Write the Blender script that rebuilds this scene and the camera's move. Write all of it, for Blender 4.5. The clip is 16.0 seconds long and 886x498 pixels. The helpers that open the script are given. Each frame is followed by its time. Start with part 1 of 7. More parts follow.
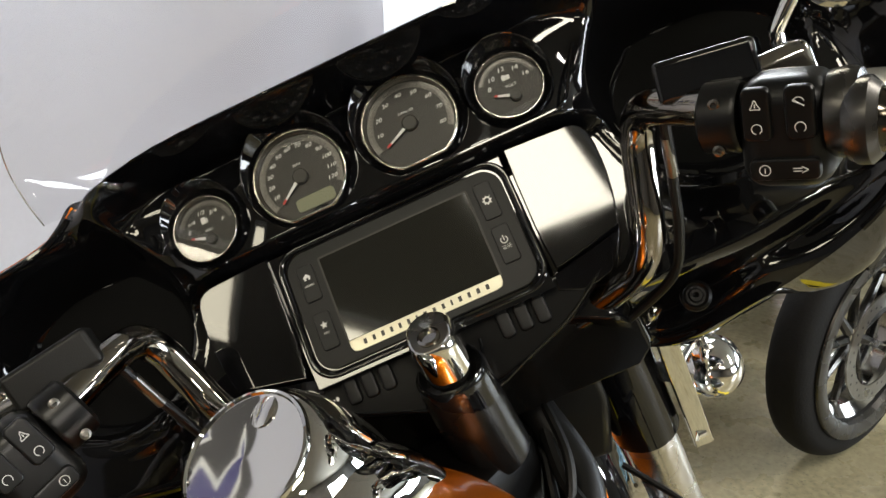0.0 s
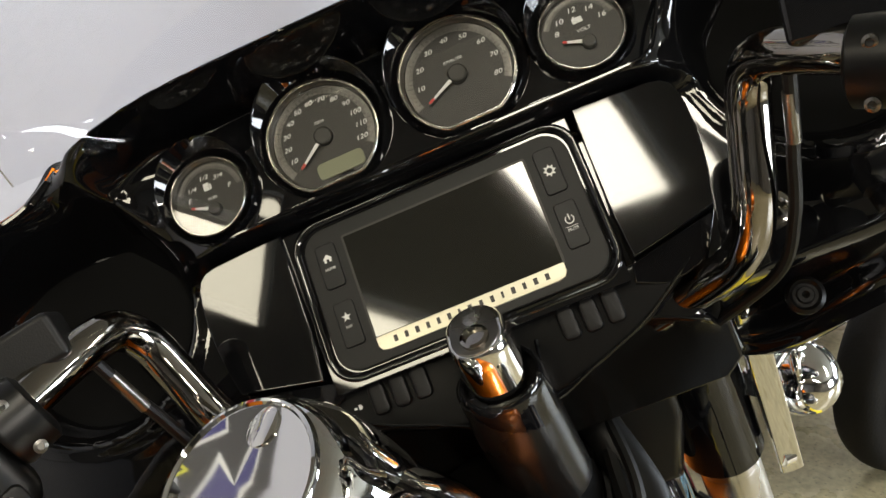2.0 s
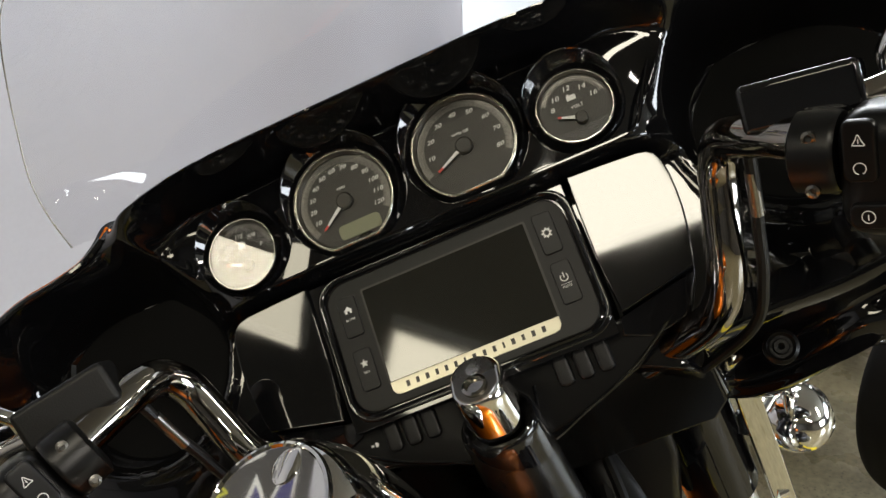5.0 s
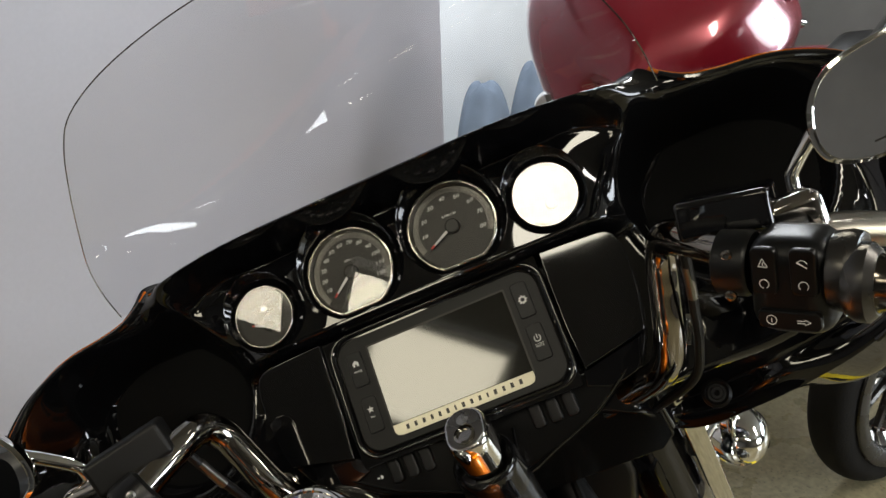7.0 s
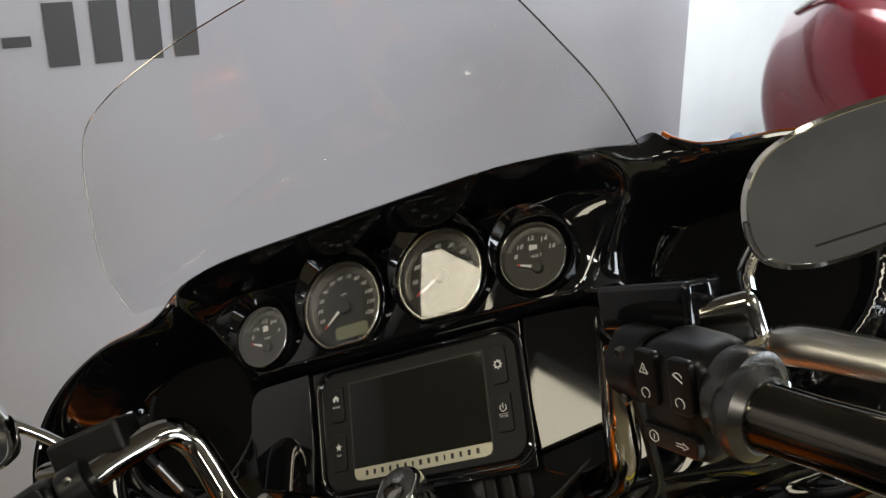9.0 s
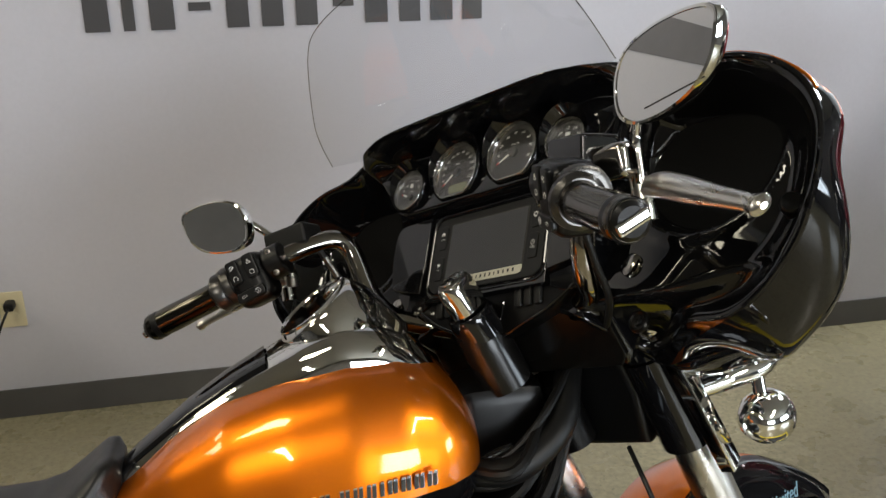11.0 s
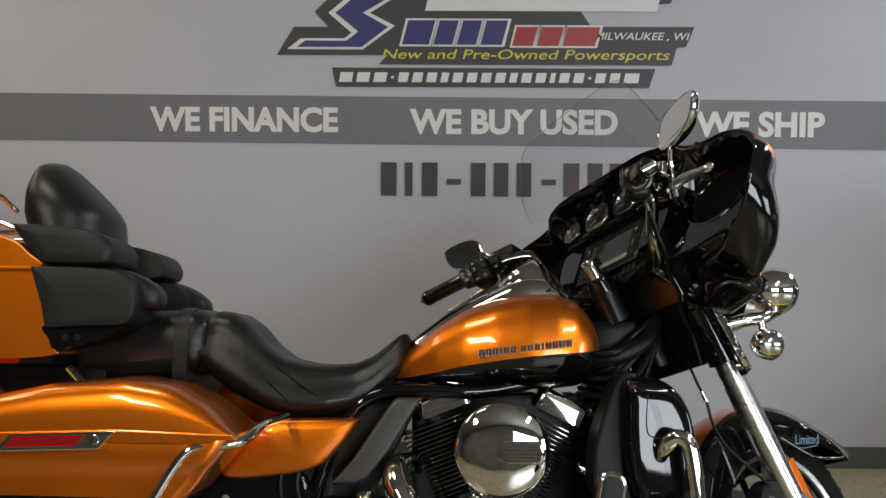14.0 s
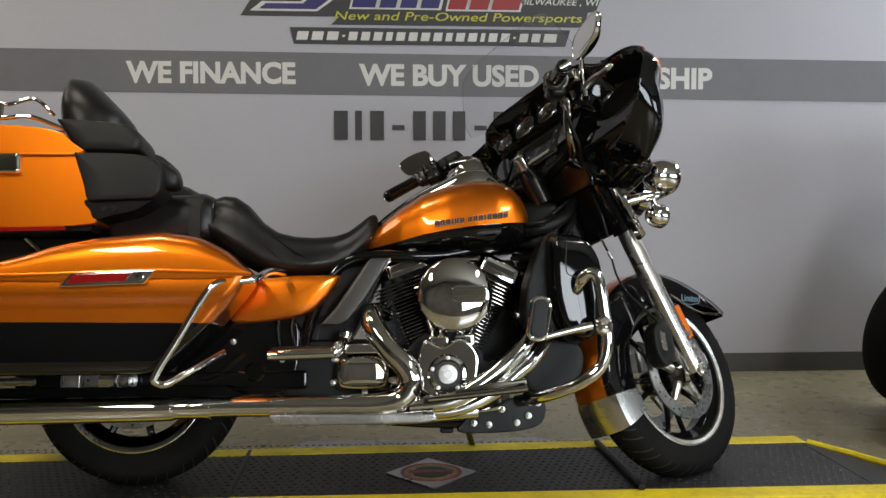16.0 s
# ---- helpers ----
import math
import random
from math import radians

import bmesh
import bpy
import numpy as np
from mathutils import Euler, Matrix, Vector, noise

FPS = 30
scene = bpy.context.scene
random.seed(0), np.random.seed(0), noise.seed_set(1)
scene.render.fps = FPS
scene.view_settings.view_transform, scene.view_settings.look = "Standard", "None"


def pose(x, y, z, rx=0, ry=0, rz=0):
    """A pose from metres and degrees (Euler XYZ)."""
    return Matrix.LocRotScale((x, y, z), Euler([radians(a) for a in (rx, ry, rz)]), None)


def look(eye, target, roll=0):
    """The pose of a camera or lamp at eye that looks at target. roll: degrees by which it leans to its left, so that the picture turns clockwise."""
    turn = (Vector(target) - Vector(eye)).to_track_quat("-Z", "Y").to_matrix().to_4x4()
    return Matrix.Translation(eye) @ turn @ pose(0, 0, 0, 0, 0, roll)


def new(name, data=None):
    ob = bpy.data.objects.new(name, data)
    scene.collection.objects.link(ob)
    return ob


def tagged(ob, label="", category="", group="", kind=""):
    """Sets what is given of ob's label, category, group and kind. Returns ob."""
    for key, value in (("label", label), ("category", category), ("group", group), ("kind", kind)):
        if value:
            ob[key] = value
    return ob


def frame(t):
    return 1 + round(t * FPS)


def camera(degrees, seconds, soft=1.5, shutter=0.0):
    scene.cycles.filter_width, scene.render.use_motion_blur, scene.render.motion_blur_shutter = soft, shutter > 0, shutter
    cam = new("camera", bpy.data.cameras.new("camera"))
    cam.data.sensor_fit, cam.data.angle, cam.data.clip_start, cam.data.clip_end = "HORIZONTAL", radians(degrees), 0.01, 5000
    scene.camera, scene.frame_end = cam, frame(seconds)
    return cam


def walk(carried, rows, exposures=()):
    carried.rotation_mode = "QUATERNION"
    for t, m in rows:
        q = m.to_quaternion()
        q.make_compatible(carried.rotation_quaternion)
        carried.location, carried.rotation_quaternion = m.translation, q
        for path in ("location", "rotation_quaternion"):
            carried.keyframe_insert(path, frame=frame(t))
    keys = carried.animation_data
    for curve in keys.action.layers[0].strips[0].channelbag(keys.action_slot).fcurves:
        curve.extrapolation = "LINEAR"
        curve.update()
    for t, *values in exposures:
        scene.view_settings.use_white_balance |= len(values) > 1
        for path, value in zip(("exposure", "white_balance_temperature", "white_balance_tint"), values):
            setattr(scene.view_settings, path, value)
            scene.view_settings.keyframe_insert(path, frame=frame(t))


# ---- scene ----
cam = camera(50.7, 16.0)
PATH = [
    (0, (-0.324, -0.262, 1.392), (1.252, 0.749, 0.69), -1.6),
    (0.5, (-0.294, -0.217, 1.381), (1.257, 0.822, 0.663), -1.0),
    (1, (-0.243, -0.204, 1.352), (1.279, 0.877, 0.634), -1.2),
    (1.5, (-0.221, -0.194, 1.333), (1.298, 0.895, 0.62), -1.1),
    (2, (-0.205, -0.173, 1.329), (1.32, 0.899, 0.605), -0.8),
    (2.5, (-0.157, -0.163, 1.314), (1.349, 0.931, 0.584), -1.0),
    (3, (-0.132, -0.148, 1.307), (1.383, 0.942, 0.589), -1.1),
    (3.5, (-0.118, -0.144, 1.328), (1.394, 0.944, 0.601), -1.1),
    (4, (-0.138, -0.166, 1.355), (1.366, 0.929, 0.62), -1.2),
    (4.5, (-0.186, -0.199, 1.38), (1.303, 0.924, 0.657), -1.6),
    (4.7, (-0.209, -0.216, 1.38), (1.274, 0.94, 0.697), -1.7),
    (7, (-0.332, -0.291, 1.534), (1.159, 0.809, 0.78), -1.9),
    (7.5, (-0.318, -0.327, 1.522), (1.117, 0.873, 0.814), -1.9),
    (8, (-0.25, -0.343, 1.543), (1.07, 0.968, 0.808), -1.9),
    (8.5, (-0.153, -0.391, 1.553), (1.023, 1.036, 0.791), -2.2),
    (8.7, (-0.125, -0.419, 1.53), (1.015, 1.058, 0.811), -1.4),
    (10.8, (0.029, -0.958, 1.531), (0.473, 0.864, 0.835), -0.8),
    (11, (0.03, -1.013, 1.524), (0.422, 0.822, 0.833), -0.7),
    (11.5, (0.026, -1.178, 1.498), (0.362, 0.683, 0.848), -0.5),
    (12, (0.03, -1.419, 1.476), (0.302, 0.484, 0.922), -0.4),
    (12.5, (0.003, -1.664, 1.431), (0.234, 0.273, 0.991), 0.2),
    (13, (-0.005, -1.891, 1.396), (0.163, 0.074, 1.065), 0.1),
    (13.5, (0.001, -2.081, 1.33), (0.027, -0.091, 1.13), 0.2),
    (14, (-0.045, -2.264, 1.214), (-0.079, -0.268, 1.091), 0.4),
    (14.5, (-0.09, -2.425, 1.103), (-0.128, -0.428, 0.998), 0.3),
    (15, (-0.088, -2.606, 1.036), (-0.097, -0.609, 0.933), 0.2),
    (15.5, (-0.11, -2.759, 0.961), (-0.016, -0.763, 0.859), 0.1),
    (16, (-0.162, -2.88, 0.902), (-0.028, -0.888, 0.794), 0.0),
]
EXPOSURES = [(0.0, 1.25), (3.5, 1.43), (4.7, 1.12), (7.0, 0.68), (8.7, 0.58), (10.8, 0.84), (11.5, 0.68), (12.0, 0.57), (13.0, 0.32), (14.0, 0.15), (16.0, 0.2)]
walk(cam, [(t, look(eye, target, roll)) for t, eye, target, roll in PATH], EXPOSURES)

# ---- light ----
world = bpy.data.worlds.new("world")
scene.world = world
world.use_nodes = True
world.node_tree.nodes["Background"].inputs[0].default_value = (0.9, 0.95, 1.0, 1)
world.node_tree.nodes["Background"].inputs[1].default_value = 0.05


def area_lamp(name, eye, target, sx, sy, watts, color=(1, 1, 1)):
    data = bpy.data.lights.new(name, "AREA")
    data.shape, data.size, data.size_y, data.energy, data.color = "RECTANGLE", sx, sy, watts, color
    ob = new(name, data)
    ob.matrix_world = look(eye, target)
    return ob


# daylight through the shop windows of the far corner, and the ceiling fixtures
area_lamp("window_light", (6.95, -3.9, 1.75), (0.0, 0.0, 1.2), 2.9, 1.5, 85, (0.80, 0.90, 1.0))
area_lamp("window_light", (2.5, -6.02, 1.6), (2.5, 0.0, 1.5), 2.9, 1.6, 108, (0.90, 0.95, 1.0))
area_lamp("panel_light", (-3.0, 0.22, 3.13), (-3.0, 0.22, 0), 0.90, 0.66, 12, (1.0, 0.92, 0.70))
area_lamp("panel_light", (-2.62, 1.24, 3.13), (-2.62, 1.24, 0), 0.65, 0.47, 5.5, (1.0, 0.92, 0.70))
lamp = area_lamp("panel_light", (-1.26, -0.19, 3.13), (-1.26, -0.19, 0), 0.70, 0.44, 11, (1.0, 0.93, 0.76))
lamp.matrix_world = Matrix.Translation((-1.26, -0.19, 3.13)) @ Matrix.Rotation(radians(-38), 4, "Z")
area_lamp("panel_light", (-1.9, -3.3, 3.13), (-1.9, -3.3, 0), 0.35, 2.2, 62, (1.0, 0.94, 0.84))
area_lamp("panel_light", (2.3, -2.6, 3.13), (2.3, -2.6, 0), 0.3, 2.2, 55, (1.0, 0.94, 0.84))
area_lamp("panel_light", (3.6, 1.5, 3.13), (3.6, 1.5, 0), 0.6, 1.2, 70, (0.93, 0.97, 1.0))


# ---- materials ----
def material(name, color, rough=0.5, metal=0.0, coat=0.0, grain=0.0, scale=40.0, bump=0.0, bump_scale=200.0, var=0.0, var_scale=6.0, rvar=0.0, spec=0.5):
    """A principled material: colour with fine grain and broad variation, roughness wear and fine relief."""
    m = bpy.data.materials.new(name)
    m.use_nodes = True
    nt = m.node_tree
    b = nt.nodes["Principled BSDF"]
    b.inputs["Base Color"].default_value = (*color, 1)
    b.inputs["Roughness"].default_value = rough
    b.inputs["Metallic"].default_value = metal
    b.inputs["Coat Weight"].default_value = coat
    b.inputs["Coat Roughness"].default_value = 0.03
    b.inputs["Specular IOR Level"].default_value = spec
    co = nt.nodes.new("ShaderNodeTexCoord")
    socket = None
    for amount, size, detail in ((grain, scale, 2.0), (var, var_scale, 5.0)):
        if amount:
            n = nt.nodes.new("ShaderNodeTexNoise")
            n.inputs["Scale"].default_value, n.inputs["Detail"].default_value = size, detail
            nt.links.new(co.outputs["Object"], n.inputs["Vector"])
            r = nt.nodes.new("ShaderNodeMapRange")
            r.inputs[1].default_value, r.inputs[2].default_value = 0.3, 0.7
            r.inputs[3].default_value, r.inputs[4].default_value = 1 - amount, 1 + amount
            nt.links.new(n.outputs["Fac"], r.inputs[0])
            mx = nt.nodes.new("ShaderNodeVectorMath")
            mx.operation = "SCALE"
            if socket is None:
                mx.inputs[0].default_value = color
            else:
                nt.links.new(socket, mx.inputs[0])
            nt.links.new(r.outputs[0], mx.inputs["Scale"])
            socket = mx.outputs[0]
    if socket:
        nt.links.new(socket, b.inputs["Base Color"])
    if rvar:
        n = nt.nodes.new("ShaderNodeTexNoise")
        n.inputs["Scale"].default_value, n.inputs["Detail"].default_value = 9.0, 6.0
        nt.links.new(co.outputs["Object"], n.inputs["Vector"])
        r = nt.nodes.new("ShaderNodeMapRange")
        r.inputs[1].default_value, r.inputs[2].default_value = 0.35, 0.75
        r.inputs[3].default_value, r.inputs[4].default_value = max(rough - rvar, 0.0), rough + rvar
        nt.links.new(n.outputs["Fac"], r.inputs[0])
        nt.links.new(r.outputs[0], b.inputs["Roughness"])
    if bump:
        n = nt.nodes.new("ShaderNodeTexNoise")
        n.inputs["Scale"].default_value, n.inputs["Detail"].default_value = bump_scale, 3.0
        nt.links.new(co.outputs["Object"], n.inputs["Vector"])
        bp = nt.nodes.new("ShaderNodeBump")
        bp.inputs["Strength"].default_value, bp.inputs["Distance"].default_value = bump, 0.002
        nt.links.new(n.outputs["Fac"], bp.inputs["Height"])
        nt.links.new(bp.outputs[0], b.inputs["Normal"])
    return m


def clear(name, color=(1, 1, 1), rough=0.0, tint=0.96, gloss=0.045):
    """A thin clear pane: mostly transparent, with a gloss that grows towards the rim."""
    m = bpy.data.materials.new(name)
    m.use_nodes = True
    nt = m.node_tree
    nt.nodes.remove(nt.nodes["Principled BSDF"])
    out = nt.nodes["Material Output"]
    tr, gl, mix = nt.nodes.new("ShaderNodeBsdfTransparent"), nt.nodes.new("ShaderNodeBsdfGlossy"), nt.nodes.new("ShaderNodeMixShader")
    lw, pw, fr = nt.nodes.new("ShaderNodeLayerWeight"), nt.nodes.new("ShaderNodeMath"), nt.nodes.new("ShaderNodeMath")
    lw.inputs["Blend"].default_value = 0.5
    pw.operation, fr.operation = "POWER", "MULTIPLY_ADD"
    pw.inputs[1].default_value = 5.0
    fr.inputs[1].default_value, fr.inputs[2].default_value = 0.9, gloss
    nt.links.new(lw.outputs["Facing"], pw.inputs[0])
    nt.links.new(pw.outputs[0], fr.inputs[0])
    tr.inputs[0].default_value = (color[0] * tint, color[1] * tint, color[2] * tint, 1)
    gl.inputs["Roughness"].default_value = rough
    nt.links.new(fr.outputs[0], mix.inputs[0])
    nt.links.new(tr.outputs[0], mix.inputs[1])
    nt.links.new(gl.outputs[0], mix.inputs[2])
    nt.links.new(mix.outputs[0], out.inputs[0])
    return m


def glow(name, color, strength):
    m = bpy.data.materials.new(name)
    m.use_nodes = True
    b = m.node_tree.nodes["Principled BSDF"]
    b.inputs["Base Color"].default_value = (0, 0, 0, 1)
    b.inputs["Emission Color"].default_value = (*color, 1)
    b.inputs["Emission Strength"].default_value = strength
    return m


GLOSS = material("gloss_black_paint", (0.0035, 0.0035, 0.004), 0.04, 0, rvar=0.02, var=0.2, spec=0.55)
ORANGE = material("amber_metallic_paint", (0.84, 0.200, 0.004), 0.35, 0.92, coat=1.0, grain=0.12, scale=1800, var=0.05, var_scale=4)
REDPAINT = material("dark_red_paint", (0.25, 0.008, 0.02), 0.25, 0.3, coat=1.0, grain=0.1, scale=900)
CHROME = material("chrome", (0.77, 0.76, 0.73), 0.045, 1.0, rvar=0.025)
DCHROME = material("smoked_chrome", (0.35, 0.33, 0.30), 0.10, 1.0, rvar=0.03)
BARCHROME = material("bar_chrome", (0.30, 0.28, 0.25), 0.06, 1.0, rvar=0.025)
GREYMETAL = material("grey_cast_metal", (0.22, 0.21, 0.19), 0.32, 1.0, grain=0.1, rvar=0.08)
SATIN = material("satin_aluminium", (0.62, 0.60, 0.56), 0.28, 1.0, grain=0.05, rvar=0.06)
RINGMETAL = material("bright_bezel_metal", (0.62, 0.61, 0.58), 0.16, 1.0, rvar=0.03)
STEEL = material("bare_steel", (0.62, 0.61, 0.58), 0.33, 1.0, grain=0.15, rvar=0.1)
MATTE = material("matte_black_plastic", (0.0035, 0.0034, 0.0032), 0.45, 0, bump=0.10, bump_scale=900, var=0.15, spec=0.3)
SWITCH = material("switch_black_plastic", (0.003, 0.003, 0.003), 0.34, 0, bump=0.05, bump_scale=1200, spec=0.3)
DSATIN = material("dark_satin_metal", (0.075, 0.072, 0.068), 0.30, 0.9, rvar=0.08, var=0.15)
PANEL = material("satin_black_panel", (0.0038, 0.0035, 0.003), 0.20, 0, bump=0.03, bump_scale=900, var=0.2, rvar=0.05, spec=0.3)
MATTE2 = material("grained_black_vinyl", (0.013, 0.0125, 0.0115), 0.48, 0, bump=0.3, bump_scale=420, var=0.15, rvar=0.06, spec=0.3)
LEATHER = material("black_seat_vinyl", (0.0085, 0.008, 0.0075), 0.38, 0, bump=0.18, bump_scale=260, var=0.2, rvar=0.07, spec=0.4)
RUBBER = material("tyre_rubber", (0.0065, 0.006, 0.0057), 0.72, 0, bump=0.4, bump_scale=150, var=0.25, spec=0.15)
GRILLE = material("speaker_cloth", (0.004, 0.004, 0.004), 0.9, 0, var=0.2, spec=0.1)
WRINKLE = material("black_engine_coat", (0.005, 0.005, 0.005), 0.38, 0, bump=0.4, bump_scale=500, rvar=0.1, spec=0.28)
DIAL = material("charcoal_dial", (0.019, 0.018, 0.014), 0.45, 0.2, grain=0.1, scale=600)
DIALRING = material("silver_dial_ring", (0.12, 0.116, 0.105), 0.35, 0.7, grain=0.12, scale=300)
LCD = material("green_lcd", (0.17, 0.18, 0.10), 0.35)
SATINBLACK = material("satin_black_plastic", (0.002, 0.0019, 0.0018), 0.3, 0, bump=0.04, bump_scale=900, spec=0.2)
NECK = material("semi_gloss_black", (0.004, 0.0037, 0.0035), 0.24, 0, rvar=0.05, var=0.2, spec=0.4)
GRIPM = material("black_chrome", (0.11, 0.10, 0.085), 0.13, 1.0, rvar=0.04)
TRIM = material("satin_dark_grey_trim", (0.050, 0.046, 0.040), 0.36, 0, bump=0.05, bump_scale=700, var=0.15)
SCRIPT = material("pale_blue_badge", (0.30, 0.50, 0.62), 0.25, 0.5)
PRINT = material("white_print", (0.75, 0.75, 0.72), 0.5)
CREAM = material("cream_strip", (0.55, 0.52, 0.40), 0.28, 0.35)
INK = material("dark_ink", (0.02, 0.018, 0.015), 0.5)
BEZEL = material("bezel_grey_plastic", (0.0045, 0.0043, 0.0038), 0.48, 0, bump=0.1, bump_scale=1200, spec=0.3)
SCREEN = material("screen_glass", (0.012, 0.012, 0.010), 0.05, 0, spec=0.7)
REDLENS = material("red_lens", (0.28, 0.006, 0.006), 0.12, 0, coat=0.8, grain=0.25, scale=300)
AMBER = material("amber_reflector", (0.75, 0.16, 0.01), 0.15, 0, coat=0.7, grain=0.25, scale=400)
REDMARK = material("red_mark", (0.5, 0.03, 0.02), 0.5)
WORNRED = material("worn_red_print", (0.20, 0.045, 0.055), 0.45, 0.3, var=0.5, var_scale=30)
WORNGOLD = material("worn_gold_print", (0.30, 0.19, 0.06), 0.45, 0.3, var=0.5, var_scale=30)
MIRROR = material("mirror_glass", (0.85, 0.85, 0.85), 0.0, 1.0)
SHIELD = clear("windshield_acrylic", (0.97, 0.97, 0.98), gloss=0.075)
LENS = clear("gauge_lens", (1, 1, 1), tint=0.98)
YELLOW = material("yellow_edge_paint", (0.75, 0.58, 0.01), 0.5, 0, grain=0.08, scale=60, var=0.15, var_scale=14)
MATBLACK = material("black_rubber_mat", (0.013, 0.0125, 0.0125), 0.5, 0, bump=0.4, bump_scale=120, var=0.3)
PLATE = material("diamond_plate", (0.5, 0.5, 0.5), 0.35, 1.0, grain=0.1, rvar=0.1)
IVORY = material("ivory_plastic", (0.62, 0.55, 0.36), 0.4)
WALLPAINT = material("grey_wall_paint", (0.49, 0.485, 0.53), 0.55, 0, grain=0.015, scale=90, bump=0.12, bump_scale=260, var=0.03, var_scale=1.5)
WHITEWALL = material("white_wall_paint", (0.72, 0.74, 0.76), 0.6, 0, bump=0.1, bump_scale=260, var=0.03)
BANDPAINT = material("dark_grey_band", (0.175, 0.172, 0.185), 0.5, 0, grain=0.02, bump=0.1, bump_scale=260, var=0.04)
BASEB = material("dark_vinyl_base", (0.085, 0.082, 0.08), 0.45, 0, var=0.15)
LETTER = material("white_vinyl_letters", (0.74, 0.73, 0.70), 0.45, var=0.03)
DIGIT = material("charcoal_vinyl", (0.045, 0.043, 0.045), 0.5)
BLUEV = material("blue_vinyl", (0.03, 0.028, 0.15), 0.4)
REDV = material("red_vinyl", (0.36, 0.022, 0.022), 0.4)
YELV = material("yellow_vinyl", (0.62, 0.60, 0.05), 0.45)
DENIM = material("grey_blue_cloth", (0.16, 0.20, 0.26), 0.9, 0, bump=0.6, bump_scale=300, var=0.3)
# ceiling colour darkened to dim its reflections in the gloss black dash
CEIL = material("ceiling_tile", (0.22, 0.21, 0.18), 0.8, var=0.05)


# ---- tools ----
def spl(pts, n):
    """A smooth line through the points, resampled to n + 1 points."""
    p = [Vector(q) for q in pts]
    p = [p[0] * 2 - p[1]] + p + [p[-1] * 2 - p[-2]]
    k, out = len(pts) - 1, []
    for i in range(n + 1):
        t = i / n * k
        j = min(int(t), k - 1)
        f = t - j
        a, b, c, d = p[j], p[j + 1], p[j + 2], p[j + 3]
        out.append(0.5 * (2 * b + (c - a) * f + (2 * a - 5 * b + 4 * c - d) * f * f + (3 * b - 3 * c + d - a) * f ** 3))
    return out


def lerp_table(table, x):
    """Smooth interpolation in rows of (x, a, b, ...), x rising."""
    if x <= table[0][0]:
        return table[0][1:]
    for lo, hi in zip(table, table[1:]):
        if x <= hi[0]:
            f = (x - lo[0]) / (hi[0] - lo[0])
            return tuple(a + (b - a) * f for a, b in zip(lo[1:], hi[1:]))
    return table[-1][1:]


def loft(rings, cap=True, closed=True, bm=None):
    bm = bm or bmesh.new()
    vs = [[bm.verts.new(p) for p in ring] for ring in rings]
    n = len(rings[0])
    for a, b in zip(vs, vs[1:]):
        for i in range(n if closed else n - 1):
            j = (i + 1) % n
            try:
                bm.faces.new((a[i], a[j], b[j], b[i]))
            except ValueError:
                pass
    if cap and closed:
        bm.faces.new(vs[0][::-1])
        bm.faces.new(vs[-1])
    bmesh.ops.remove_doubles(bm, verts=bm.verts, dist=1e-6)
    bmesh.ops.recalc_face_normals(bm, faces=bm.faces)
    return bm


def tube(pts, r, n=48, seg=16, smooth=True, flat=1.0, bm=None):
    """A pipe along a smooth line; r may be a list of radii along it."""
    line = spl(pts, n) if smooth else [Vector(p) for p in pts]
    rs = r if isinstance(r, (list, tuple)) else [r, r]
    rings, up = [], None
    for i, p in enumerate(line):
        d = (line[min(i + 1, len(line) - 1)] - line[max(i - 1, 0)]).normalized()
        if up is None:
            up = d.orthogonal().normalized()
        up = (up - d * up.dot(d)).normalized()
        side = d.cross(up)
        t = i / (len(line) - 1) * (len(rs) - 1)
        k = min(int(t), len(rs) - 2)
        rad = rs[k] + (rs[k + 1] - rs[k]) * (t - k)
        rings.append([p + (up * math.cos(a) + side * math.sin(a) * flat) * rad for a in (2 * math.pi * q / seg for q in range(seg))])
    return loft(rings, True, True, bm)


def lathe(profile, seg=48, m=None, bm=None, ring=False):
    """Turns a profile of (radius, height) about z; ring: a closed profile with an open middle."""
    part_bm = bmesh.new()
    rings = [[(max(r, 1e-4) * math.cos(a), max(r, 1e-4) * math.sin(a), h) for a in (2 * math.pi * i / seg for i in range(seg))] for r, h in profile]
    if ring:
        rings.append(rings[0])
    loft(rings, not ring, True, part_bm)
    if ring:
        bmesh.ops.remove_doubles(part_bm, verts=part_bm.verts, dist=1e-6)
        bmesh.ops.recalc_face_normals(part_bm, faces=part_bm.faces)
    if m is not None:
        part_bm.transform(m)
    return merge(bm, part_bm) if bm else part_bm


def merge(bm, other):
    me = bpy.data.meshes.new("tmp")
    other.to_mesh(me)
    other.free()
    bm.from_mesh(me)
    bpy.data.meshes.remove(me)
    return bm


def slab(outline, d0, d1, bevel=0.004, m=None, seg=2):
    """A plate from an outline of (x, y), from height d0 to d1, with rounded edges."""
    bm = bmesh.new()
    lo = [bm.verts.new((p[0], p[1], d0)) for p in outline]
    hi = [bm.verts.new((p[0], p[1], d1)) for p in outline]
    bm.faces.new(lo[::-1])
    bm.faces.new(hi)
    n = len(outline)
    for i in range(n):
        bm.faces.new((lo[i], lo[(i + 1) % n], hi[(i + 1) % n], hi[i]))
    bmesh.ops.recalc_face_normals(bm, faces=bm.faces)
    if bevel:
        es = [e for e in bm.edges if abs(e.verts[0].co.z - e.verts[1].co.z) < 1e-9]
        bmesh.ops.bevel(bm, geom=es, offset=bevel, segments=seg, affect="EDGES", profile=0.5, clamp_overlap=True)
    if m is not None:
        bm.transform(m)
    return bm


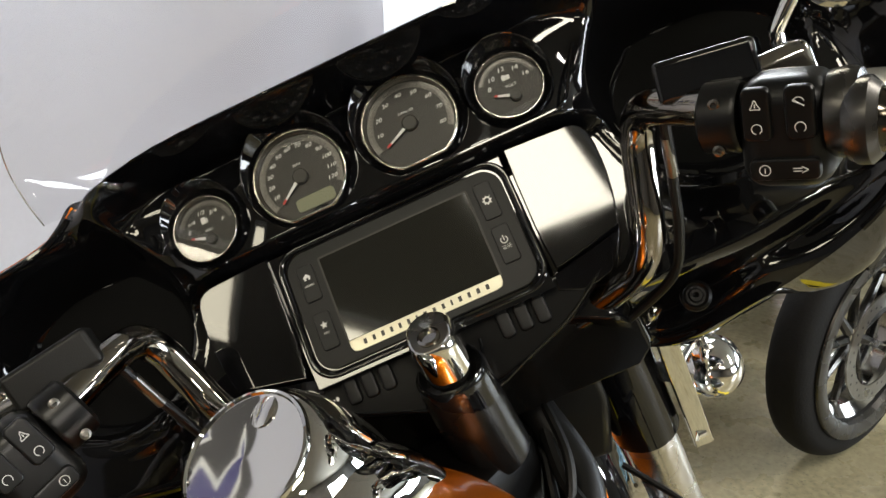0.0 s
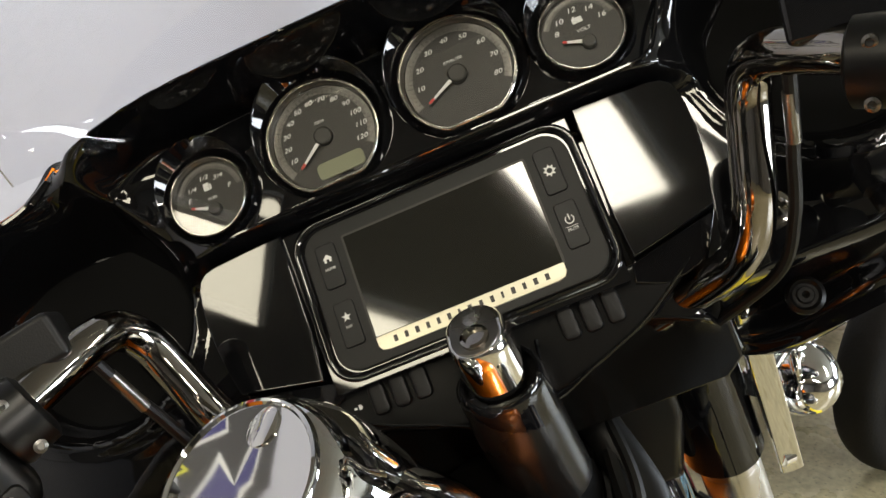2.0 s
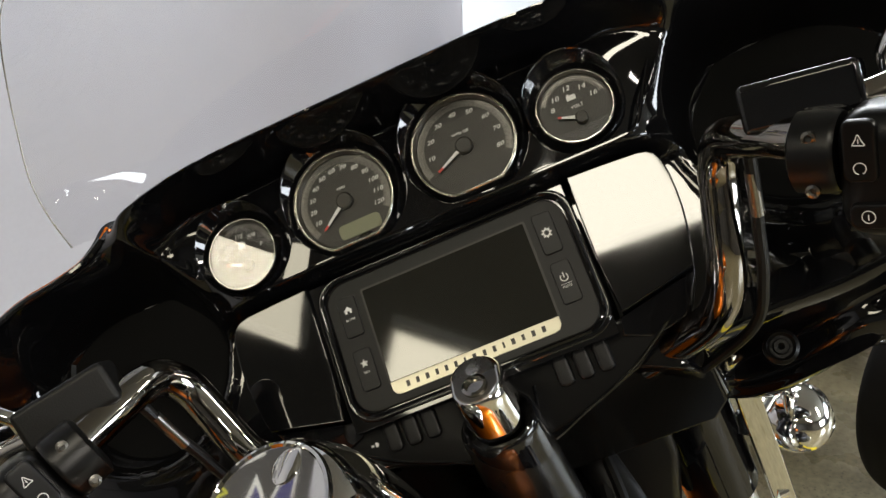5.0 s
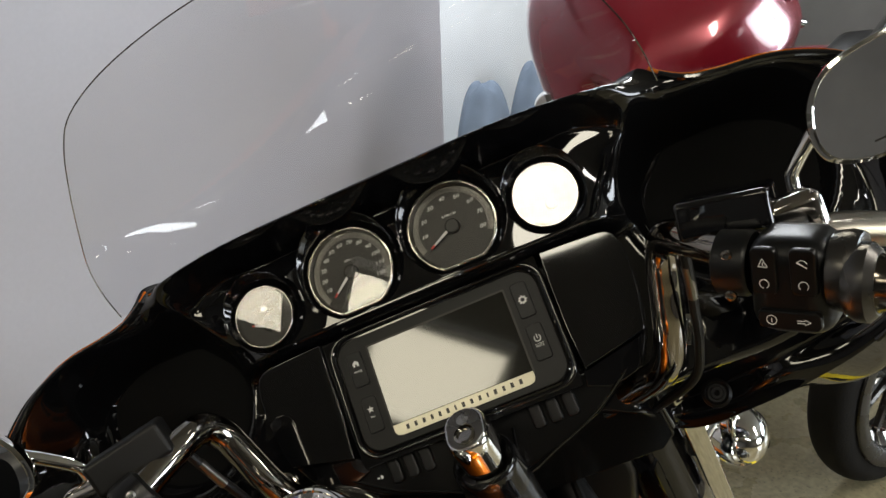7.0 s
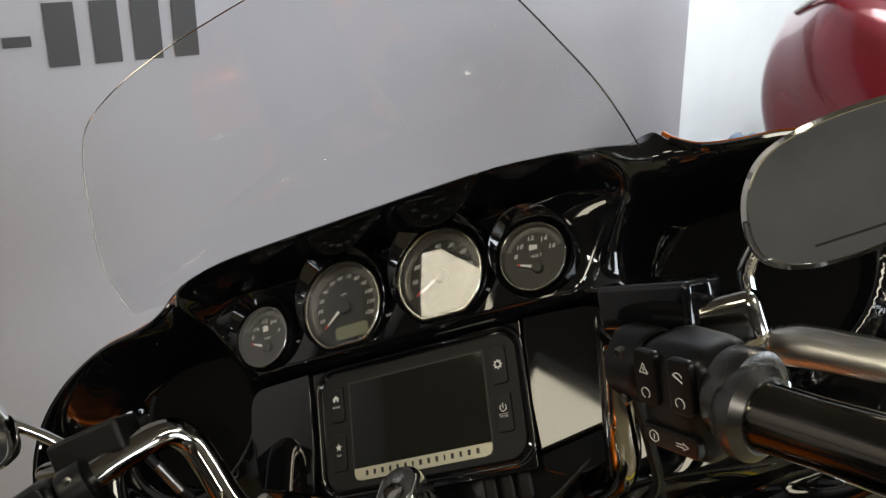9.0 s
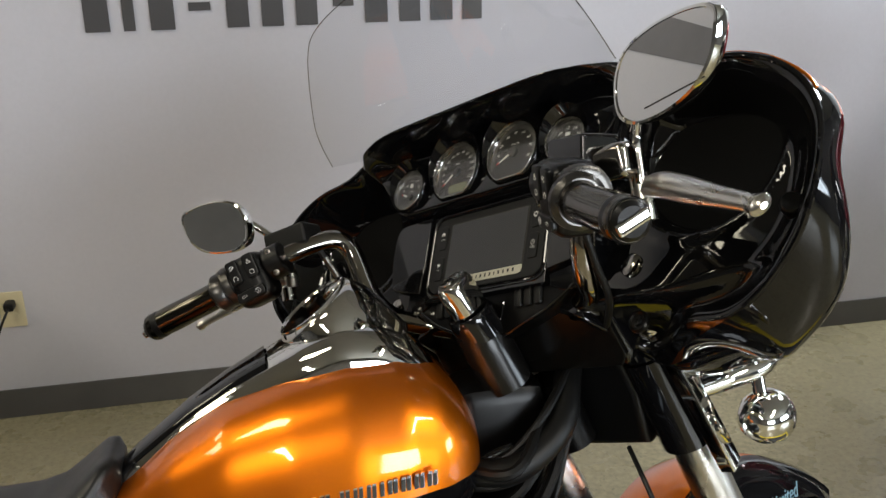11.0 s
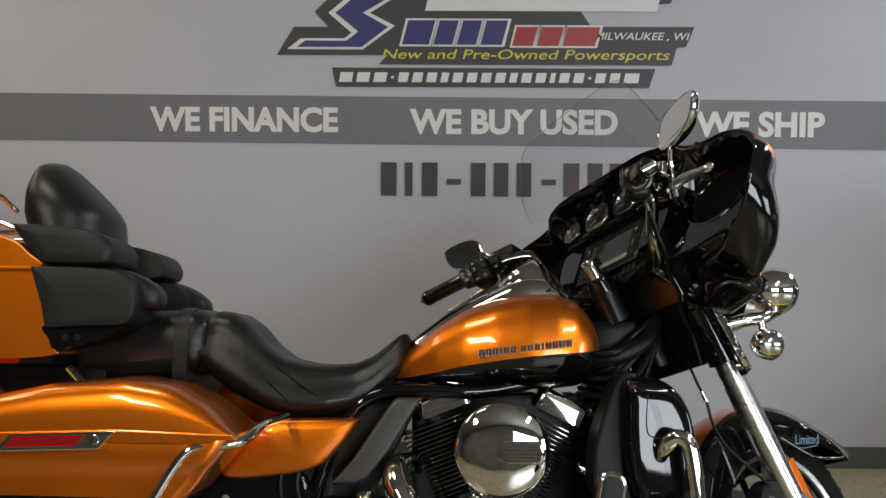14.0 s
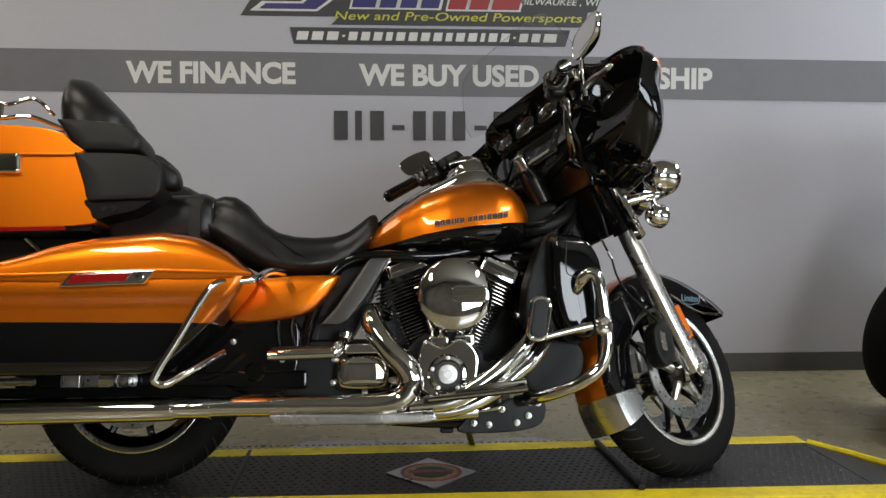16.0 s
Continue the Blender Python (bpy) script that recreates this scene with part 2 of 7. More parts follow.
def rbox(sx, sy, sz, bevel=0.004, m=None, seg=2):
    bm = bmesh.new()
    bmesh.ops.create_cube(bm, size=1)
    bm.transform(Matrix.Diagonal((sx, sy, sz, 1)))
    if bevel:
        bmesh.ops.bevel(bm, geom=list(bm.edges), offset=min(bevel, 0.45 * min(sx, sy, sz)), segments=seg, affect="EDGES", profile=0.5)
    if m is not None:
        bm.transform(m)
    return bm


def box(x0, x1, y0, y1, z0, z1, bevel=0.0):
    return rbox(x1 - x0, y1 - y0, z1 - z0, bevel, Matrix.Translation(((x0 + x1) / 2, (y0 + y1) / 2, (z0 + z1) / 2)))


def rounded(w, h, r, n=6, cx=0.0, cy=0.0):
    """The outline of a rounded rectangle."""
    out = []
    for sx, sy, a0 in ((1, 1, 0), (-1, 1, 90), (-1, -1, 180), (1, -1, 270)):
        for i in range(n + 1):
            a = radians(a0 + 90 * i / n)
            out.append((cx + sx * (w / 2 - r) + r * math.cos(a), cy + sy * (h / 2 - r) + r * math.sin(a)))
    return out


def blob(outline, n=64):
    """A smooth closed outline through points (x, y)."""
    p = [Vector((*q, 0)) for q in outline]
    k, out = len(p), []
    for i in range(n):
        t = i / n * k
        j, f = int(t) % k, t - int(t)
        a, b, c, d = p[j - 1], p[j], p[(j + 1) % k], p[(j + 2) % k]
        v = 0.5 * (2 * b + (c - a) * f + (2 * a - 5 * b + 4 * c - d) * f * f + (3 * b - 3 * c + d - a) * f ** 3)
        out.append((v.x, v.y))
    return out


def finish(name, bm, mats, angle=35):
    me = bpy.data.meshes.new(name)
    bm.normal_update()
    bm.to_mesh(me)
    bm.free()
    for mat in mats if isinstance(mats, (list, tuple)) else (mats,):
        me.materials.append(mat)
    me.polygons.foreach_set("use_smooth", [True] * len(me.polygons))
    me.set_sharp_from_angle(angle=radians(angle))
    return me


def part(name, bm, mats, parent, label="", m=None, angle=35):
    ob = new(name, finish(name, bm, mats, angle))
    ob.parent = parent
    if angle <= 50:
        mod = ob.modifiers.new("even_faces", "WEIGHTED_NORMAL")
        mod.keep_sharp, mod.weight = True, 60
    if m is not None:
        ob.matrix_basis = m
    return tagged(ob, label)


def thing(name, label, category, m=None, group="", kind=""):
    ob = new(name)
    ob.empty_display_size = 0.05
    if m is not None:
        ob.matrix_basis = m
    return tagged(ob, label, category, group, kind)


def text_mesh(body, size, m, depth=0.0005, shear=0.0, width=1.0, align="CENTER"):
    """Lettering as a mesh in the plane of m."""
    cu = bpy.data.curves.new("lettering", "FONT")
    cu.body, cu.size, cu.extrude, cu.shear, cu.align_x, cu.align_y = body, size, depth, shear, align, "CENTER"
    cu.resolution_u = 3
    ob = bpy.data.objects.new("lettering", cu)
    me = bpy.data.meshes.new_from_object(ob)
    bm = bmesh.new()
    bm.from_mesh(me)
    bpy.data.objects.remove(ob)
    bpy.data.curves.remove(cu)
    bpy.data.meshes.remove(me)
    bm.transform(m @ Matrix.Diagonal((width, 1, 1, 1)))
    return bm


def basis(o, x, y, z):
    """The matrix with these axes and origin."""
    m = Matrix((x, y, z)).transposed().to_4x4()
    m.translation = Vector(o)
    return m


def along(a, b):
    """The matrix at a whose z points to b."""
    a, b = Vector(a), Vector(b)
    return Matrix.Translation(a) @ (b - a).to_track_quat("Z", "Y").to_matrix().to_4x4()


def side(y):
    """Maps an outline (x, z) with height towards the bike's right side onto the plane y."""
    return basis((0, y, 0), (1, 0, 0), (0, 0, 1), (0, -1, 0))


def split_paint(bm, co, no, below=1):
    """Cuts the mesh by a plane and gives the faces behind it another material."""
    geom = list(bm.verts) + list(bm.edges) + list(bm.faces)
    bmesh.ops.bisect_plane(bm, geom=geom, plane_co=co, plane_no=no, dist=1e-5)
    for f in bm.faces:
        if (f.calc_center_median() - Vector(co)).dot(Vector(no)) < 0:
            f.material_index = below
    return bm
DARKWALL = material("dark_showroom_wall", (0.10, 0.095, 0.09), 0.6, 0, var=0.3, var_scale=1.2, bump=0.1)


# ---- room ----
WY = 1.85          # face of the sign wall
WALL_END = 2.6     # where the sign wall ends


def floor_material():
    m = material("speckled_floor_tile", (0.25, 0.22, 0.135), 0.32, 0, grain=0.22, scale=55, var=0.12, var_scale=2.5, rvar=0.08, bump=0.05, bump_scale=120)
    nt = m.node_tree
    b = nt.nodes["Principled BSDF"]
    old = b.inputs["Base Color"].links[0].from_socket
    co = nt.nodes.new("ShaderNodeTexCoord")
    vo = nt.nodes.new("ShaderNodeTexVoronoi")
    vo.inputs["Scale"].default_value = 70
    nt.links.new(co.outputs["Object"], vo.inputs["Vector"])
    rp = nt.nodes.new("ShaderNodeMapRange")
    rp.inputs[1].default_value, rp.inputs[2].default_value = 0.02, 0.28
    rp.inputs[3].default_value, rp.inputs[4].default_value = 0.45, 1.0
    nt.links.new(vo.outputs["Distance"], rp.inputs[0])
    sc = nt.nodes.new("ShaderNodeVectorMath")
    sc.operation = "SCALE"
    nt.links.new(old, sc.inputs[0])
    nt.links.new(rp.outputs[0], sc.inputs["Scale"])
    nt.links.new(sc.outputs[0], b.inputs["Base Color"])
    return m


def structure(name, bm, mat, label):
    return tagged(part(name, bm, mat, None, label), category=name.split("_")[0], kind="structure")


structure("floor", box(-6.1, 7.1, -6.1, 4.6, -0.1, 0), floor_material(), "speckled olive-tan vinyl tile showroom floor")
structure("wall_north", box(-6.1, WALL_END, WY, WY + 0.14, 0, 3.2), WALLPAINT, "light grey painted showroom wall")
structure("wall_back", box(WALL_END - 0.14, 7.1, 2.75, 2.89, 0, 3.2), WHITEWALL, "white painted wall beyond the sign wall")
structure("wall_return", box(WALL_END - 0.14, WALL_END - 0.004, WY + 0.14, 2.75, 0, 3.2), WHITEWALL, "white painted return wall")
structure("wall_west", box(-6.24, -6.1, -6.1, WY + 0.14, 0, 3.2), DARKWALL, "dark side wall of the showroom")
south = box(-6.1, 1.0, -6.24, -6.1, 0, 3.2)
for b in ((4.0, 7.1, -6.24, -6.1, 0, 3.2), (1.0, 4.0, -6.24, -6.1, 0, 0.75), (1.0, 4.0, -6.24, -6.1, 2.45, 3.2)):
    merge(south, box(*b))
structure("wall_south", south, DARKWALL, "dark wall with the shop's front window")
win = thing("window_2", "wide shop window with a white frame", "window", kind="structure")
fr = merge(box(1.0, 4.0, -6.2, -6.12, 0.75, 0.8), box(1.0, 4.0, -6.2, -6.12, 2.4, 2.45))
for x in (1.0, 1.98, 2.96, 3.95):
    merge(fr, box(x, x + 0.05, -6.2, -6.12, 0.8, 2.4))
part("window_frame", fr, LETTER, win)
structure("backdrop", box(0.2, 4.8, -6.65, -6.6, 0.2, 3.1), glow("daylight_street", (0.75, 0.88, 1.0), 2.5), "pale daylight outside the front window")
east = box(7.1, 7.24, -6.1, -5.4, 0, 3.2)
for b in ((7.1, 7.24, -2.4, 2.89, 0, 3.2), (7.1, 7.24, -5.4, -2.4, 0, 0.95), (7.1, 7.24, -5.4, -2.4, 2.55, 3.2)):
    merge(east, box(*b))
structure("wall_east", east, DARKWALL, "dark wall with the shop window")
structure("ceiling", box(-6.1, 7.1, -6.1, 4.6, 3.2, 3.3), CEIL, "suspended ceiling in a darkened grey-beige")
structure("baseboard", box(-6.1, WALL_END + 0.006, WY - 0.007, WY - 0.0005, 0, 0.098, 0.002), BASEB, "dark grey vinyl baseboard along the wall")
band = box(-6.1, WALL_END, WY - 0.0035, WY - 0.0004, 1.416, 1.624)
for v in band.verts:
    v.co.z -= (0.0045 if v.co.z > 1.5 else 0.0058) * v.co.x
structure("trim", band, BANDPAINT, "dark grey painted band across the wall")
win = thing("window_1", "wide shop window with a white frame", "window", kind="structure")
fr = merge(box(7.12, 7.2, -5.4, -2.4, 0.95, 1.0), box(7.12, 7.2, -5.4, -2.4, 2.5, 2.55))
for y in (-5.4, -4.44, -3.42, -2.45):
    merge(fr, box(7.12, 7.2, y, y + 0.05, 1.0, 2.5))
part("window_frame", fr, LETTER, win)
structure("backdrop", box(7.5, 7.55, -6.2, -1.6, 0.3, 3.1), glow("daylight_haze", (0.75, 0.88, 1.0), 2.5), "pale daylight outside the shop window")

for cx, cy, sx, sy, turn in ((-3.0, 0.22, 0.90, 0.66, 0), (-2.62, 1.24, 0.65, 0.47, 0), (-1.26, -0.19, 0.70, 0.44, -38), (-1.9, -3.3, 0.35, 2.2, 0), (2.3, -2.6, 0.3, 2.2, 0), (3.6, 1.5, 0.6, 1.2, 0)):
    lf = thing("ceiling_light", "white recessed ceiling light panel, lit", "ceiling light", Matrix.Translation((cx, cy, 3.2)) @ Matrix.Rotation(radians(turn), 4, "Z"), "ceiling lights")
    fr = box(-sx / 2 - 0.03, sx / 2 + 0.03, -sy / 2 - 0.03, -sy / 2, -0.04, 0)
    for b in ((-sx / 2 - 0.03, sx / 2 + 0.03, sy / 2, sy / 2 + 0.03), (-sx / 2 - 0.03, -sx / 2, -sy / 2, sy / 2), (sx / 2, sx / 2 + 0.03, -sy / 2, sy / 2)):
        merge(fr, box(*b, -0.04, 0))
    part("frame", fr, LETTER, lf)

# wall lettering: matrices face the room (text x to +x, up z, out -y)
def on_wall(x, z, lift=0.006):
    return basis((x, WY - lift, z), (1, 0, 0), (0, 0, 1), (0, -1, 0))


def bars(widths, gap, h, lean=0.0, thick=0.001):
    """A row of plain bars that stands for unreadable characters, starting at 0."""
    bm, x = bmesh.new(), 0.0
    for w in widths:
        if w > 0:
            hh = h if w > 0.3 * h else h * 0.2
            q = [(x, -hh / 2), (x + w, -hh / 2), (x + w + lean * hh, hh / 2), (x + lean * hh, hh / 2)]
            merge(bm, slab(q, 0, thick, 0))
        x += abs(w) + gap
    return bm


def bold_text(body, x0, x1, z0, z1, mat, name, label, shear=0.0, lift=0.006, weight=0.012):
    """Heavier lettering: the outline is thickened."""
    cu = bpy.data.curves.new("lettering", "FONT")
    cu.body, cu.size, cu.shear, cu.offset, cu.align_x, cu.align_y = body, 1.0, shear, weight, "CENTER", "CENTER"
    cu.resolution_u = 4
    ob = bpy.data.objects.new("lettering", cu)
    me = bpy.data.meshes.new_from_object(ob)
    bm = bmesh.new()
    bm.from_mesh(me)
    bpy.data.objects.remove(ob)
    bpy.data.curves.remove(cu)
    bpy.data.meshes.remove(me)
    xs, ys = [v.co.x for v in bm.verts], [v.co.y for v in bm.verts]
    a, b, c, d = min(xs), max(xs), min(ys), max(ys)
    bm.transform(Matrix.Diagonal(((x1 - x0) / (b - a), (z1 - z0) / (d - c), 1, 1)) @ Matrix.Translation((-(a + b) / 2, -(c + d) / 2, 0)))
    bm.transform(on_wall((x0 + x1) / 2, (z0 + z1) / 2, lift))
    return tagged(part(name, bm, mat, None, label), category="wall lettering")


bold_text("WE FINANCE", -1.405, -0.578, 1.468, 1.578, LETTER, "wall_lettering", "white capital letters reading WE FINANCE on the band", weight=0.04)
bold_text("WE BUY USED", -0.265, 0.642, 1.463, 1.574, LETTER, "wall_lettering", "white capital letters reading WE BUY USED on the band", weight=0.04)
bold_text("WE SHIP", 0.978, 1.538, 1.458, 1.569, LETTER, "wall_lettering", "white capital letters reading WE SHIP on the band", weight=0.04)
# the number under the band, as plain bars
num = thing("wall_number", "row of charcoal bars where a number stands", "wall lettering", on_wall(0, 1.267))
for x0, x1 in ((-0.395, -0.315), (-0.290, -0.245), (-0.215, -0.135), (0.0, 0.075), (0.10, 0.175), (0.20, 0.275), (0.405, 0.485), (0.51, 0.585), (0.605, 0.685), (0.705, 0.777)):
    part("bar", slab([(x0 + 0.006, -0.073), (x1 - 0.006, -0.073), (x1 - 0.006, 0.073), (x0 + 0.006, 0.073)], 0, 0.001, 0), DIGIT, num)
for x0 in (-0.10, 0.315):
    part("dash", slab([(x0, -0.022), (x0 + 0.062, -0.022), (x0 + 0.062, 0.002), (x0, 0.002)], 0, 0.001, 0), DIGIT, num)

sign = thing("wall_sign", "black shop sign with blue, red, yellow and white shapes", "sign", Matrix.Identity(4))
P = on_wall(0, 0, 0.0)
def plate(name, outline, d0, d1, mat, label=""):
    return part(name, slab(outline, d0, d1, 0.0, P), mat, sign, label)
plate("backing", [(-0.845, 1.805), (-0.36, 1.805), (-0.40, 1.765), (0.87, 1.765), (0.89, 1.84), (0.93, 1.845), (0.965, 1.93), (0.52, 1.93), (0.47, 2.0), (0.86, 2.03), (0.92, 2.16), (-0.50, 2.16), (-0.68, 1.99), (-0.62, 1.925), (-0.77, 1.925)], 0.001, 0.006, DIGIT)
plate("lower_backing", [(-0.585, 1.668), (0.775, 1.668), (0.80, 1.75), (-0.605, 1.75)], 0.001, 0.006, DIGIT)
plate("swoosh", [(-0.80, 1.828), (-0.47, 1.828), (-0.33, 1.93), (-0.44, 1.985), (-0.25, 2.10), (-0.48, 2.10), (-0.62, 1.985), (-0.52, 1.90), (-0.55, 1.875), (-0.74, 1.875)], 0.006, 0.0085, LETTER)
plate("swoosh", [(-0.755, 1.838), (-0.475, 1.838), (-0.36, 1.925), (-0.47, 1.985), (-0.29, 2.09), (-0.46, 2.09), (-0.59, 1.985), (-0.49, 1.905), (-0.54, 1.865), (-0.72, 1.865)], 0.0085, 0.0105, BLUEV, "blue lightning-shaped swoosh")
x = -0.30
for k, w in enumerate((0.125, 0.09, 0.09, 0.10)):
    plate("white_block", [(x - 0.012, 1.842), (x + w + 0.004, 1.842), (x + w + 0.034, 1.962), (x + 0.018, 1.962)], 0.006, 0.0085, LETTER)
    plate("blue_block", [(x, 1.850), (x + w - 0.008, 1.850), (x + w + 0.020, 1.954), (x + 0.028, 1.954)], 0.0085, 0.0105, BLUEV)
    x += w + 0.012
x += 0.025
for k, w in enumerate((0.095, 0.10, 0.145)):
    plate("white_block", [(x - 0.010, 1.838), (x + w + 0.004, 1.838), (x + w + 0.030, 1.935), (x + 0.012, 1.935)], 0.006, 0.0085, LETTER)
    plate("red_block", [(x, 1.846), (x + w - 0.006, 1.846), (x + w + 0.018, 1.927), (x + 0.02, 1.927)], 0.0085, 0.0105, REDV)
    x += w + 0.012
plate("white_block", [(-0.2, 1.995), (0.80, 1.995), (0.83, 2.12), (-0.17, 2.12)], 0.006, 0.0085, LETTER)
x = -0.57
for w in (0.052, 0.052, 0.052, 0.012, 0.04, 0.04, 0.04, 0.03, 0.04, 0.04, 0.04, 0.04, 0.03, 0.04, 0.04, 0.02, 0.04, 0.04, 0.012, 0.04, 0.04, 0.06):
    h = 0.021 if w > 0.015 else 0.005
    w *= 1.06
    plate("white_bar", [(x - 0.2 * h, 1.709 - h), (x + w - 0.2 * h, 1.709 - h), (x + w + 0.2 * h, 1.709 + h), (x + 0.2 * h, 1.709 + h)], 0.006, 0.0085, LETTER)
    x += w + 0.0195
for args in (("New and Pre-Owned Powersports", -0.385, 0.86, 1.775, 1.83, YELV, "yellow_lettering", 0.2, 0.004), ("MILWAUKEE , WI", 0.535, 0.945, 1.868, 1.905, LETTER, "white_lettering", 0.25, 0.008)):
    ob = bold_text(*args[:6], args[6], "small lettering on the sign", args[7], 0.0085, args[8])
    ob.parent = sign
    del ob["category"]

# outlet with its plug and cord
ou = thing("wall_outlet", "ivory duplex wall outlet with a cord plugged in", "outlet", Matrix.Translation((-0.716, WY, 0.371)))
part("cover_plate", slab(rounded(0.074, 0.116, 0.006), 0, 0.006, 0.002, basis((0, 0, 0), (1, 0, 0), (0, 0, 1), (0, -1, 0))), IVORY, ou)
for z in (-0.022, 0.022):
    part("socket", slab(rounded(0.032, 0.028, 0.012), 0, 0.008, 0.001, basis((0, 0, z), (1, 0, 0), (0, 0, 1), (0, -1, 0))), IVORY, ou)
part("plug", rbox(0.03, 0.045, 0.028, 0.008, Matrix.Translation((0, -0.028, 0.022))), MATTE, ou, "black plug")
part("cord", tube([(0, -0.05, 0.02), (-0.02, -0.07, -0.02), (-0.08, -0.05, -0.14), (-0.17, -0.04, -0.24), (-0.24, -0.05, -0.36)], 0.004, 40, 8), MATTE, ou, "black cord")

# rubber platform under the motorcycle
mt = thing("display_mat", "black studded rubber display mat with yellow edges", "mat", Matrix.Identity(4))
MX0, MX1, MY0, MY1, MH = -2.6, 1.34, -0.20, 0.355, 0.03
part("pad", slab([(MX0, MY0), (MX1, MY0), (MX1, MY1), (MX0, MY1 - 0.11)], 0.0, MH, 0.004), MATBLACK, mt)
part("edge_strip", slab([(MX0, 0.315 - 0.08), (1.355, 0.418 - 0.088), (1.355, 0.418), (MX0, 0.315)], 0.0, MH + 0.003, 0.003), YELLOW, mt, "yellow painted edge")
part("edge_strip", slab([(MX0, -0.255), (1.70, -0.262), (1.66, -0.170), (MX0, -0.155)], 0.0, MH + 0.003, 0.003), YELLOW, mt, "yellow painted edge")
ramp = bmesh.new()
vs = [ramp.verts.new(p) for p in ((MX1 + 0.001, MY0 + 0.013, MH), (MX1 + 0.001, MY1 - 0.013, MH), (MX1 + 0.17, MY1 - 0.18, 0.004), (MX1 + 0.30, MY0 + 0.013, 0.004), (MX1 + 0.001, MY0 + 0.013, 0), (MX1 + 0.001, MY1 - 0.013, 0), (MX1 + 0.17, MY1 - 0.18, 0.0), (MX1 + 0.30, MY0 + 0.013, 0.0))]
for q in ((0, 3, 2, 1), (4, 5, 6, 7), (0, 1, 5, 4), (1, 2, 6, 5), (2, 3, 7, 6), (3, 0, 4, 7)):
    ramp.faces.new([vs[i] for i in q])
part("ramp", ramp, MATBLACK, mt)
part("edge_strip", tube([(MX1 + 0.03, MY1 - 0.01, MH - 0.004), (MX1 + 0.17, MY1 - 0.19, 0.012), (MX1 + 0.30, MY0 + 0.03, 0.010)], 0.012, 16, 8), YELLOW, mt, "yellow painted edge")
studs = bmesh.new()
for i in range(0, 118):
    for j in range(0, 19):
        x, y = MX0 + 1.0 + i * 0.025 + (j % 2) * 0.0125, MY0 + 0.03 + j * 0.032
        if x < MX1 - 0.01 and abs(x - 0.0) / 0.17 + abs(y - 0.045) / 0.185 > 1:
            a, b = (0.009, 0.004) if (i + j) % 2 else (0.004, 0.009)
            v = [studs.verts.new((x + dx * a, y + dy * b, MH + dz)) for dx, dy, dz in ((-1, -1, 0), (1, -1, 0), (1, 1, 0), (-1, 1, 0), (0, 0, 0.003))]
            for q in ((0, 1, 4), (1, 2, 4), (2, 3, 4), (3, 0, 4)):
                studs.faces.new([v[k] for k in q])
tagged(part("studs", studs, MATBLACK, mt, angle=10), kind="stuff")
part("seam", box(-0.618, -0.606, MY0 + 0.013, MY1 - 0.013, MH, MH + 0.006, 0.002), INK, mt)
part("seam", tube([(0.60, MY1 - 0.015, MH + 0.012), (0.615, MY0 + 0.02, MH + 0.012)], 0.011, 4, 8), MATTE, mt, "black rubber joining strip")
dec = part("emblem_plate", slab([(-0.147, 0.045), (-0.004, -0.125), (0.142, 0.045), (-0.004, 0.205)], MH, MH + 0.0045, 0.001), PLATE, mt, "worn metal diamond plate emblem")
part("emblem_ring", lathe([(0.084, 0), (0.084, 0.0012), (0.066, 0.0014), (0.066, 0)], 40, Matrix.Translation((-0.003, 0.042, MH + 0.0046)), None, True), WORNGOLD, dec)
part("emblem_ring", lathe([(0.098, 0), (0.098, 0.0010), (0.085, 0.0010), (0.085, 0)], 40, Matrix.Translation((-0.003, 0.042, MH + 0.0046)), None, True), WORNRED, dec)
part("emblem_disc", lathe([(0.06, 0), (0.06, 0.0012), (0.0, 0.0014)], 40, Matrix.Translation((-0.003, 0.042, MH + 0.0046))), INK, dec)
part("emblem_bar", box(-0.075, 0.068, 0.028, 0.058, MH + 0.0062, MH + 0.0072), WORNRED, dec)
dp_ = thing("diamond_plate_sheet", "bright diamond plate metal sheet on the floor", "metal sheet", Matrix.Identity(4))
sheet = part("sheet", slab([(-0.55, 0.40), (0.55, 0.40), (0.43, 0.56), (-0.43, 0.56)], 0.0, 0.006, 0.001), PLATE, dp_)
lug = bmesh.new()
for i in range(36):
    for j in range(6):
        x, y = -0.52 + i * 0.03 + (j % 2) * 0.015, 0.415 + j * 0.024
        if abs(x) < 0.53 - (y - 0.40) * 0.7:
            c, s = (0.7, 0.7) if (i + j) % 2 else (0.7, -0.7)
            v = [lug.verts.new((x + c * p - s * q, y + s * p + c * q, 0.0062 + h)) for p, q, h in ((-0.011, 0, 0), (0, -0.004, 0), (0.011, 0, 0), (0, 0.004, 0), (0, 0, 0.002))]
            for q in ((0, 1, 4), (1, 2, 4), (2, 3, 4), (3, 0, 4)):
                lug.faces.new([v[k] for k in q])
tagged(part("lugs", lug, PLATE, dp_, angle=10), kind="stuff")


# ---- the motorcycle: frame and body (x ahead, y to its left, z up, before it leans) ----
bike = thing("motorcycle", "amber and black touring motorcycle leaning on its side stand", "motorcycle", Matrix.Rotation(radians(-10), 4, "X"))


def mirror_y(bm):
    bm.transform(Matrix.Diagonal((1, -1, 1, 1)))
    bmesh.ops.reverse_faces(bm, faces=bm.faces)
    return bm


def both(name, make, mats, parent, label="", m=None, angle=35):
    """A part on the bike's right side and its twin on the left."""
    a = part(name, make(), mats, parent, label, m, angle)
    b = part(name, mirror_y(make()), mats, parent, label, m, angle)
    return a, b


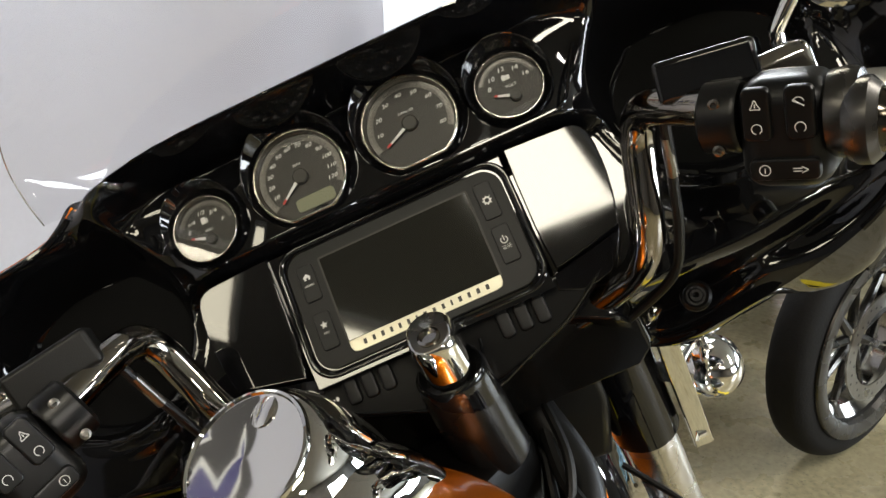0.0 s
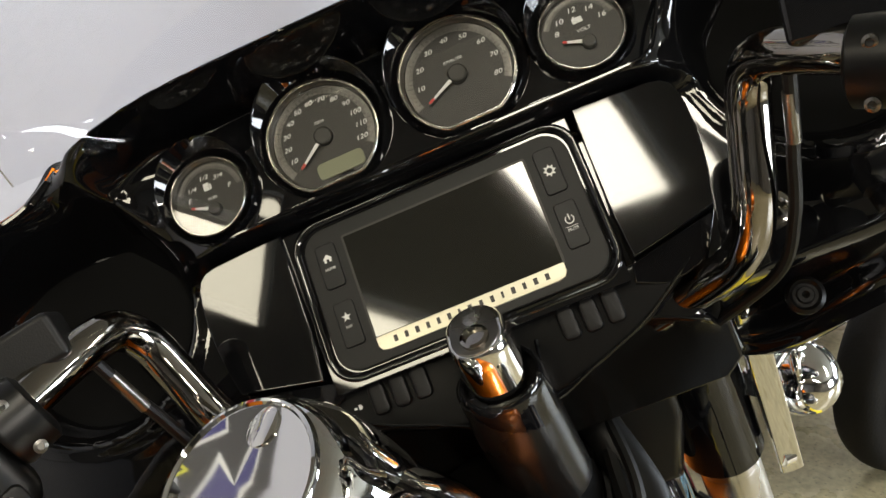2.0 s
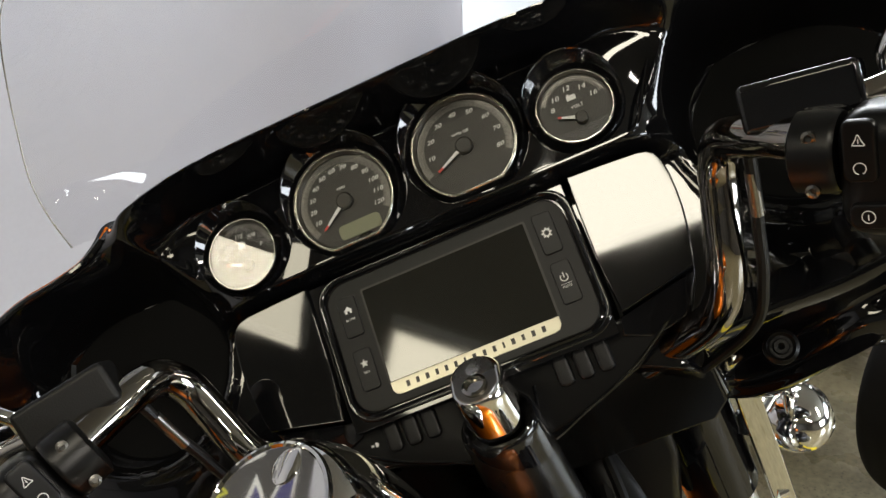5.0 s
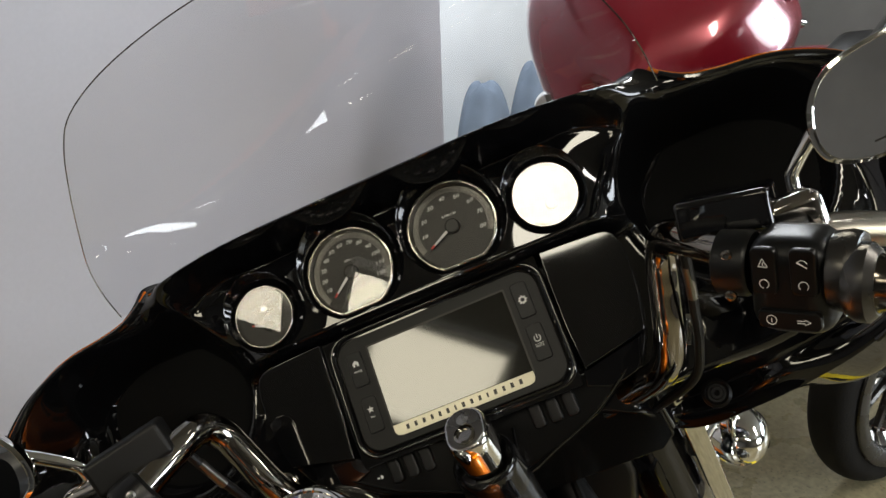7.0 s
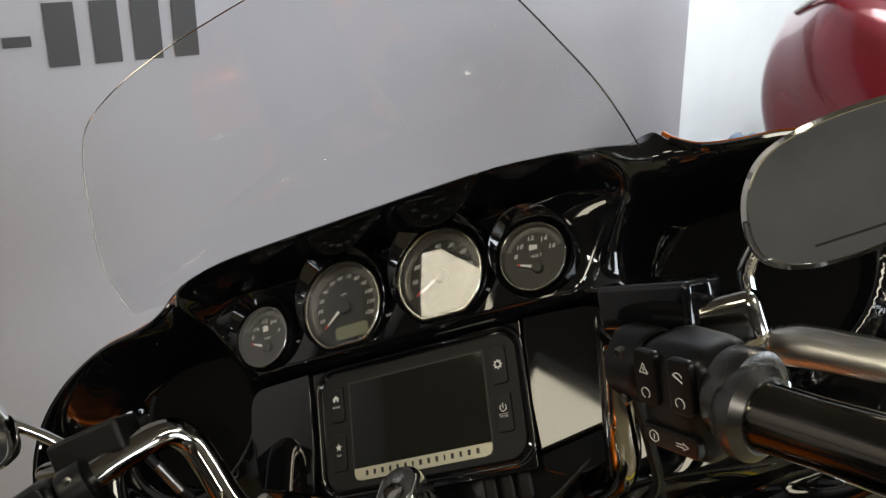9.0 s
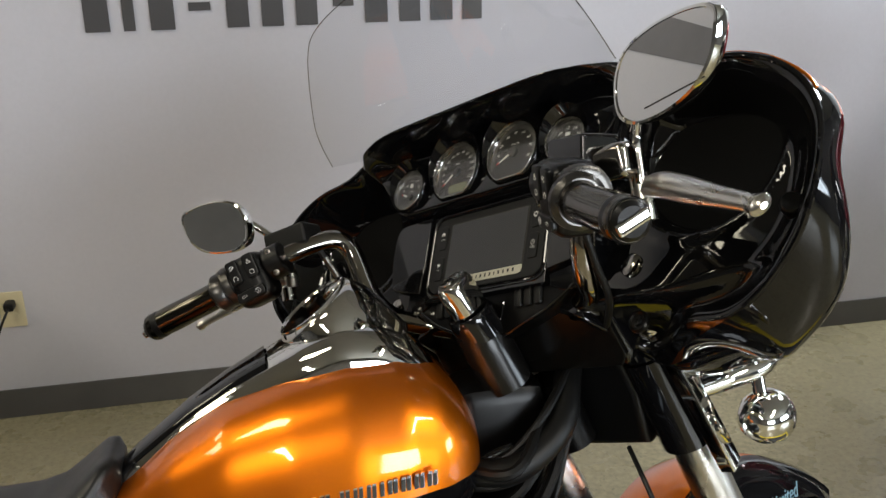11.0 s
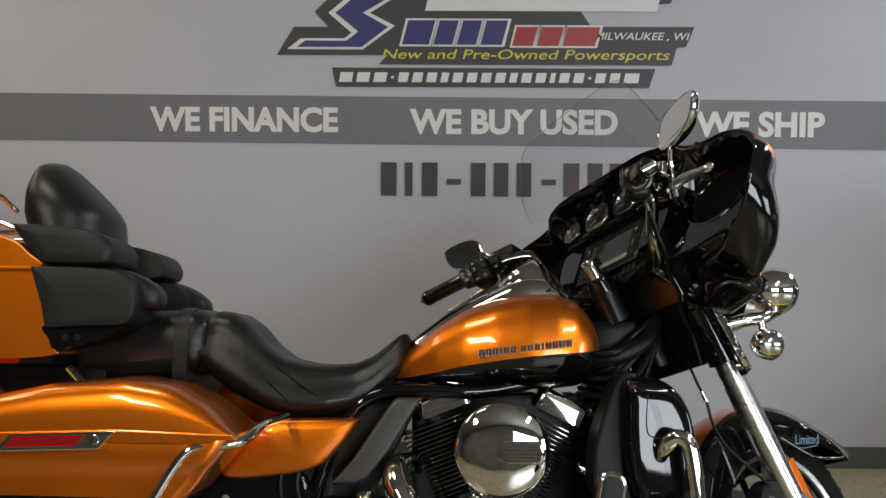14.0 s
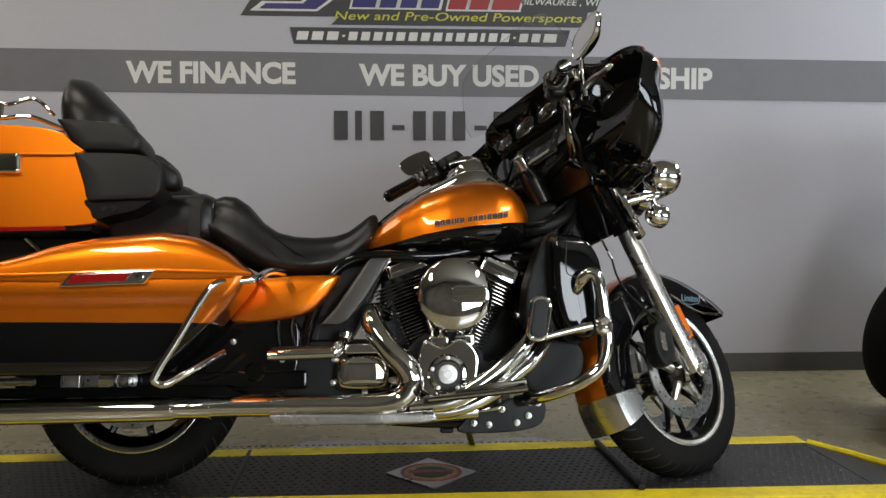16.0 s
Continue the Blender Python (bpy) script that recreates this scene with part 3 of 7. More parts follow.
# tank: rows of x, top, paint line, bottom, half width
TANK = [(-0.225, 0.772, 0.752, 0.745, 0.030), (-0.20, 0.795, 0.742, 0.735, 0.065), (-0.16, 0.824, 0.748, 0.732, 0.095), (-0.10, 0.874, 0.760, 0.728, 0.128), (-0.03, 0.918, 0.777, 0.723, 0.153), (0.05, 0.947, 0.790, 0.720, 0.170), (0.13, 0.964, 0.801, 0.718, 0.178), (0.20, 0.962, 0.808, 0.720, 0.176), (0.25, 0.944, 0.812, 0.727, 0.165), (0.285, 0.908, 0.815, 0.742, 0.142), (0.305, 0.870, 0.816, 0.768, 0.105), (0.311, 0.840, 0.816, 0.795, 0.07)]
up_rings, low_rings = [], []
for i in range(49):
    x = -0.225 + i / 48 * 0.536
    top, pl, bot, w = lerp_table(TANK, x)
    ring = []
    for k in range(33):
        a = math.pi * k / 32
        c, s = math.cos(a), math.sin(a)
        ring.append((x, w * math.copysign(abs(c) ** 0.62, c), pl + (top - pl) * s ** 0.80))
    up_rings.append(ring)
    low_rings.append([(x, w * math.copysign(abs(math.cos(a)) ** 0.6, math.cos(a)) * (0.999 - 0.10 * math.sin(a)), pl - (pl - bot) * math.sin(a) ** 0.7) for a in (math.pi * k / 24 for k in range(25))])
tank = part("fuel_tank", loft(up_rings), ORANGE, bike, "amber metallic tank", angle=60)
part("tank_lower", loft(low_rings), GLOSS, tank, "gloss black lower tank", angle=60)
for s in (-1, 1):
    em = bars([w for n in (2, 2, 2, 1, 2, 2, 0, 2, 2, 2, 1, 2, 2, 2, 2) for w in [0.0050] * n + ([-0.0010] if n else [0.0030, -0.0010])], 0.0021, 0.0150, 0.15, 0.004)
    xs = [v.co.x for v in em.verts]
    w = max(xs)
    em.transform(Matrix.Diagonal((0.225 / w, 1, 1, 1)))
    if s < 0:
        em.transform(basis((0.005, -0.168, 0.808), (0.993, -0.06, 0.11), (-0.11, 0.10, 0.99), (-0.05, -0.99, 0.11)))
    else:
        em.transform(basis((0.230, 0.182, 0.833), (-0.993, -0.06, -0.11), (-0.11, -0.10, 0.99), (0.05, 0.99, 0.11)))
    rimmed = em.copy()
    c = sum((v.co for v in rimmed.verts), Vector()) / len(rimmed.verts)
    bmesh.ops.scale(rimmed, vec=(1.015, 1.0, 1.2), space=Matrix.Translation(-c), verts=rimmed.verts)
    bmesh.ops.translate(rimmed, vec=(0, -s * 0.0012, 0), verts=rimmed.verts)
    tagged(part("tank_emblem", em, INK, tank, "dark emblem bars"), kind="stuff")
    tagged(part("emblem_rim", rimmed, SATIN, tank, "bright rim of the emblem"), kind="stuff")

# console on the tank: black spine with chrome edges, chrome dome and filler cap
CON = [(-0.21, 0.792, 0.028), (-0.15, 0.848, 0.036), (-0.08, 0.901, 0.042), (-0.02, 0.938, 0.050), (0.03, 0.964, 0.058), (0.08, 0.990, 0.066), (0.13, 1.008, 0.070), (0.18, 1.004, 0.068), (0.22, 0.980, 0.064), (0.255, 0.945, 0.058), (0.27, 0.915, 0.045)]
rings, spine = [], []
for i in range(41):
    x = -0.21 + 0.48 * i / 40
    top, w = lerp_table(CON, x)
    ring = []
    for k in range(25):
        a = math.pi * k / 24
        ring.append((x, w * 1.25 * math.copysign(abs(math.cos(a)) ** 0.7, math.cos(a)), top - 0.075 + 0.075 * math.sin(a) ** 0.55))
    rings.append(ring)
    if x < 0.04:
        spine.append([(x, w * 0.86 * math.cos(math.pi * k / 12), top - 0.012 + 0.017 * math.sin(math.pi * k / 12) ** 0.5) for k in range(13)])
con = part("tank_console", loft(rings), CHROME, bike, "chrome tank console", angle=60)
part("console_spine", loft(spine), GLOSS, con, "gloss black console insert", angle=60)
CAPM = basis((0.104, 0.016, 1.017), (0.704, 0, 0.528), (0, 0.88, 0), (-0.528, 0, 0.704))
part("cap_housing", lathe([(0.092, -0.12), (0.090, -0.07), (0.084, -0.03), (0.074, -0.006), (0.066, 0.004)], 56, CAPM), CHROME, con, angle=60)
cap = part("filler_cap", lathe([(0.066, 0.0), (0.066, 0.005), (0.0645, 0.0082), (0.062, 0.0086), (0.0605, 0.0062), (0.0, 0.0068)], 56, CAPM), CHROME, con, "polished flush filler cap")
part("cap_latch", lathe([(0.014, 0.0052), (0.0135, 0.0072), (0.010, 0.0082), (0.0, 0.0086)], 24, basis((0.104 + 0.80 * 0.038, 0.016, 1.017 + 0.60 * 0.038), (0.80, 0, 0.60), (0, 0.8, 0), (-0.60, 0, 0.80))), CHROME, con)

# seat
SEAT = [(-0.685, 0.903, 0.765, 0.165), (-0.64, 0.917, 0.730, 0.178), (-0.605, 0.913, 0.705, 0.184), (-0.565, 0.885, 0.685, 0.188), (-0.52, 0.832, 0.664, 0.19), (-0.475, 0.800, 0.652, 0.19), (-0.42, 0.787, 0.646, 0.188), (-0.36, 0.784, 0.648, 0.182), (-0.30, 0.790, 0.660, 0.165), (-0.26, 0.806, 0.682, 0.140), (-0.225, 0.834, 0.715, 0.115), (-0.195, 0.860, 0.750, 0.092), (-0.178, 0.866, 0.785, 0.07), (-0.168, 0.850, 0.812, 0.045)]
rings = []
for i in range(61):
    x = -0.685 + 0.517 * i / 60
    top, bot, w = lerp_table(SEAT, x)
    ring = []
    for k in range(32):
        a = 2 * math.pi * k / 32
        c, s = math.cos(a), math.sin(a)
        dip = 0.010 * (1 - abs(c)) if s > 0 else 0
        ring.append((x, w * math.copysign(abs(c) ** 0.5, c) * (0.86 + 0.14 * (s < 0)), (top + bot) / 2 + (top - bot) / 2 * math.copysign(abs(s) ** 0.62, s) - dip))
    rings.append(ring)
seat = part("rider_seat", loft(rings), LEATHER, bike, "black vinyl rider seat", angle=70)
part("seat_strap", loft([[(x, 0.178 * math.copysign(abs(math.cos(a)) ** 0.5, math.cos(a)), 0.80 + 0.116 * math.copysign(abs(math.sin(a)) ** 0.6, math.sin(a))) for a in (2 * math.pi * k / 32 for k in range(32))] for x in (-0.735, -0.70)]), MATTE2, seat, "black seat strap", angle=70)
PILL = [(-1.00, 0.88, 0.73, 0.12), (-0.97, 0.905, 0.725, 0.165), (-0.85, 0.908, 0.728, 0.175), (-0.75, 0.910, 0.735, 0.174), (-0.69, 0.912, 0.745, 0.17), (-0.665, 0.900, 0.76, 0.16)]
rings = []
for i in range(31):
    x = -1.0 + 0.335 * i / 30
    top, bot, w = lerp_table(PILL, x)
    rings.append([(x, w * math.copysign(abs(math.cos(a)) ** 0.5, math.cos(a)), (top + bot) / 2 + (top - bot) / 2 * math.copysign(abs(math.sin(a)) ** 0.6, math.sin(a))) for a in (2 * math.pi * k / 32 for k in range(32))])
part("passenger_seat", loft(rings), LEATHER, bike, "black vinyl passenger seat", angle=70)
both("seat_piping", lambda: tube([(-0.510, -0.154, 0.783), (-0.479, -0.158, 0.766), (-0.45, -0.162, 0.745), (-0.418, -0.164, 0.722), (-0.392, -0.169, 0.707), (-0.353, -0.175, 0.681)], 0.0022, 40, 6), MATTE, seat)
both("seat_piping", lambda: tube([(-0.507, -0.167, 0.738), (-0.481, -0.177, 0.715), (-0.454, -0.186, 0.693), (-0.432, -0.168, 0.666)], 0.0018, 40, 6), MATTE, seat)

# trunk box with lid, back rest and side pods
trunk = part("luggage_trunk", slab(blob([(-1.60, 0.80), (-1.30, 0.783), (-1.0, 0.790), (-0.985, 0.83), (-1.005, 0.96), (-1.015, 0.992), (-1.30, 0.992), (-1.62, 0.985), (-1.64, 0.90)], 72), -0.285, 0.285, 0.03, side(0), 4), ORANGE, bike, "amber metallic luggage trunk")
part("trunk_lid", slab(blob([(-1.63, 0.996), (-1.30, 0.996), (-1.03, 0.996), (-1.045, 1.03), (-1.11, 1.068), (-1.30, 1.082), (-1.55, 1.075), (-1.62, 1.045)], 72), -0.292, 0.292, 0.035, side(0), 4), ORANGE, trunk)
part("trunk_seam", slab([(-1.62, 0.990), (-1.01, 0.990), (-1.01, 0.998), (-1.62, 0.998)], -0.296, 0.296, 0.002, side(0)), ORANGE, trunk)
part("trunk_base", slab([(-1.60, 0.765), (-0.99, 0.772), (-0.985, 0.80), (-1.60, 0.80)], -0.27, 0.27, 0.008, side(0)), MATTE, trunk, "black trunk base")
both("reflector_strip", lambda: slab([(-1.55, 0.768), (-1.06, 0.774), (-1.06, 0.794), (-1.55, 0.790)], 0.272, 0.284, 0.003, side(0)), REDLENS, trunk, "red reflector strip")
both("trunk_latch", lambda: slab(rounded(0.20, 0.062, 0.012, 5, -1.285, 0.965), 0.283, 0.306, 0.013, side(0), 5), CHROME, trunk, "chrome trunk latch")
def pod():
    rings = []
    base = blob([(-1.040, 0.996), (-1.03, 1.0), (-0.96, 1.0), (-0.90, 0.998), (-0.835, 0.990), (-0.80, 0.970), (-0.788, 0.93), (-0.790, 0.890), (-0.806, 0.869), (-0.83, 0.862), (-0.90, 0.860), (-0.96, 0.857), (-0.998, 0.860), (-1.012, 0.91)], 72)
    cx, cz = -0.91, 0.89
    for y, s in ((-0.14, 0.96), (-0.20, 1.0), (-0.280, 1.0), (-0.292, 0.985), (-0.299, 0.955), (-0.303, 0.90), (-0.306, 0.4)):
        rings.append([(cx + (x - cx) * s, y, cz + (z - cz) * s) for x, z in base])
    return loft(rings)
for s, pd in zip("rl", both("speaker_pod", pod, MATTE2, trunk, "black vinyl speaker pod", angle=50)):
    k = (lambda bm: bm) if s == "r" else mirror_y
    ft_ = part("pod_foot", k(slab(blob([(-1.005, 0.862), (-0.90, 0.864), (-0.812, 0.868), (-0.838, 0.845), (-0.872, 0.828), (-0.93, 0.815), (-0.978, 0.806), (-0.992, 0.83)], 48), 0.15, 0.286, 0.008, side(0))), SATINBLACK, pd, "smooth black pod foot")
    for x in (-0.952, -0.925):
        part("socket", k(lathe([(0.0085, 0), (0.0085, 0.003), (0.0062, 0.0035), (0.0058, 0.001), (0, 0.001)], 20, basis((x, -0.286, 0.834), (1, 0, 0), (0, 0, 1), (0, -1, 0)))), MATTE, ft_)
def wing():
    rings = []
    base = blob([(-1.095, 1.096), (-1.08, 1.10), (-1.022, 1.098), (-0.93, 1.089), (-0.875, 1.072), (-0.854, 1.045), (-0.852, 1.025), (-0.862, 1.007), (-0.909, 1.003), (-1.005, 1.005), (-1.025, 1.010), (-1.055, 1.045)], 72)
    cx, cz = -0.98, 1.05
    for y, s in ((-0.10, 0.97), (-0.22, 1.0), (-0.270, 1.0), (-0.284, 0.975), (-0.292, 0.92), (-0.296, 0.82), (-0.298, 0.4)):
        rings.append([(cx + (x - cx) * s, y, cz + (z - cz) * s) for x, z in base])
    return loft(rings)
both("backrest_wing", wing, MATTE2, trunk, "black vinyl back rest wing", angle=50)
def armrest():
    rings = []
    base = blob([(-0.90, 0.905), (-0.80, 0.900), (-0.762, 0.902), (-0.748, 0.918), (-0.756, 0.950), (-0.80, 0.982), (-0.855, 1.0), (-0.90, 1.0)], 48)
    cx, cz = -0.82, 0.955
    for y, s in ((-0.17, 0.8), (-0.185, 0.96), (-0.22, 1.0), (-0.245, 0.95), (-0.255, 0.75), (-0.257, 0.3)):
        rings.append([(cx + (x - cx) * s, y, cz + (z - cz) * s) for x, z in base])
    return loft(rings)
both("arm_rest", armrest, LEATHER, trunk, "black vinyl arm rest", angle=50)
rings = []
for i in range(25):
    f = i / 24
    z = 0.90 + 0.395 * f
    w = 0.205 * (1 - 0.12 * f) * math.sqrt(max(1 - max(f - 0.62, 0) ** 2 / 0.150, 0.02))
    th = lerp_table([(0, 0.095), (0.5, 0.10), (0.62, 0.098), (0.75, 0.076), (0.886, 0.044), (0.96, 0.024), (1.0, 0.005)], f)[0]
    th_front = min(th, 0.020 + 0.115 * f)
    cx = -0.95 - 0.145 * f
    rings.append([(cx + (th_front if math.sin(a) > 0 else th) * math.copysign(abs(math.sin(a)) ** 0.8, math.sin(a)) - 0.03 * abs(math.cos(a)) ** 2, w * math.copysign(abs(math.cos(a)) ** 0.7, math.cos(a)), z) for a in (2 * math.pi * k / 36 for k in range(36))])
part("back_rest", loft(rings), LEATHER, trunk, "black vinyl back rest", angle=70)
rack = part("luggage_rack", tube([(-1.10, -0.20, 1.09), (-1.20, -0.21, 1.125), (-1.30, -0.215, 1.118), (-1.60, -0.215, 1.118)], 0.007, 40, 10), CHROME, trunk, "chrome luggage rack")
for pts in ([(-1.10, 0.20, 1.09), (-1.20, 0.21, 1.125), (-1.30, 0.215, 1.118), (-1.60, 0.215, 1.118)], [(-1.12, -0.12, 1.10), (-1.25, -0.12, 1.098), (-1.60, -0.12, 1.098)], [(-1.12, 0.12, 1.10), (-1.25, 0.12, 1.098), (-1.60, 0.12, 1.098)], [(-1.155, -0.13, 1.15), (-1.20, -0.17, 1.19), (-1.27, -0.2, 1.165), (-1.35, -0.2, 1.178), (-1.6, -0.2, 1.178)], [(-1.28, -0.215, 1.118), (-1.28, -0.21, 1.165)], [(-1.5, -0.215, 1.118), (-1.5, -0.21, 1.175)]):
    part("rack_bar", tube(pts, 0.006, 32, 10), CHROME, trunk)
both("trunk_strut", lambda: tube([(-1.20, -0.19, 0.765), (-1.12, -0.19, 0.69)], 0.009, 6, 10), CHROME, trunk)
both("trunk_strut", lambda: tube([(-0.98, -0.19, 0.765), (-0.92, -0.19, 0.70)], 0.009, 6, 10), CHROME, trunk)
part("trunk_support", box(-1.35, -0.90, -0.16, 0.16, 0.70, 0.768, 0.01), MATTE, trunk)

# saddlebags
def bag_body():
    """Horizontal sections: the front edge slants, and a ledge runs along the side below the lamp."""
    rings = []
    for z, y in ((0.362, 0.40), (0.366, 0.430), (0.376, 0.444), (0.40, 0.452), (0.45, 0.457), (0.50, 0.459), (0.535, 0.460), (0.548, 0.4615), (0.556, 0.465), (0.564, 0.471), (0.572, 0.475), (0.585, 0.4765), (0.61, 0.4765), (0.626, 0.473)):
        xf = lerp_table([(0.362, -0.80), (0.366, -0.772), (0.385, -0.742), (0.42, -0.700), (0.50, -0.612), (0.58, -0.545), (0.612, -0.522), (0.626, -0.520)], z)[0]
        w, d = xf + 1.39, y - 0.21
        rings.append([(x, v, z) for x, v in rounded(w, d, 0.034, 6, xf - w / 2, -0.21 - d / 2)])
    return split_paint(loft(rings), (-0.9, 0, 0.502), (0.012, 0, 1))
def bag_lid():
    rings = []
    for i in range(41):
        f = i / 40
        x = -1.38 + 0.875 * f
        top = lerp_table([(-1.38, 0.625), (-1.30, 0.645), (-1.11, 0.692), (-1.04, 0.714), (-0.92, 0.734), (-0.75, 0.744), (-0.65, 0.731), (-0.575, 0.694), (-0.53, 0.652), (-0.505, 0.634)], x)[0]
        h = max(top - 0.627, 0.004)
        z0 = lerp_table([(-1.38, 0.618), (-1.1, 0.622), (-0.75, 0.634), (-0.505, 0.626)], x)[0]
        rings.append([(x, -0.345 + 0.139 * math.copysign(abs(math.cos(a)) ** 0.45, math.cos(a)), z0 + h * (max(math.sin(a), -0.15)) ** 1 if math.sin(a) < 0 else z0 + h * math.sin(a) ** 0.5) for a in (2 * math.pi * k / 36 for k in range(36))])
    return loft(rings)
for s, b in zip("rl", both("saddlebag", bag_body, [ORANGE, GLOSS], bike, "amber over black hard saddlebag", angle=50)):
    k = (lambda bm: bm) if s == "r" else mirror_y
    part("bag_lid", k(bag_lid()), ORANGE, b, angle=50)
    part("lid_lip", k(slab([(-1.37, 0.617), (-1.10, 0.620), (-0.75, 0.631), (-0.512, 0.623), (-0.512, 0.635), (-0.75, 0.643), (-1.10, 0.633), (-1.37, 0.629)], 0.22, 0.4865, 0.004, side(0))), ORANGE, b)
    fr = slab([(-1.005, 0.594), (-0.785, 0.601), (-0.752, 0.640), (-0.972, 0.632)], 0.470, 0.489, 0.004, side(0))
    lt = part("bag_light", k(fr), CHROME, b, "chrome framed side light")
    part("lens", k(slab([(-0.985, 0.603), (-0.835, 0.608), (-0.812, 0.632), (-0.965, 0.627)], 0.487, 0.4925, 0.002, side(0))), REDLENS, b, "red lens")
    part("light_knob", k(lathe([(0.011, 0), (0.010, 0.006), (0.0, 0.007)], 20, basis((-0.795, -0.489, 0.621), (1, 0, 0), (0, 0, 1), (0, -1, 0)))), CHROME, b)
    part("bag_rail", k(tube([(-0.445, -0.22, 0.655), (-0.47, -0.36, 0.645), (-0.50, -0.44, 0.618), (-0.545, -0.46, 0.610), (-0.595, -0.47, 0.604), (-0.63, -0.475, 0.568), (-0.69, -0.475, 0.465), (-0.752, -0.47, 0.362), (-0.745, -0.465, 0.341), (-0.72, -0.46, 0.341), (-0.66, -0.42, 0.380), (-0.60, -0.33, 0.42)], 0.0105, 90, 12)), CHROME, b, "chrome saddlebag guard rail")
both("side_cover", lambda: loft([[(x, y, z) for x, z in blob([(-0.60, 0.513), (-0.575, 0.60), (-0.545, 0.632), (-0.45, 0.648), (-0.30, 0.650), (-0.283, 0.640), (-0.32, 0.585), (-0.37, 0.54), (-0.45, 0.518)], 48)] if k == 0 else [(-0.45 + (x + 0.45) * s, y, 0.58 + (z - 0.58) * s) for x, z in blob([(-0.60, 0.513), (-0.575, 0.60), (-0.545, 0.632), (-0.45, 0.648), (-0.30, 0.650), (-0.283, 0.640), (-0.32, 0.585), (-0.37, 0.54), (-0.45, 0.518)], 48)] for k, (y, s) in enumerate(((-0.13, 1.0), (-0.185, 1.0), (-0.20, 0.97), (-0.208, 0.88), (-0.212, 0.6), (-0.213, 0.1)))]), ORANGE, bike, "amber side cover", angle=50)
both("frame_trim", lambda: slab([(-0.342, 0.500), (-0.29, 0.56), (-0.205, 0.686), (-0.190, 0.700), (-0.130, 0.700), (-0.205, 0.580), (-0.255, 0.515), (-0.285, 0.500)], 0.15, 0.205, 0.012, side(0)), TRIM, bike, "satin dark grey frame trim")

# wheels
def tyre(cx, cz, r, w, name, parent, m=None):
    prof = []
    for k in range(25):
        a = math.pi * k / 24
        prof.append((r - 0.095 + 0.095 * max(math.sin(a), 0) ** 0.55 if 0 < k < 24 else r - 0.10, -w / 2 * math.cos(a) * (0.86 + 0.14 * math.sin(a))))
    inner = [(r - 0.112, w * 0.36), (r - 0.115, 0), (r - 0.112, -w * 0.36)]
    rings = [[(max(q, 1e-4) * math.cos(t), h, max(q, 1e-4) * math.sin(t)) for q, h in prof + inner] for t in (2 * math.pi * i / 96 for i in range(97))]
    bm = loft(rings, False, True)
    bm.transform(Matrix.Translation((cx, 0, cz)))
    return part(name, bm, RUBBER, parent, "black road tyre", m, 50)


def tread(cx, cz, r, w, parent, m=None):
    """Slanting grooves, as thin dark inlays that follow the crown."""
    bm = bmesh.new()
    for i in range(44):
        for s in (-1, 1):
            t0 = 2 * math.pi * (i + 0.5 * (s > 0)) / 44
            pts = []
            for q in range(6):
                f = q / 5
                yy = s * w * (0.06 + 0.36 * f)
                rr = r - 0.095 + 0.095 * math.sqrt(max(1 - (yy / (w * 0.5)) ** 2, 0)) ** 0.55 + 0.0012
                t = t0 + 0.10 * f - 0.03 * (i % 2)
                pts.append((rr, t, yy))
            vs = [[bm.verts.new(((rr) * math.cos(t + d), yy, (rr) * math.sin(t + d))) for rr, t, yy in pts] for d in (-0.009, 0.009)]
            for a in range(5):
                bm.faces.new((vs[0][a], vs[0][a + 1], vs[1][a + 1], vs[1][a]))
    bm.transform(Matrix.Translation((cx, 0, cz)))
    return tagged(part("tread", bm, INK, parent), kind="stuff")


RX, RZ = -0.905, 0.345
rt = tyre(RX, RZ, 0.318, 0.18, "rear_tyre", bike)
tread(RX, RZ, 0.318, 0.18, rt)
def rim(cx, cz, r, w, mat_in, parent, name, m=None):
    bm = lathe([(r, -w / 2), (r + 0.004, -w / 2 + 0.006), (r - 0.015, -w / 2 + 0.014), (r - 0.03, -w * 0.2), (r - 0.03, w * 0.2), (r - 0.015, w / 2 - 0.014), (r + 0.004, w / 2 - 0.006), (r, w / 2), (r - 0.012, w / 2), (r - 0.042, w * 0.2), (r - 0.042, -w * 0.2), (r - 0.012, -w / 2)], 80, basis((cx, 0, cz), (1, 0, 0), (0, 0, 1), (0, -1, 0)), None, True)
    return part(name, bm, mat_in, parent, "dark cast wheel rim with a machined lip", m)
rear_rim = rim(RX, RZ, 0.215, 0.13, DCHROME, bike, "rear_rim")
part("rim_lip", lathe([(0.222, 0.066), (0.223, 0.076), (0.216, 0.079), (0.204, 0.073), (0.202, 0.064)], 80, basis((RX, 0, RZ), (1, 0, 0), (0, 0, 1), (0, -1, 0)), None, True), STEEL, rear_rim, "machined bright rim lip")
for s in range(9):
    a = 2 * math.pi * s / 9
    part("spoke", tube([(RX + 0.05 * math.cos(a), -0.01, RZ + 0.05 * math.sin(a)), (RX + 0.18 * math.cos(a + 0.06), -0.02, RZ + 0.18 * math.sin(a + 0.06))], [0.016, 0.011], 6, 8), GLOSS, rear_rim)
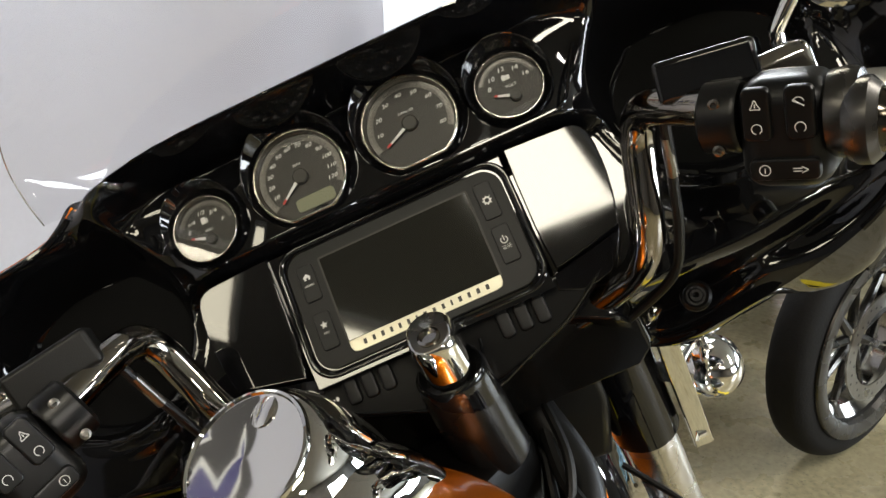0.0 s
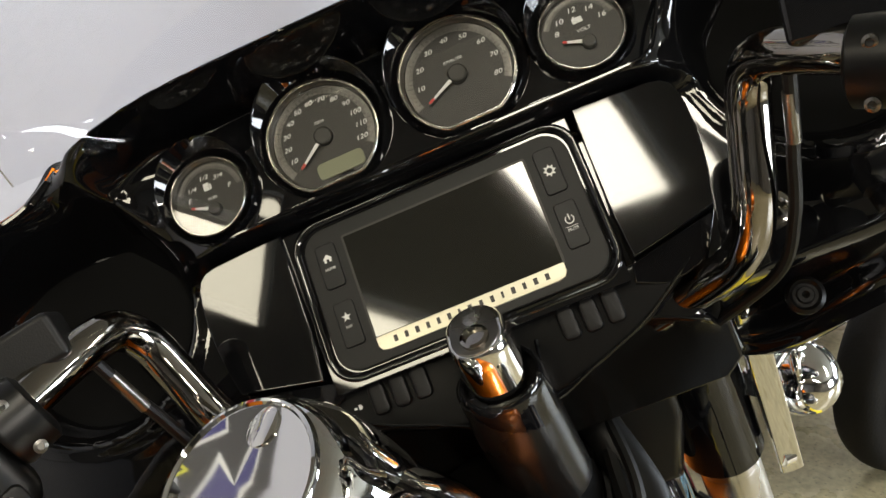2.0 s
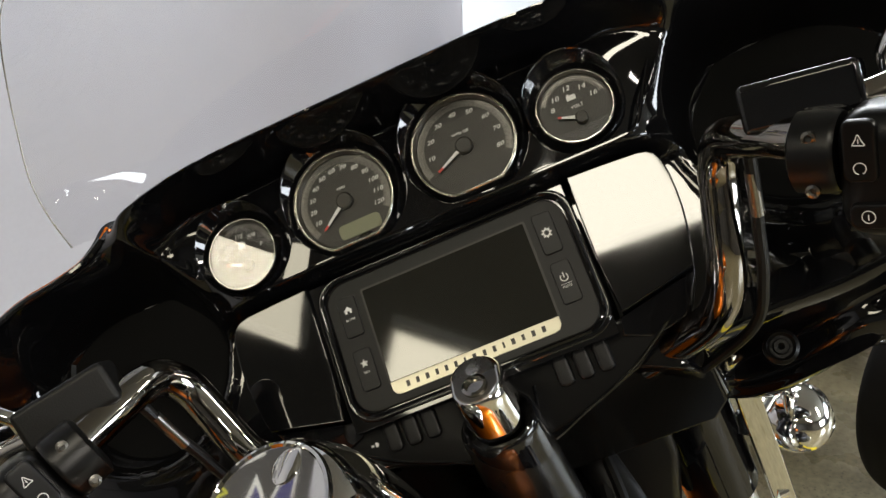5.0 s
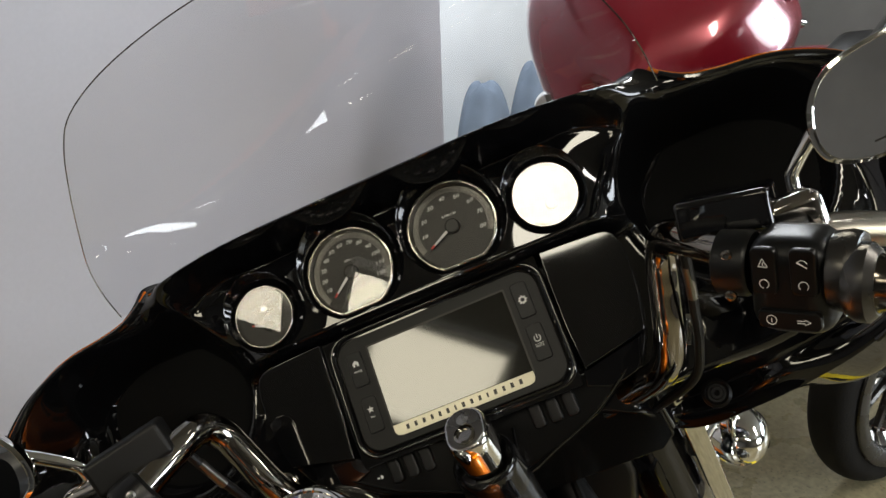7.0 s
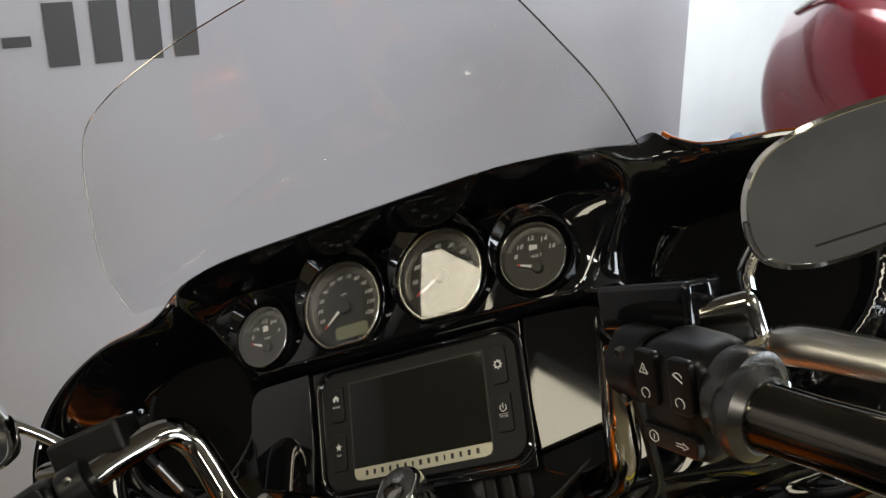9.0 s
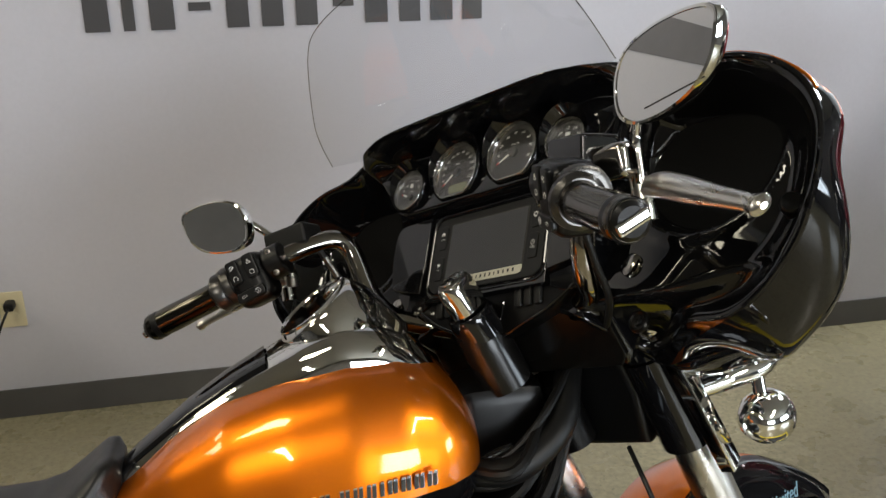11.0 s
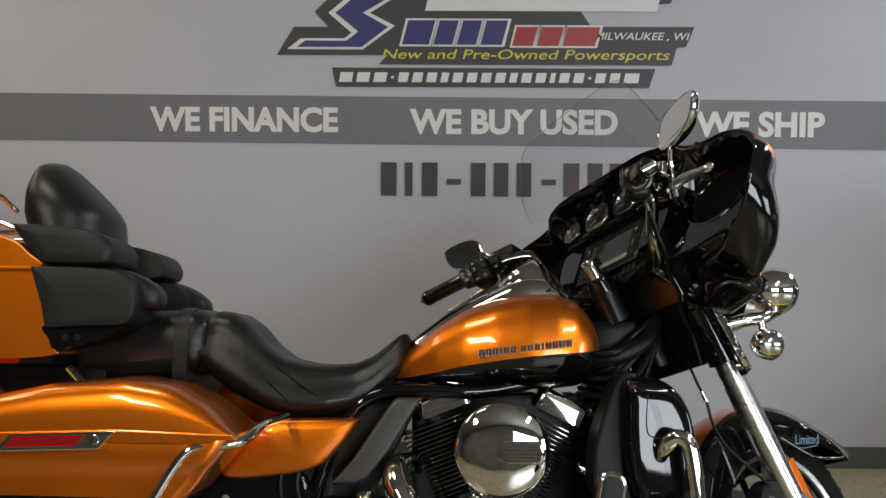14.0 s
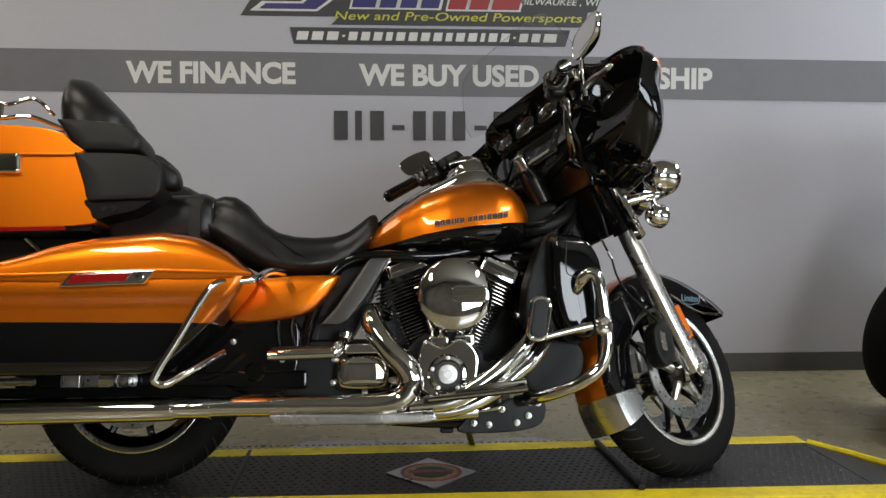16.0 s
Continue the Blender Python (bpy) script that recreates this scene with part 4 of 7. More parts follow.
def disc(cx, cz, r, y, name, parent, m=None, metal=None):
    d = part(name, lathe([(r, -0.0025), (r, 0.0025), (r - 0.040, 0.0025), (r - 0.040, -0.0025)], 72, basis((cx, y, cz), (1, 0, 0), (0, 0, 1), (0, -1, 0)), None, True), metal or STEEL, parent, "drilled steel brake disc", m)
    holes = bmesh.new()
    for i in range(36):
        a = 2 * math.pi * i / 36
        rr = r - 0.012 - 0.010 * (i % 3)
        merge(holes, lathe([(0.0038, 0), (0.0, 0.0002)], 8, basis((cx + rr * math.cos(a), y - 0.003 * (1 if y < 0 else -1), cz + rr * math.sin(a)), (1, 0, 0), (0, 0, 1), (0, -1 if y < 0 else 1, 0))))
    tagged(part("drill_holes", holes, INK, d), kind="stuff")
    return d
disc(RX, RZ, 0.146, -0.09, "rear_disc", bike)
part("rear_axle_nut", lathe([(0.03, 0), (0.03, 0.03), (0.022, 0.036), (0, 0.036)], 24, basis((RX, -0.13, RZ), (1, 0, 0), (0, 0, 1), (0, -1, 0))), CHROME, bike)
part("swing_arm", box(-0.95, -0.38, -0.155, -0.12, 0.31, 0.37, 0.012), GLOSS, bike, "black swing arm")
part("swing_arm", box(-0.95, -0.38, 0.12, 0.155, 0.31, 0.37, 0.012), GLOSS, bike, "black swing arm")
part("rear_fender", loft([[(RX + rr * math.cos(t), y, RZ + rr * math.sin(t)) for y, rr in ((-0.105, 0.31), (-0.10, 0.345), (-0.06, 0.36), (0, 0.365), (0.06, 0.36), (0.10, 0.345), (0.105, 0.31), (0.097, 0.31), (0.05, 0.352), (0, 0.357), (-0.05, 0.352), (-0.097, 0.31))] for t in (radians(20 + 175 * i / 32) for i in range(33))]), GLOSS, bike, "gloss black rear fender")

# frame tubes, oil tank region and electrics behind the engine
for pts, r in (([(-0.42, -0.12, 0.30), (-0.36, -0.13, 0.55), (-0.25, -0.13, 0.70), (0.05, -0.11, 0.72), (0.36, -0.05, 0.80)], 0.018), ([(-0.42, 0.12, 0.30), (-0.36, 0.13, 0.55), (-0.25, 0.13, 0.70), (0.05, 0.11, 0.72), (0.36, 0.05, 0.80)], 0.018), ([(-0.42, -0.13, 0.27), (-0.1, -0.14, 0.215), (0.22, -0.14, 0.215), (0.34, -0.13, 0.30), (0.40, -0.06, 0.60), (0.38, -0.04, 0.86)], 0.018), ([(-0.42, 0.13, 0.27), (-0.1, 0.14, 0.215), (0.22, 0.14, 0.215), (0.34, 0.13, 0.30), (0.40, 0.06, 0.60), (0.38, 0.04, 0.86)], 0.018)):
    part("frame_tube", tube(pts, r, 60, 14), GLOSS, bike, "gloss black frame tube")
part("steering_head", tube([(0.475, 0, 0.78), (0.43, 0, 0.88)], 0.034, 8, 24), SATINBLACK, bike)
part("engine_core", box(-0.16, 0.27, -0.06, 0.07, 0.34, 0.71, 0.02), WRINKLE, bike, "black engine core")
part("battery_box", box(-0.56, -0.34, -0.12, 0.12, 0.42, 0.63, 0.02), WRINKLE, bike)
part("frame_panel", slab([(-0.42, 0.42), (-0.41, 0.64), (-0.20, 0.70), (-0.155, 0.66), (-0.23, 0.50), (-0.28, 0.42)], -0.115, 0.115, 0.01, side(0)), WRINKLE, bike, "black panel behind the frame trim")
part("gearbox_case", box(-0.47, -0.13, -0.145, 0.13, 0.26, 0.46, 0.03), WRINKLE, bike, "black gearbox case")

# engine: two finned cylinders in a V, covers, pipes
def bright_edge(name, bm):
    """A black fin whose rim is machined bright."""
    bm.normal_update()
    for f in bm.faces:
        f.material_index = 1 if abs(f.normal.z) < 0.3 else 0
    return finish(name, bm, [GLOSS, DCHROME])


def cylinder(base, top, name):
    m = along(base, top) @ Matrix.Rotation(radians(90), 4, "Z")
    length = (Vector(top) - Vector(base)).length
    body = part(name, lathe([(0.054, 0), (0.054, length * 0.72), (0.045, length * 0.72), (0.045, length)], 32), WRINKLE, bike, "black finned cylinder", m)
    cut, edge = (bpy.data.meshes.get(n) or bright_edge(n, bm) for n, bm in (("cyl_fin", slab(rounded(0.122, 0.158, 0.035, 5), 0, 0.0026, 0.0005, None, 1)), ("head_fin", slab(rounded(0.166, 0.172, 0.03, 5), 0, 0.0032, 0.0006, None, 1))))
    n = 19
    for i in range(n):
        f = new("fin", cut if i < 13 else edge)
        f.parent = body
        f.matrix_basis = Matrix.Translation((0, 0, 0.02 + i * (length - 0.03) / n))
    return body, m, length


for base, top, s in (((-0.028, -0.02, 0.43), (-0.112, -0.02, 0.650), 0.042), ((0.100, -0.01, 0.43), (0.206, -0.01, 0.650), 0.0)):
    cyl, m, ln = cylinder(base, top, "engine_cylinder")
    rc = part("rocker_cover", loft([[(s + x * k, y * k, h) for x, y in rounded(0.150, 0.168, 0.024, 5)] for k, h in ((1.0, ln), (1.0, ln + 0.034), (0.97, ln + 0.046), (0.88, ln + 0.056), (0.4, ln + 0.060))]), CHROME, bike, "chrome rocker cover", m, 40)
    part("cover_split", slab(rounded(0.154, 0.172, 0.026, 5, s), ln + 0.014, ln + 0.017, 0.001), DCHROME, rc)
    for q in ((s + 0.062, 0.066), (s + 0.062, -0.066), (s - 0.062, 0.066), (s - 0.062, -0.066)):
        part("bolt", lathe([(0.007, 0), (0.007, 0.006), (0, 0.007)], 10, Matrix.Translation((q[0], q[1], ln + 0.044))), CHROME, rc)
crank = part("crank_case", tube([(0.03, 0.12, 0.36), (0.03, -0.15, 0.36)], 0.125, 6, 48), WRINKLE, bike, "black crank case")
part("lower_case", box(-0.10, 0.20, -0.13, 0.12, 0.225, 0.40, 0.03), WRINKLE, bike)
# cam cover and timer disc
SD = lambda x, y, z: basis((x, y, z), (1, 0, 0), (0, 0, 1), (0, -1, 0))
camc = part("cam_cover", slab(blob([(-0.055, 0.40), (-0.03, 0.455), (0.02, 0.435), (0.075, 0.46), (0.125, 0.42), (0.125, 0.34), (0.09, 0.29), (0.03, 0.27), (-0.03, 0.29), (-0.06, 0.34)], 64), 0.14, 0.235, 0.022, side(0), 4), CHROME, bike, "chrome cam cover", angle=45)
part("timer_ring", lathe([(0.058, 0), (0.058, 0.018), (0.053, 0.025), (0.044, 0.027), (0.039, 0.019)], 48, SD(0.033, -0.232, 0.352)), CHROME, camc)
part("timer_gap", lathe([(0.0385, 0.0), (0.0385, 0.0195), (0.030, 0.0200), (0.0, 0.0200)], 40, SD(0.033, -0.233, 0.352)), INK, camc)
part("timer_disc", lathe([(0.029, 0.0), (0.029, 0.021), (0.027, 0.0245), (0.012, 0.0252), (0.010, 0.0236), (0.0, 0.0236)], 40, SD(0.033, -0.234, 0.352)), STEEL, camc, "brushed timer cover")
for i in range(5):
    a = 2 * math.pi * i / 5 + 0.3
    part("bolt", lathe([(0.006, 0), (0.006, 0.006), (0, 0.0065)], 10, SD(0.033 + 0.0475 * math.cos(a), -0.257, 0.352 + 0.0475 * math.sin(a))), STEEL, camc)
for a, b in (((0.005, 0.455), (-0.045, 0.60)), ((0.030, 0.455), (-0.012, 0.62)), ((0.075, 0.46), (0.115, 0.61)), ((0.10, 0.45), (0.155, 0.60))):
    rod_ = part("pushrod_tube", tube([(a[0], -0.165, a[1]), (b[0], -0.13, b[1])], 0.010, 6, 14), CHROME, bike, "chrome pushrod tube")
    part("collar", lathe([(0.016, 0), (0.018, 0.01), (0.016, 0.03), (0.011, 0.034)], 18, along((a[0], -0.165, a[1] - 0.012), (b[0], -0.13, b[1]))), CHROME, rod_)
for x, z in ((0.012, 0.45), (0.09, 0.455)):
    part("tappet_block", box(x - 0.03, x + 0.03, -0.19, -0.12, z - 0.02, z + 0.014, 0.006), CHROME, bike)
# air cleaner
ac = part("air_cleaner", lathe([(0.098, 0), (0.106, 0.02), (0.1105, 0.050), (0.1105, 0.064), (0.1085, 0.070), (0.103, 0.0755), (0.085, 0.082), (0.05, 0.0875), (0, 0.089)], 80, SD(0.058, -0.185, 0.584)), CHROME, bike, "polished chrome air cleaner cover", angle=60)
part("ribbed_insert", slab([(0.060, 0.560), (0.145, 0.560), (0.152, 0.585), (0.145, 0.609), (0.060, 0.609), (0.046, 0.598), (0.046, 0.571)], 0.268, 0.2765, 0.003, side(0)), CHROME, ac, "ribbed insert")
for i in range(6):
    part("rib", box(0.055, 0.146, -0.2785, -0.2755, 0.558 + 0.0085 * i, 0.5605 + 0.0085 * i, 0.001), DCHROME, ac)
part("badge", text_mesh("103", 0.020, SD(0.118, -0.2785, 0.583), 0.001, 0.2), CHROME, ac, "raised badge reading 103")
part("intake", tube([(0.05, -0.02, 0.575), (0.055, -0.19, 0.58)], 0.045, 6, 24), WRINKLE, bike)
# gearbox side cover and starter
gb = part("gearbox_cover", loft([[(-0.217 + (x + 0.217) * k, -y, 0.366 + (z - 0.366) * k) for x, z in blob([(-0.295, 0.395), (-0.26, 0.41), (-0.17, 0.412), (-0.135, 0.39), (-0.132, 0.335), (-0.16, 0.305), (-0.27, 0.305), (-0.297, 0.33)], 48)] for k, y in ((1.05, 0.135), (1.05, 0.15), (1.0, 0.16), (0.92, 0.168), (0.86, 0.18), (0.72, 0.186), (0.3, 0.188))]), CHROME, bike, "chrome gearbox side cover", angle=45)
for x, z in ((-0.30, 0.40), (-0.215, 0.425), (-0.135, 0.40), (-0.125, 0.335), (-0.21, 0.295), (-0.305, 0.33)):
    part("bolt", lathe([(0.009, 0), (0.009, 0.01), (0, 0.011)], 12, SD(x, -0.15, z)), STEEL, gb)
part("gearbox_top", slab(rounded(0.11, 0.03, 0.008, 3, -0.215, 0.43), 0.14, 0.172, 0.006, side(0)), CHROME, gb)
# pipes
part("rear_header", tube([(-0.15, -0.10, 0.535), (-0.185, -0.17, 0.535), (-0.180, -0.225, 0.49), (-0.135, -0.25, 0.425), (-0.085, -0.262, 0.370), (-0.072, -0.262, 0.325), (-0.10, -0.258, 0.285), (-0.16, -0.255, 0.268), (-0.25, -0.255, 0.266)], [0.028, 0.033, 0.035, 0.035, 0.034, 0.034, 0.033], 90, 20), CHROME, bike, "chrome heat shield over the header pipe")
part("front_header", tube([(0.26, -0.10, 0.53), (0.30, -0.16, 0.50), (0.27, -0.21, 0.44), (0.20, -0.235, 0.375), (0.12, -0.245, 0.315), (0.04, -0.25, 0.275), (-0.08, -0.252, 0.262)], 0.026, 80, 18), CHROME, bike, "chrome front header pipe")
part("front_header", tube([(0.30, -0.10, 0.52), (0.34, -0.16, 0.47), (0.30, -0.205, 0.40), (0.24, -0.22, 0.35), (0.16, -0.235, 0.29), (0.05, -0.24, 0.25), (-0.08, -0.245, 0.245)], 0.022, 80, 18), CHROME, bike, "chrome front header pipe")
muf = part("muffler", tube([(-0.20, -0.255, 0.266), (-0.40, -0.256, 0.267), (-0.62, -0.258, 0.268), (-0.66, -0.258, 0.268), (-0.74, -0.26, 0.266), (-0.80, -0.26, 0.265), (-1.2, -0.262, 0.263), (-1.62, -0.264, 0.262)], [0.029, 0.029, 0.029, 0.033, 0.030, 0.036, 0.037, 0.037], 90, 24), CHROME, bike, "long chrome muffler")
part("muffler_bracket", slab([(-1.62, 0.286), (-0.60, 0.286), (-0.56, 0.300), (-0.62, 0.326), (-1.62, 0.330)], 0.205, 0.228, 0.006, side(0)), SATINBLACK, muf, "black muffler bracket")
part("canister", tube([(-1.30, -0.19, 0.345), (-1.16, -0.19, 0.345)], 0.012, 4, 16), STEEL, muf, "bare steel canister")
part("bracket_tab", box(-1.075, -1.030, -0.20, -0.17, 0.325, 0.372, 0.004), STEEL, muf)
part("axle_nut", lathe([(0.034, 0), (0.034, 0.012), (0.026, 0.016), (0.020, 0.012), (0.013, 0.014), (0.012, 0.024), (0, 0.025)], 24, SD(-0.905, -0.175, 0.345)), STEEL, muf, "steel axle nut")
part("muffler_clamp", tube([(-0.655, -0.258, 0.268), (-0.645, -0.258, 0.268)], 0.0345, 2, 24), CHROME, muf)
part("crossover_pipe", tube([(0.12, -0.22, 0.245), (-0.05, -0.23, 0.235), (-0.2, -0.235, 0.232)], 0.024, 20, 16), CHROME, bike)
part("heat_plate", slab([(-0.475, 0.232), (-0.455, 0.215), (-0.15, 0.213), (-0.03, 0.215), (0.0, 0.225), (-0.01, 0.243), (-0.475, 0.245)], 0.262, 0.292, 0.006, side(0)), SATIN, bike, "satin heat guard plate")
# foot controls and boards
fb = part("rider_footboard", slab([(-0.02, -0.02), (0.26, -0.015), (0.29, 0.03), (0.27, 0.105), (-0.02, 0.105)], 0, 0.014, 0.005, basis((-0.02, -0.245, 0.288), (0.995, 0, 0.095), (0, -1, 0), (0.095, 0, -0.995))), MATTE, bike, "black rubber footboard")
part("board_edge", tube([(-0.03, -0.352, 0.285), (0.10, -0.352, 0.297), (0.25, -0.35, 0.312)], 0.008, 20, 10), CHROME, fb)
part("brake_pedal", tube([(0.05, -0.33, 0.30), (0.15, -0.34, 0.318), (0.25, -0.33, 0.330)], 0.009, 16, 10), CHROME, bike, "chrome brake pedal arm")
part("pedal_link", tube([(0.20, -0.19, 0.25), (0.02, -0.19, 0.235), (-0.2, -0.19, 0.235)], 0.007, 16, 8), CHROME, bike)
part("pedal_bracket", slab(blob([(0.07, 0.180), (0.10, 0.222), (0.17, 0.25), (0.24, 0.280), (0.32, 0.278), (0.335, 0.235), (0.305, 0.192), (0.20, 0.176)], 48), 0.135, 0.165, 0.006, side(0)), WRINKLE, bike, "black pedal bracket")
for x, z in ((0.115, 0.205), (0.16, 0.200), (0.20, 0.245), (0.245, 0.205), (0.28, 0.225), (0.31, 0.262)):
    part("bolt", lathe([(0.010, 0), (0.010, 0.008), (0, 0.010)], 12, SD(x, -0.165, z)), STEEL, bike)
pb = part("passenger_board", tube([(-0.485, -0.262, 0.412), (-0.44, -0.262, 0.413), (-0.35, -0.262, 0.415), (-0.295, -0.260, 0.417)], [0.013, 0.0165, 0.0165, 0.015], 20, 18), CHROME, bike, "chrome folded passenger footboard")
part("board_pad", tube([(-0.478, -0.252, 0.429), (-0.30, -0.252, 0.433)], 0.0085, 6, 12), MATTE, pb)
part("board_mount", tube([(-0.300, -0.262, 0.415), (-0.285, -0.25, 0.430), (-0.275, -0.20, 0.452), (-0.272, -0.14, 0.460)], [0.017, 0.020, 0.017, 0.014], 16, 16), CHROME, pb)
part("mount_bolt", lathe([(0.010, 0), (0.010, 0.012), (0.006, 0.016), (0, 0.016)], 16, basis((-0.285, -0.268, 0.440), (1, 0, 0), (0, 0, 1), (0, -1, 0))), STEEL, pb)
part("oil_filler", lathe([(0.018, 0), (0.022, 0.01), (0.022, 0.03), (0.015, 0.036), (0, 0.037)], 24, Matrix.Translation((-0.265, -0.17, 0.45))), CHROME, bike)
sw = part("swingarm_cover", slab(blob([(-0.78, 0.30), (-0.76, 0.40), (-0.70, 0.50), (-0.56, 0.535), (-0.42, 0.52), (-0.40, 0.44), (-0.42, 0.33), (-0.50, 0.285), (-0.66, 0.275)], 56), 0.105, 0.150, 0.014, side(0), 3), GLOSS, bike, "gloss black swingarm cover")
part("pivot_cap", lathe([(0.030, 0), (0.030, 0.008), (0.024, 0.014), (0, 0.016)], 28, SD(-0.535, -0.149, 0.365)), GLOSS, sw)
part("bolt", lathe([(0.009, 0), (0.009, 0.006), (0, 0.007)], 12, SD(-0.60, -0.150, 0.455)), STEEL, sw)
part("bolt", lathe([(0.009, 0), (0.009, 0.006), (0, 0.007)], 12, SD(-0.455, -0.150, 0.40)), STEEL, sw)
part("rear_caliper", box(-0.70, -0.60, -0.13, -0.085, 0.33, 0.40, 0.012), DCHROME, bike)
part("side_stand", tube([(0.10, 0.17, 0.25), (0.14, 0.30, 0.15), (0.16, 0.36, 0.098)], 0.011, 12, 10), GLOSS, bike, "black side stand, out")
part("center_lug", box(0.02, 0.06, -0.08, -0.04, 0.17, 0.225, 0.006), WRINKLE, bike)
for k in range(2):
    part("hose", tube([(-0.40 - 0.05 * k, -0.13, 0.58), (-0.43 - 0.04 * k, -0.15, 0.50), (-0.41 - 0.05 * k, -0.14, 0.42)], 0.007, 30, 8), MATTE, bike)
# engine guard, lower fairings, highway pegs
def lower_fairing():
    base = blob([(0.330, 0.745), (0.375, 0.758), (0.430, 0.745), (0.470, 0.690), (0.482, 0.610), (0.476, 0.52), (0.455, 0.455), (0.41, 0.440), (0.365, 0.47), (0.338, 0.53), (0.325, 0.62)], 64)
    cx, cz = 0.405, 0.60
    return loft([[(cx + (x - cx) * k + dx, y + (0.10 * (x - cx) * k if y < -0.34 else 0), cz + (z - cz) * k) for x, z in base] for y, k, dx in ((-0.14, 0.98, 0), (-0.26, 1.0, 0), (-0.30, 0.985, 0), (-0.330, 0.955, 0.001), (-0.345, 0.915, 0.002), (-0.352, 0.875, 0.003), (-0.3545, 0.80, 0.003), (-0.3558, 0.60, 0.003), (-0.3563, 0.30, 0.003), (-0.3564, 0.10, 0.003))])
PEG = basis((0.272, -0.445, 0.503), (0.985, 0, -0.17), (0.17, 0, 0.985), (0, -1, 0))
for s, lf in zip("rl", both("lower_fairing", lower_fairing, GLOSS, bike, "gloss black lower fairing", angle=60)):
    k = (lambda bm: bm) if s == "r" else mirror_y
    part("vent_panel", k(slab(blob([(0.265, 0.60), (0.29, 0.68), (0.325, 0.755), (0.365, 0.76), (0.345, 0.65), (0.335, 0.55), (0.36, 0.46), (0.30, 0.46), (0.262, 0.50)], 48), 0.15, 0.285, 0.012, side(0))), MATTE, lf, "matte black vent panel")
    part("inner_box", k(slab(blob([(0.27, 0.46), (0.33, 0.47), (0.44, 0.44), (0.455, 0.36), (0.40, 0.30), (0.30, 0.29), (0.26, 0.35)], 40), 0.10, 0.17, 0.02, side(0))), MATTE, lf, "black inner box")
    part("glovebox_line", k(tube([(0.372, -0.3578, 0.720), (0.368, -0.3595, 0.66), (0.375, -0.3592, 0.632), (0.41, -0.3560, 0.626), (0.45, -0.3515, 0.63)], 0.0018, 40, 6)), INK, lf)
    gd = part("engine_guard", k(tube([(0.395, -0.33, 0.575), (0.405, -0.375, 0.610), (0.425, -0.392, 0.632), (0.448, -0.40, 0.620), (0.458, -0.402, 0.575), (0.466, -0.402, 0.50), (0.470, -0.402, 0.43), (0.452, -0.40, 0.372), (0.41, -0.39, 0.335), (0.36, -0.36, 0.308), (0.29, -0.27, 0.280), (0.25, -0.15, 0.268)], 0.0175, 100, 18)), CHROME, lf, "chrome engine guard bar")
    arm = part("peg_arm", k(tube([(0.422, -0.42, 0.483), (0.36, -0.43, 0.470), (0.285, -0.44, 0.452)], [0.014, 0.011, 0.010], 16, 12)), CHROME, lf)
    part("peg_clamp", k(lathe([(0.026, 0), (0.026, 0.02), (0.020, 0.028), (0.010, 0.030), (0.0, 0.024)], 28, SD(0.458, -0.402, 0.484))), CHROME, lf)
    part("peg_frame", k(tube([PEG @ Vector((x, y, 0.004)) for x, y in rounded(0.048, 0.114, 0.020, 5) + rounded(0.048, 0.114, 0.020, 5)[:1]], 0.0062, 80, 10)), CHROME, lf, "chrome highway peg")
    part("peg_rubber", k(slab(rounded(0.042, 0.108, 0.017, 5), -0.014, 0.012, 0.005, PEG)), MATTE, lf, "black peg rubber")
part("radiator", box(0.33, 0.40, -0.12, 0.12, 0.33, 0.66, 0.01), WRINKLE, bike)
part("horn_cover", lathe([(0.05, 0), (0.05, 0.02), (0.03, 0.03), (0, 0.032)], 32, basis((0.05, 0.17, 0.55), (1, 0, 0), (0, 0, 1), (0, 1, 0))), CHROME, bike)
part("primary_cover", slab(blob([(-0.45, 0.38), (-0.38, 0.44), (0.05, 0.44), (0.13, 0.38), (0.12, 0.30), (0.03, 0.26), (-0.36, 0.27), (-0.44, 0.31)], 48), -0.23, -0.13, 0.02, side(0), 3), CHROME, bike, "chrome primary cover")
# bundle of cables and hoses between the tank and the fork
random.seed(4)
for k in range(11):
    z0 = 0.66 + 0.016 * k
    part("cable", tube([(0.25 + 0.01 * (k % 3), -0.05 - 0.012 * (k % 4), z0), (0.33, -0.10 - 0.014 * (k % 5), z0 + 0.02 * math.sin(k)), (0.40, -0.07 - 0.01 * (k % 4), z0 + 0.035 + 0.02 * math.cos(k * 2)), (0.47, -0.02, 0.84 + 0.008 * k)], 0.0055 + 0.0025 * (k % 3 == 0), 36, 8), MATTE, bike)
part("loom", tube([(0.27, -0.09, 0.80), (0.34, -0.12, 0.80), (0.42, -0.09, 0.84), (0.46, -0.02, 0.90)], 0.020, 30, 12), MATTE, bike, "ribbed black loom")
part("neck_cover", box(0.28, 0.42, -0.06, 0.06, 0.72, 0.90, 0.03), SATINBLACK, bike)


# ---- the motorcycle: everything that turns with the bars (built straight ahead, then steered) ----
AXIS = Vector((-math.sin(radians(26)), 0, math.cos(radians(26))))
PIV = Matrix.Translation((0.855, 0, 0))
ST = PIV @ Matrix.Rotation(radians(36), 4, AXIS) @ PIV.inverted()
# dash frame: x to the rider's right, y up the dash, z out to the rider
DM = basis((0.371, 0.006, 1.09), (0, -1, 0), (0.431, 0, 0.902), (-0.902, 0, 0.431))


def dpt(r, u, n):
    return DM @ Vector((r, u, n))


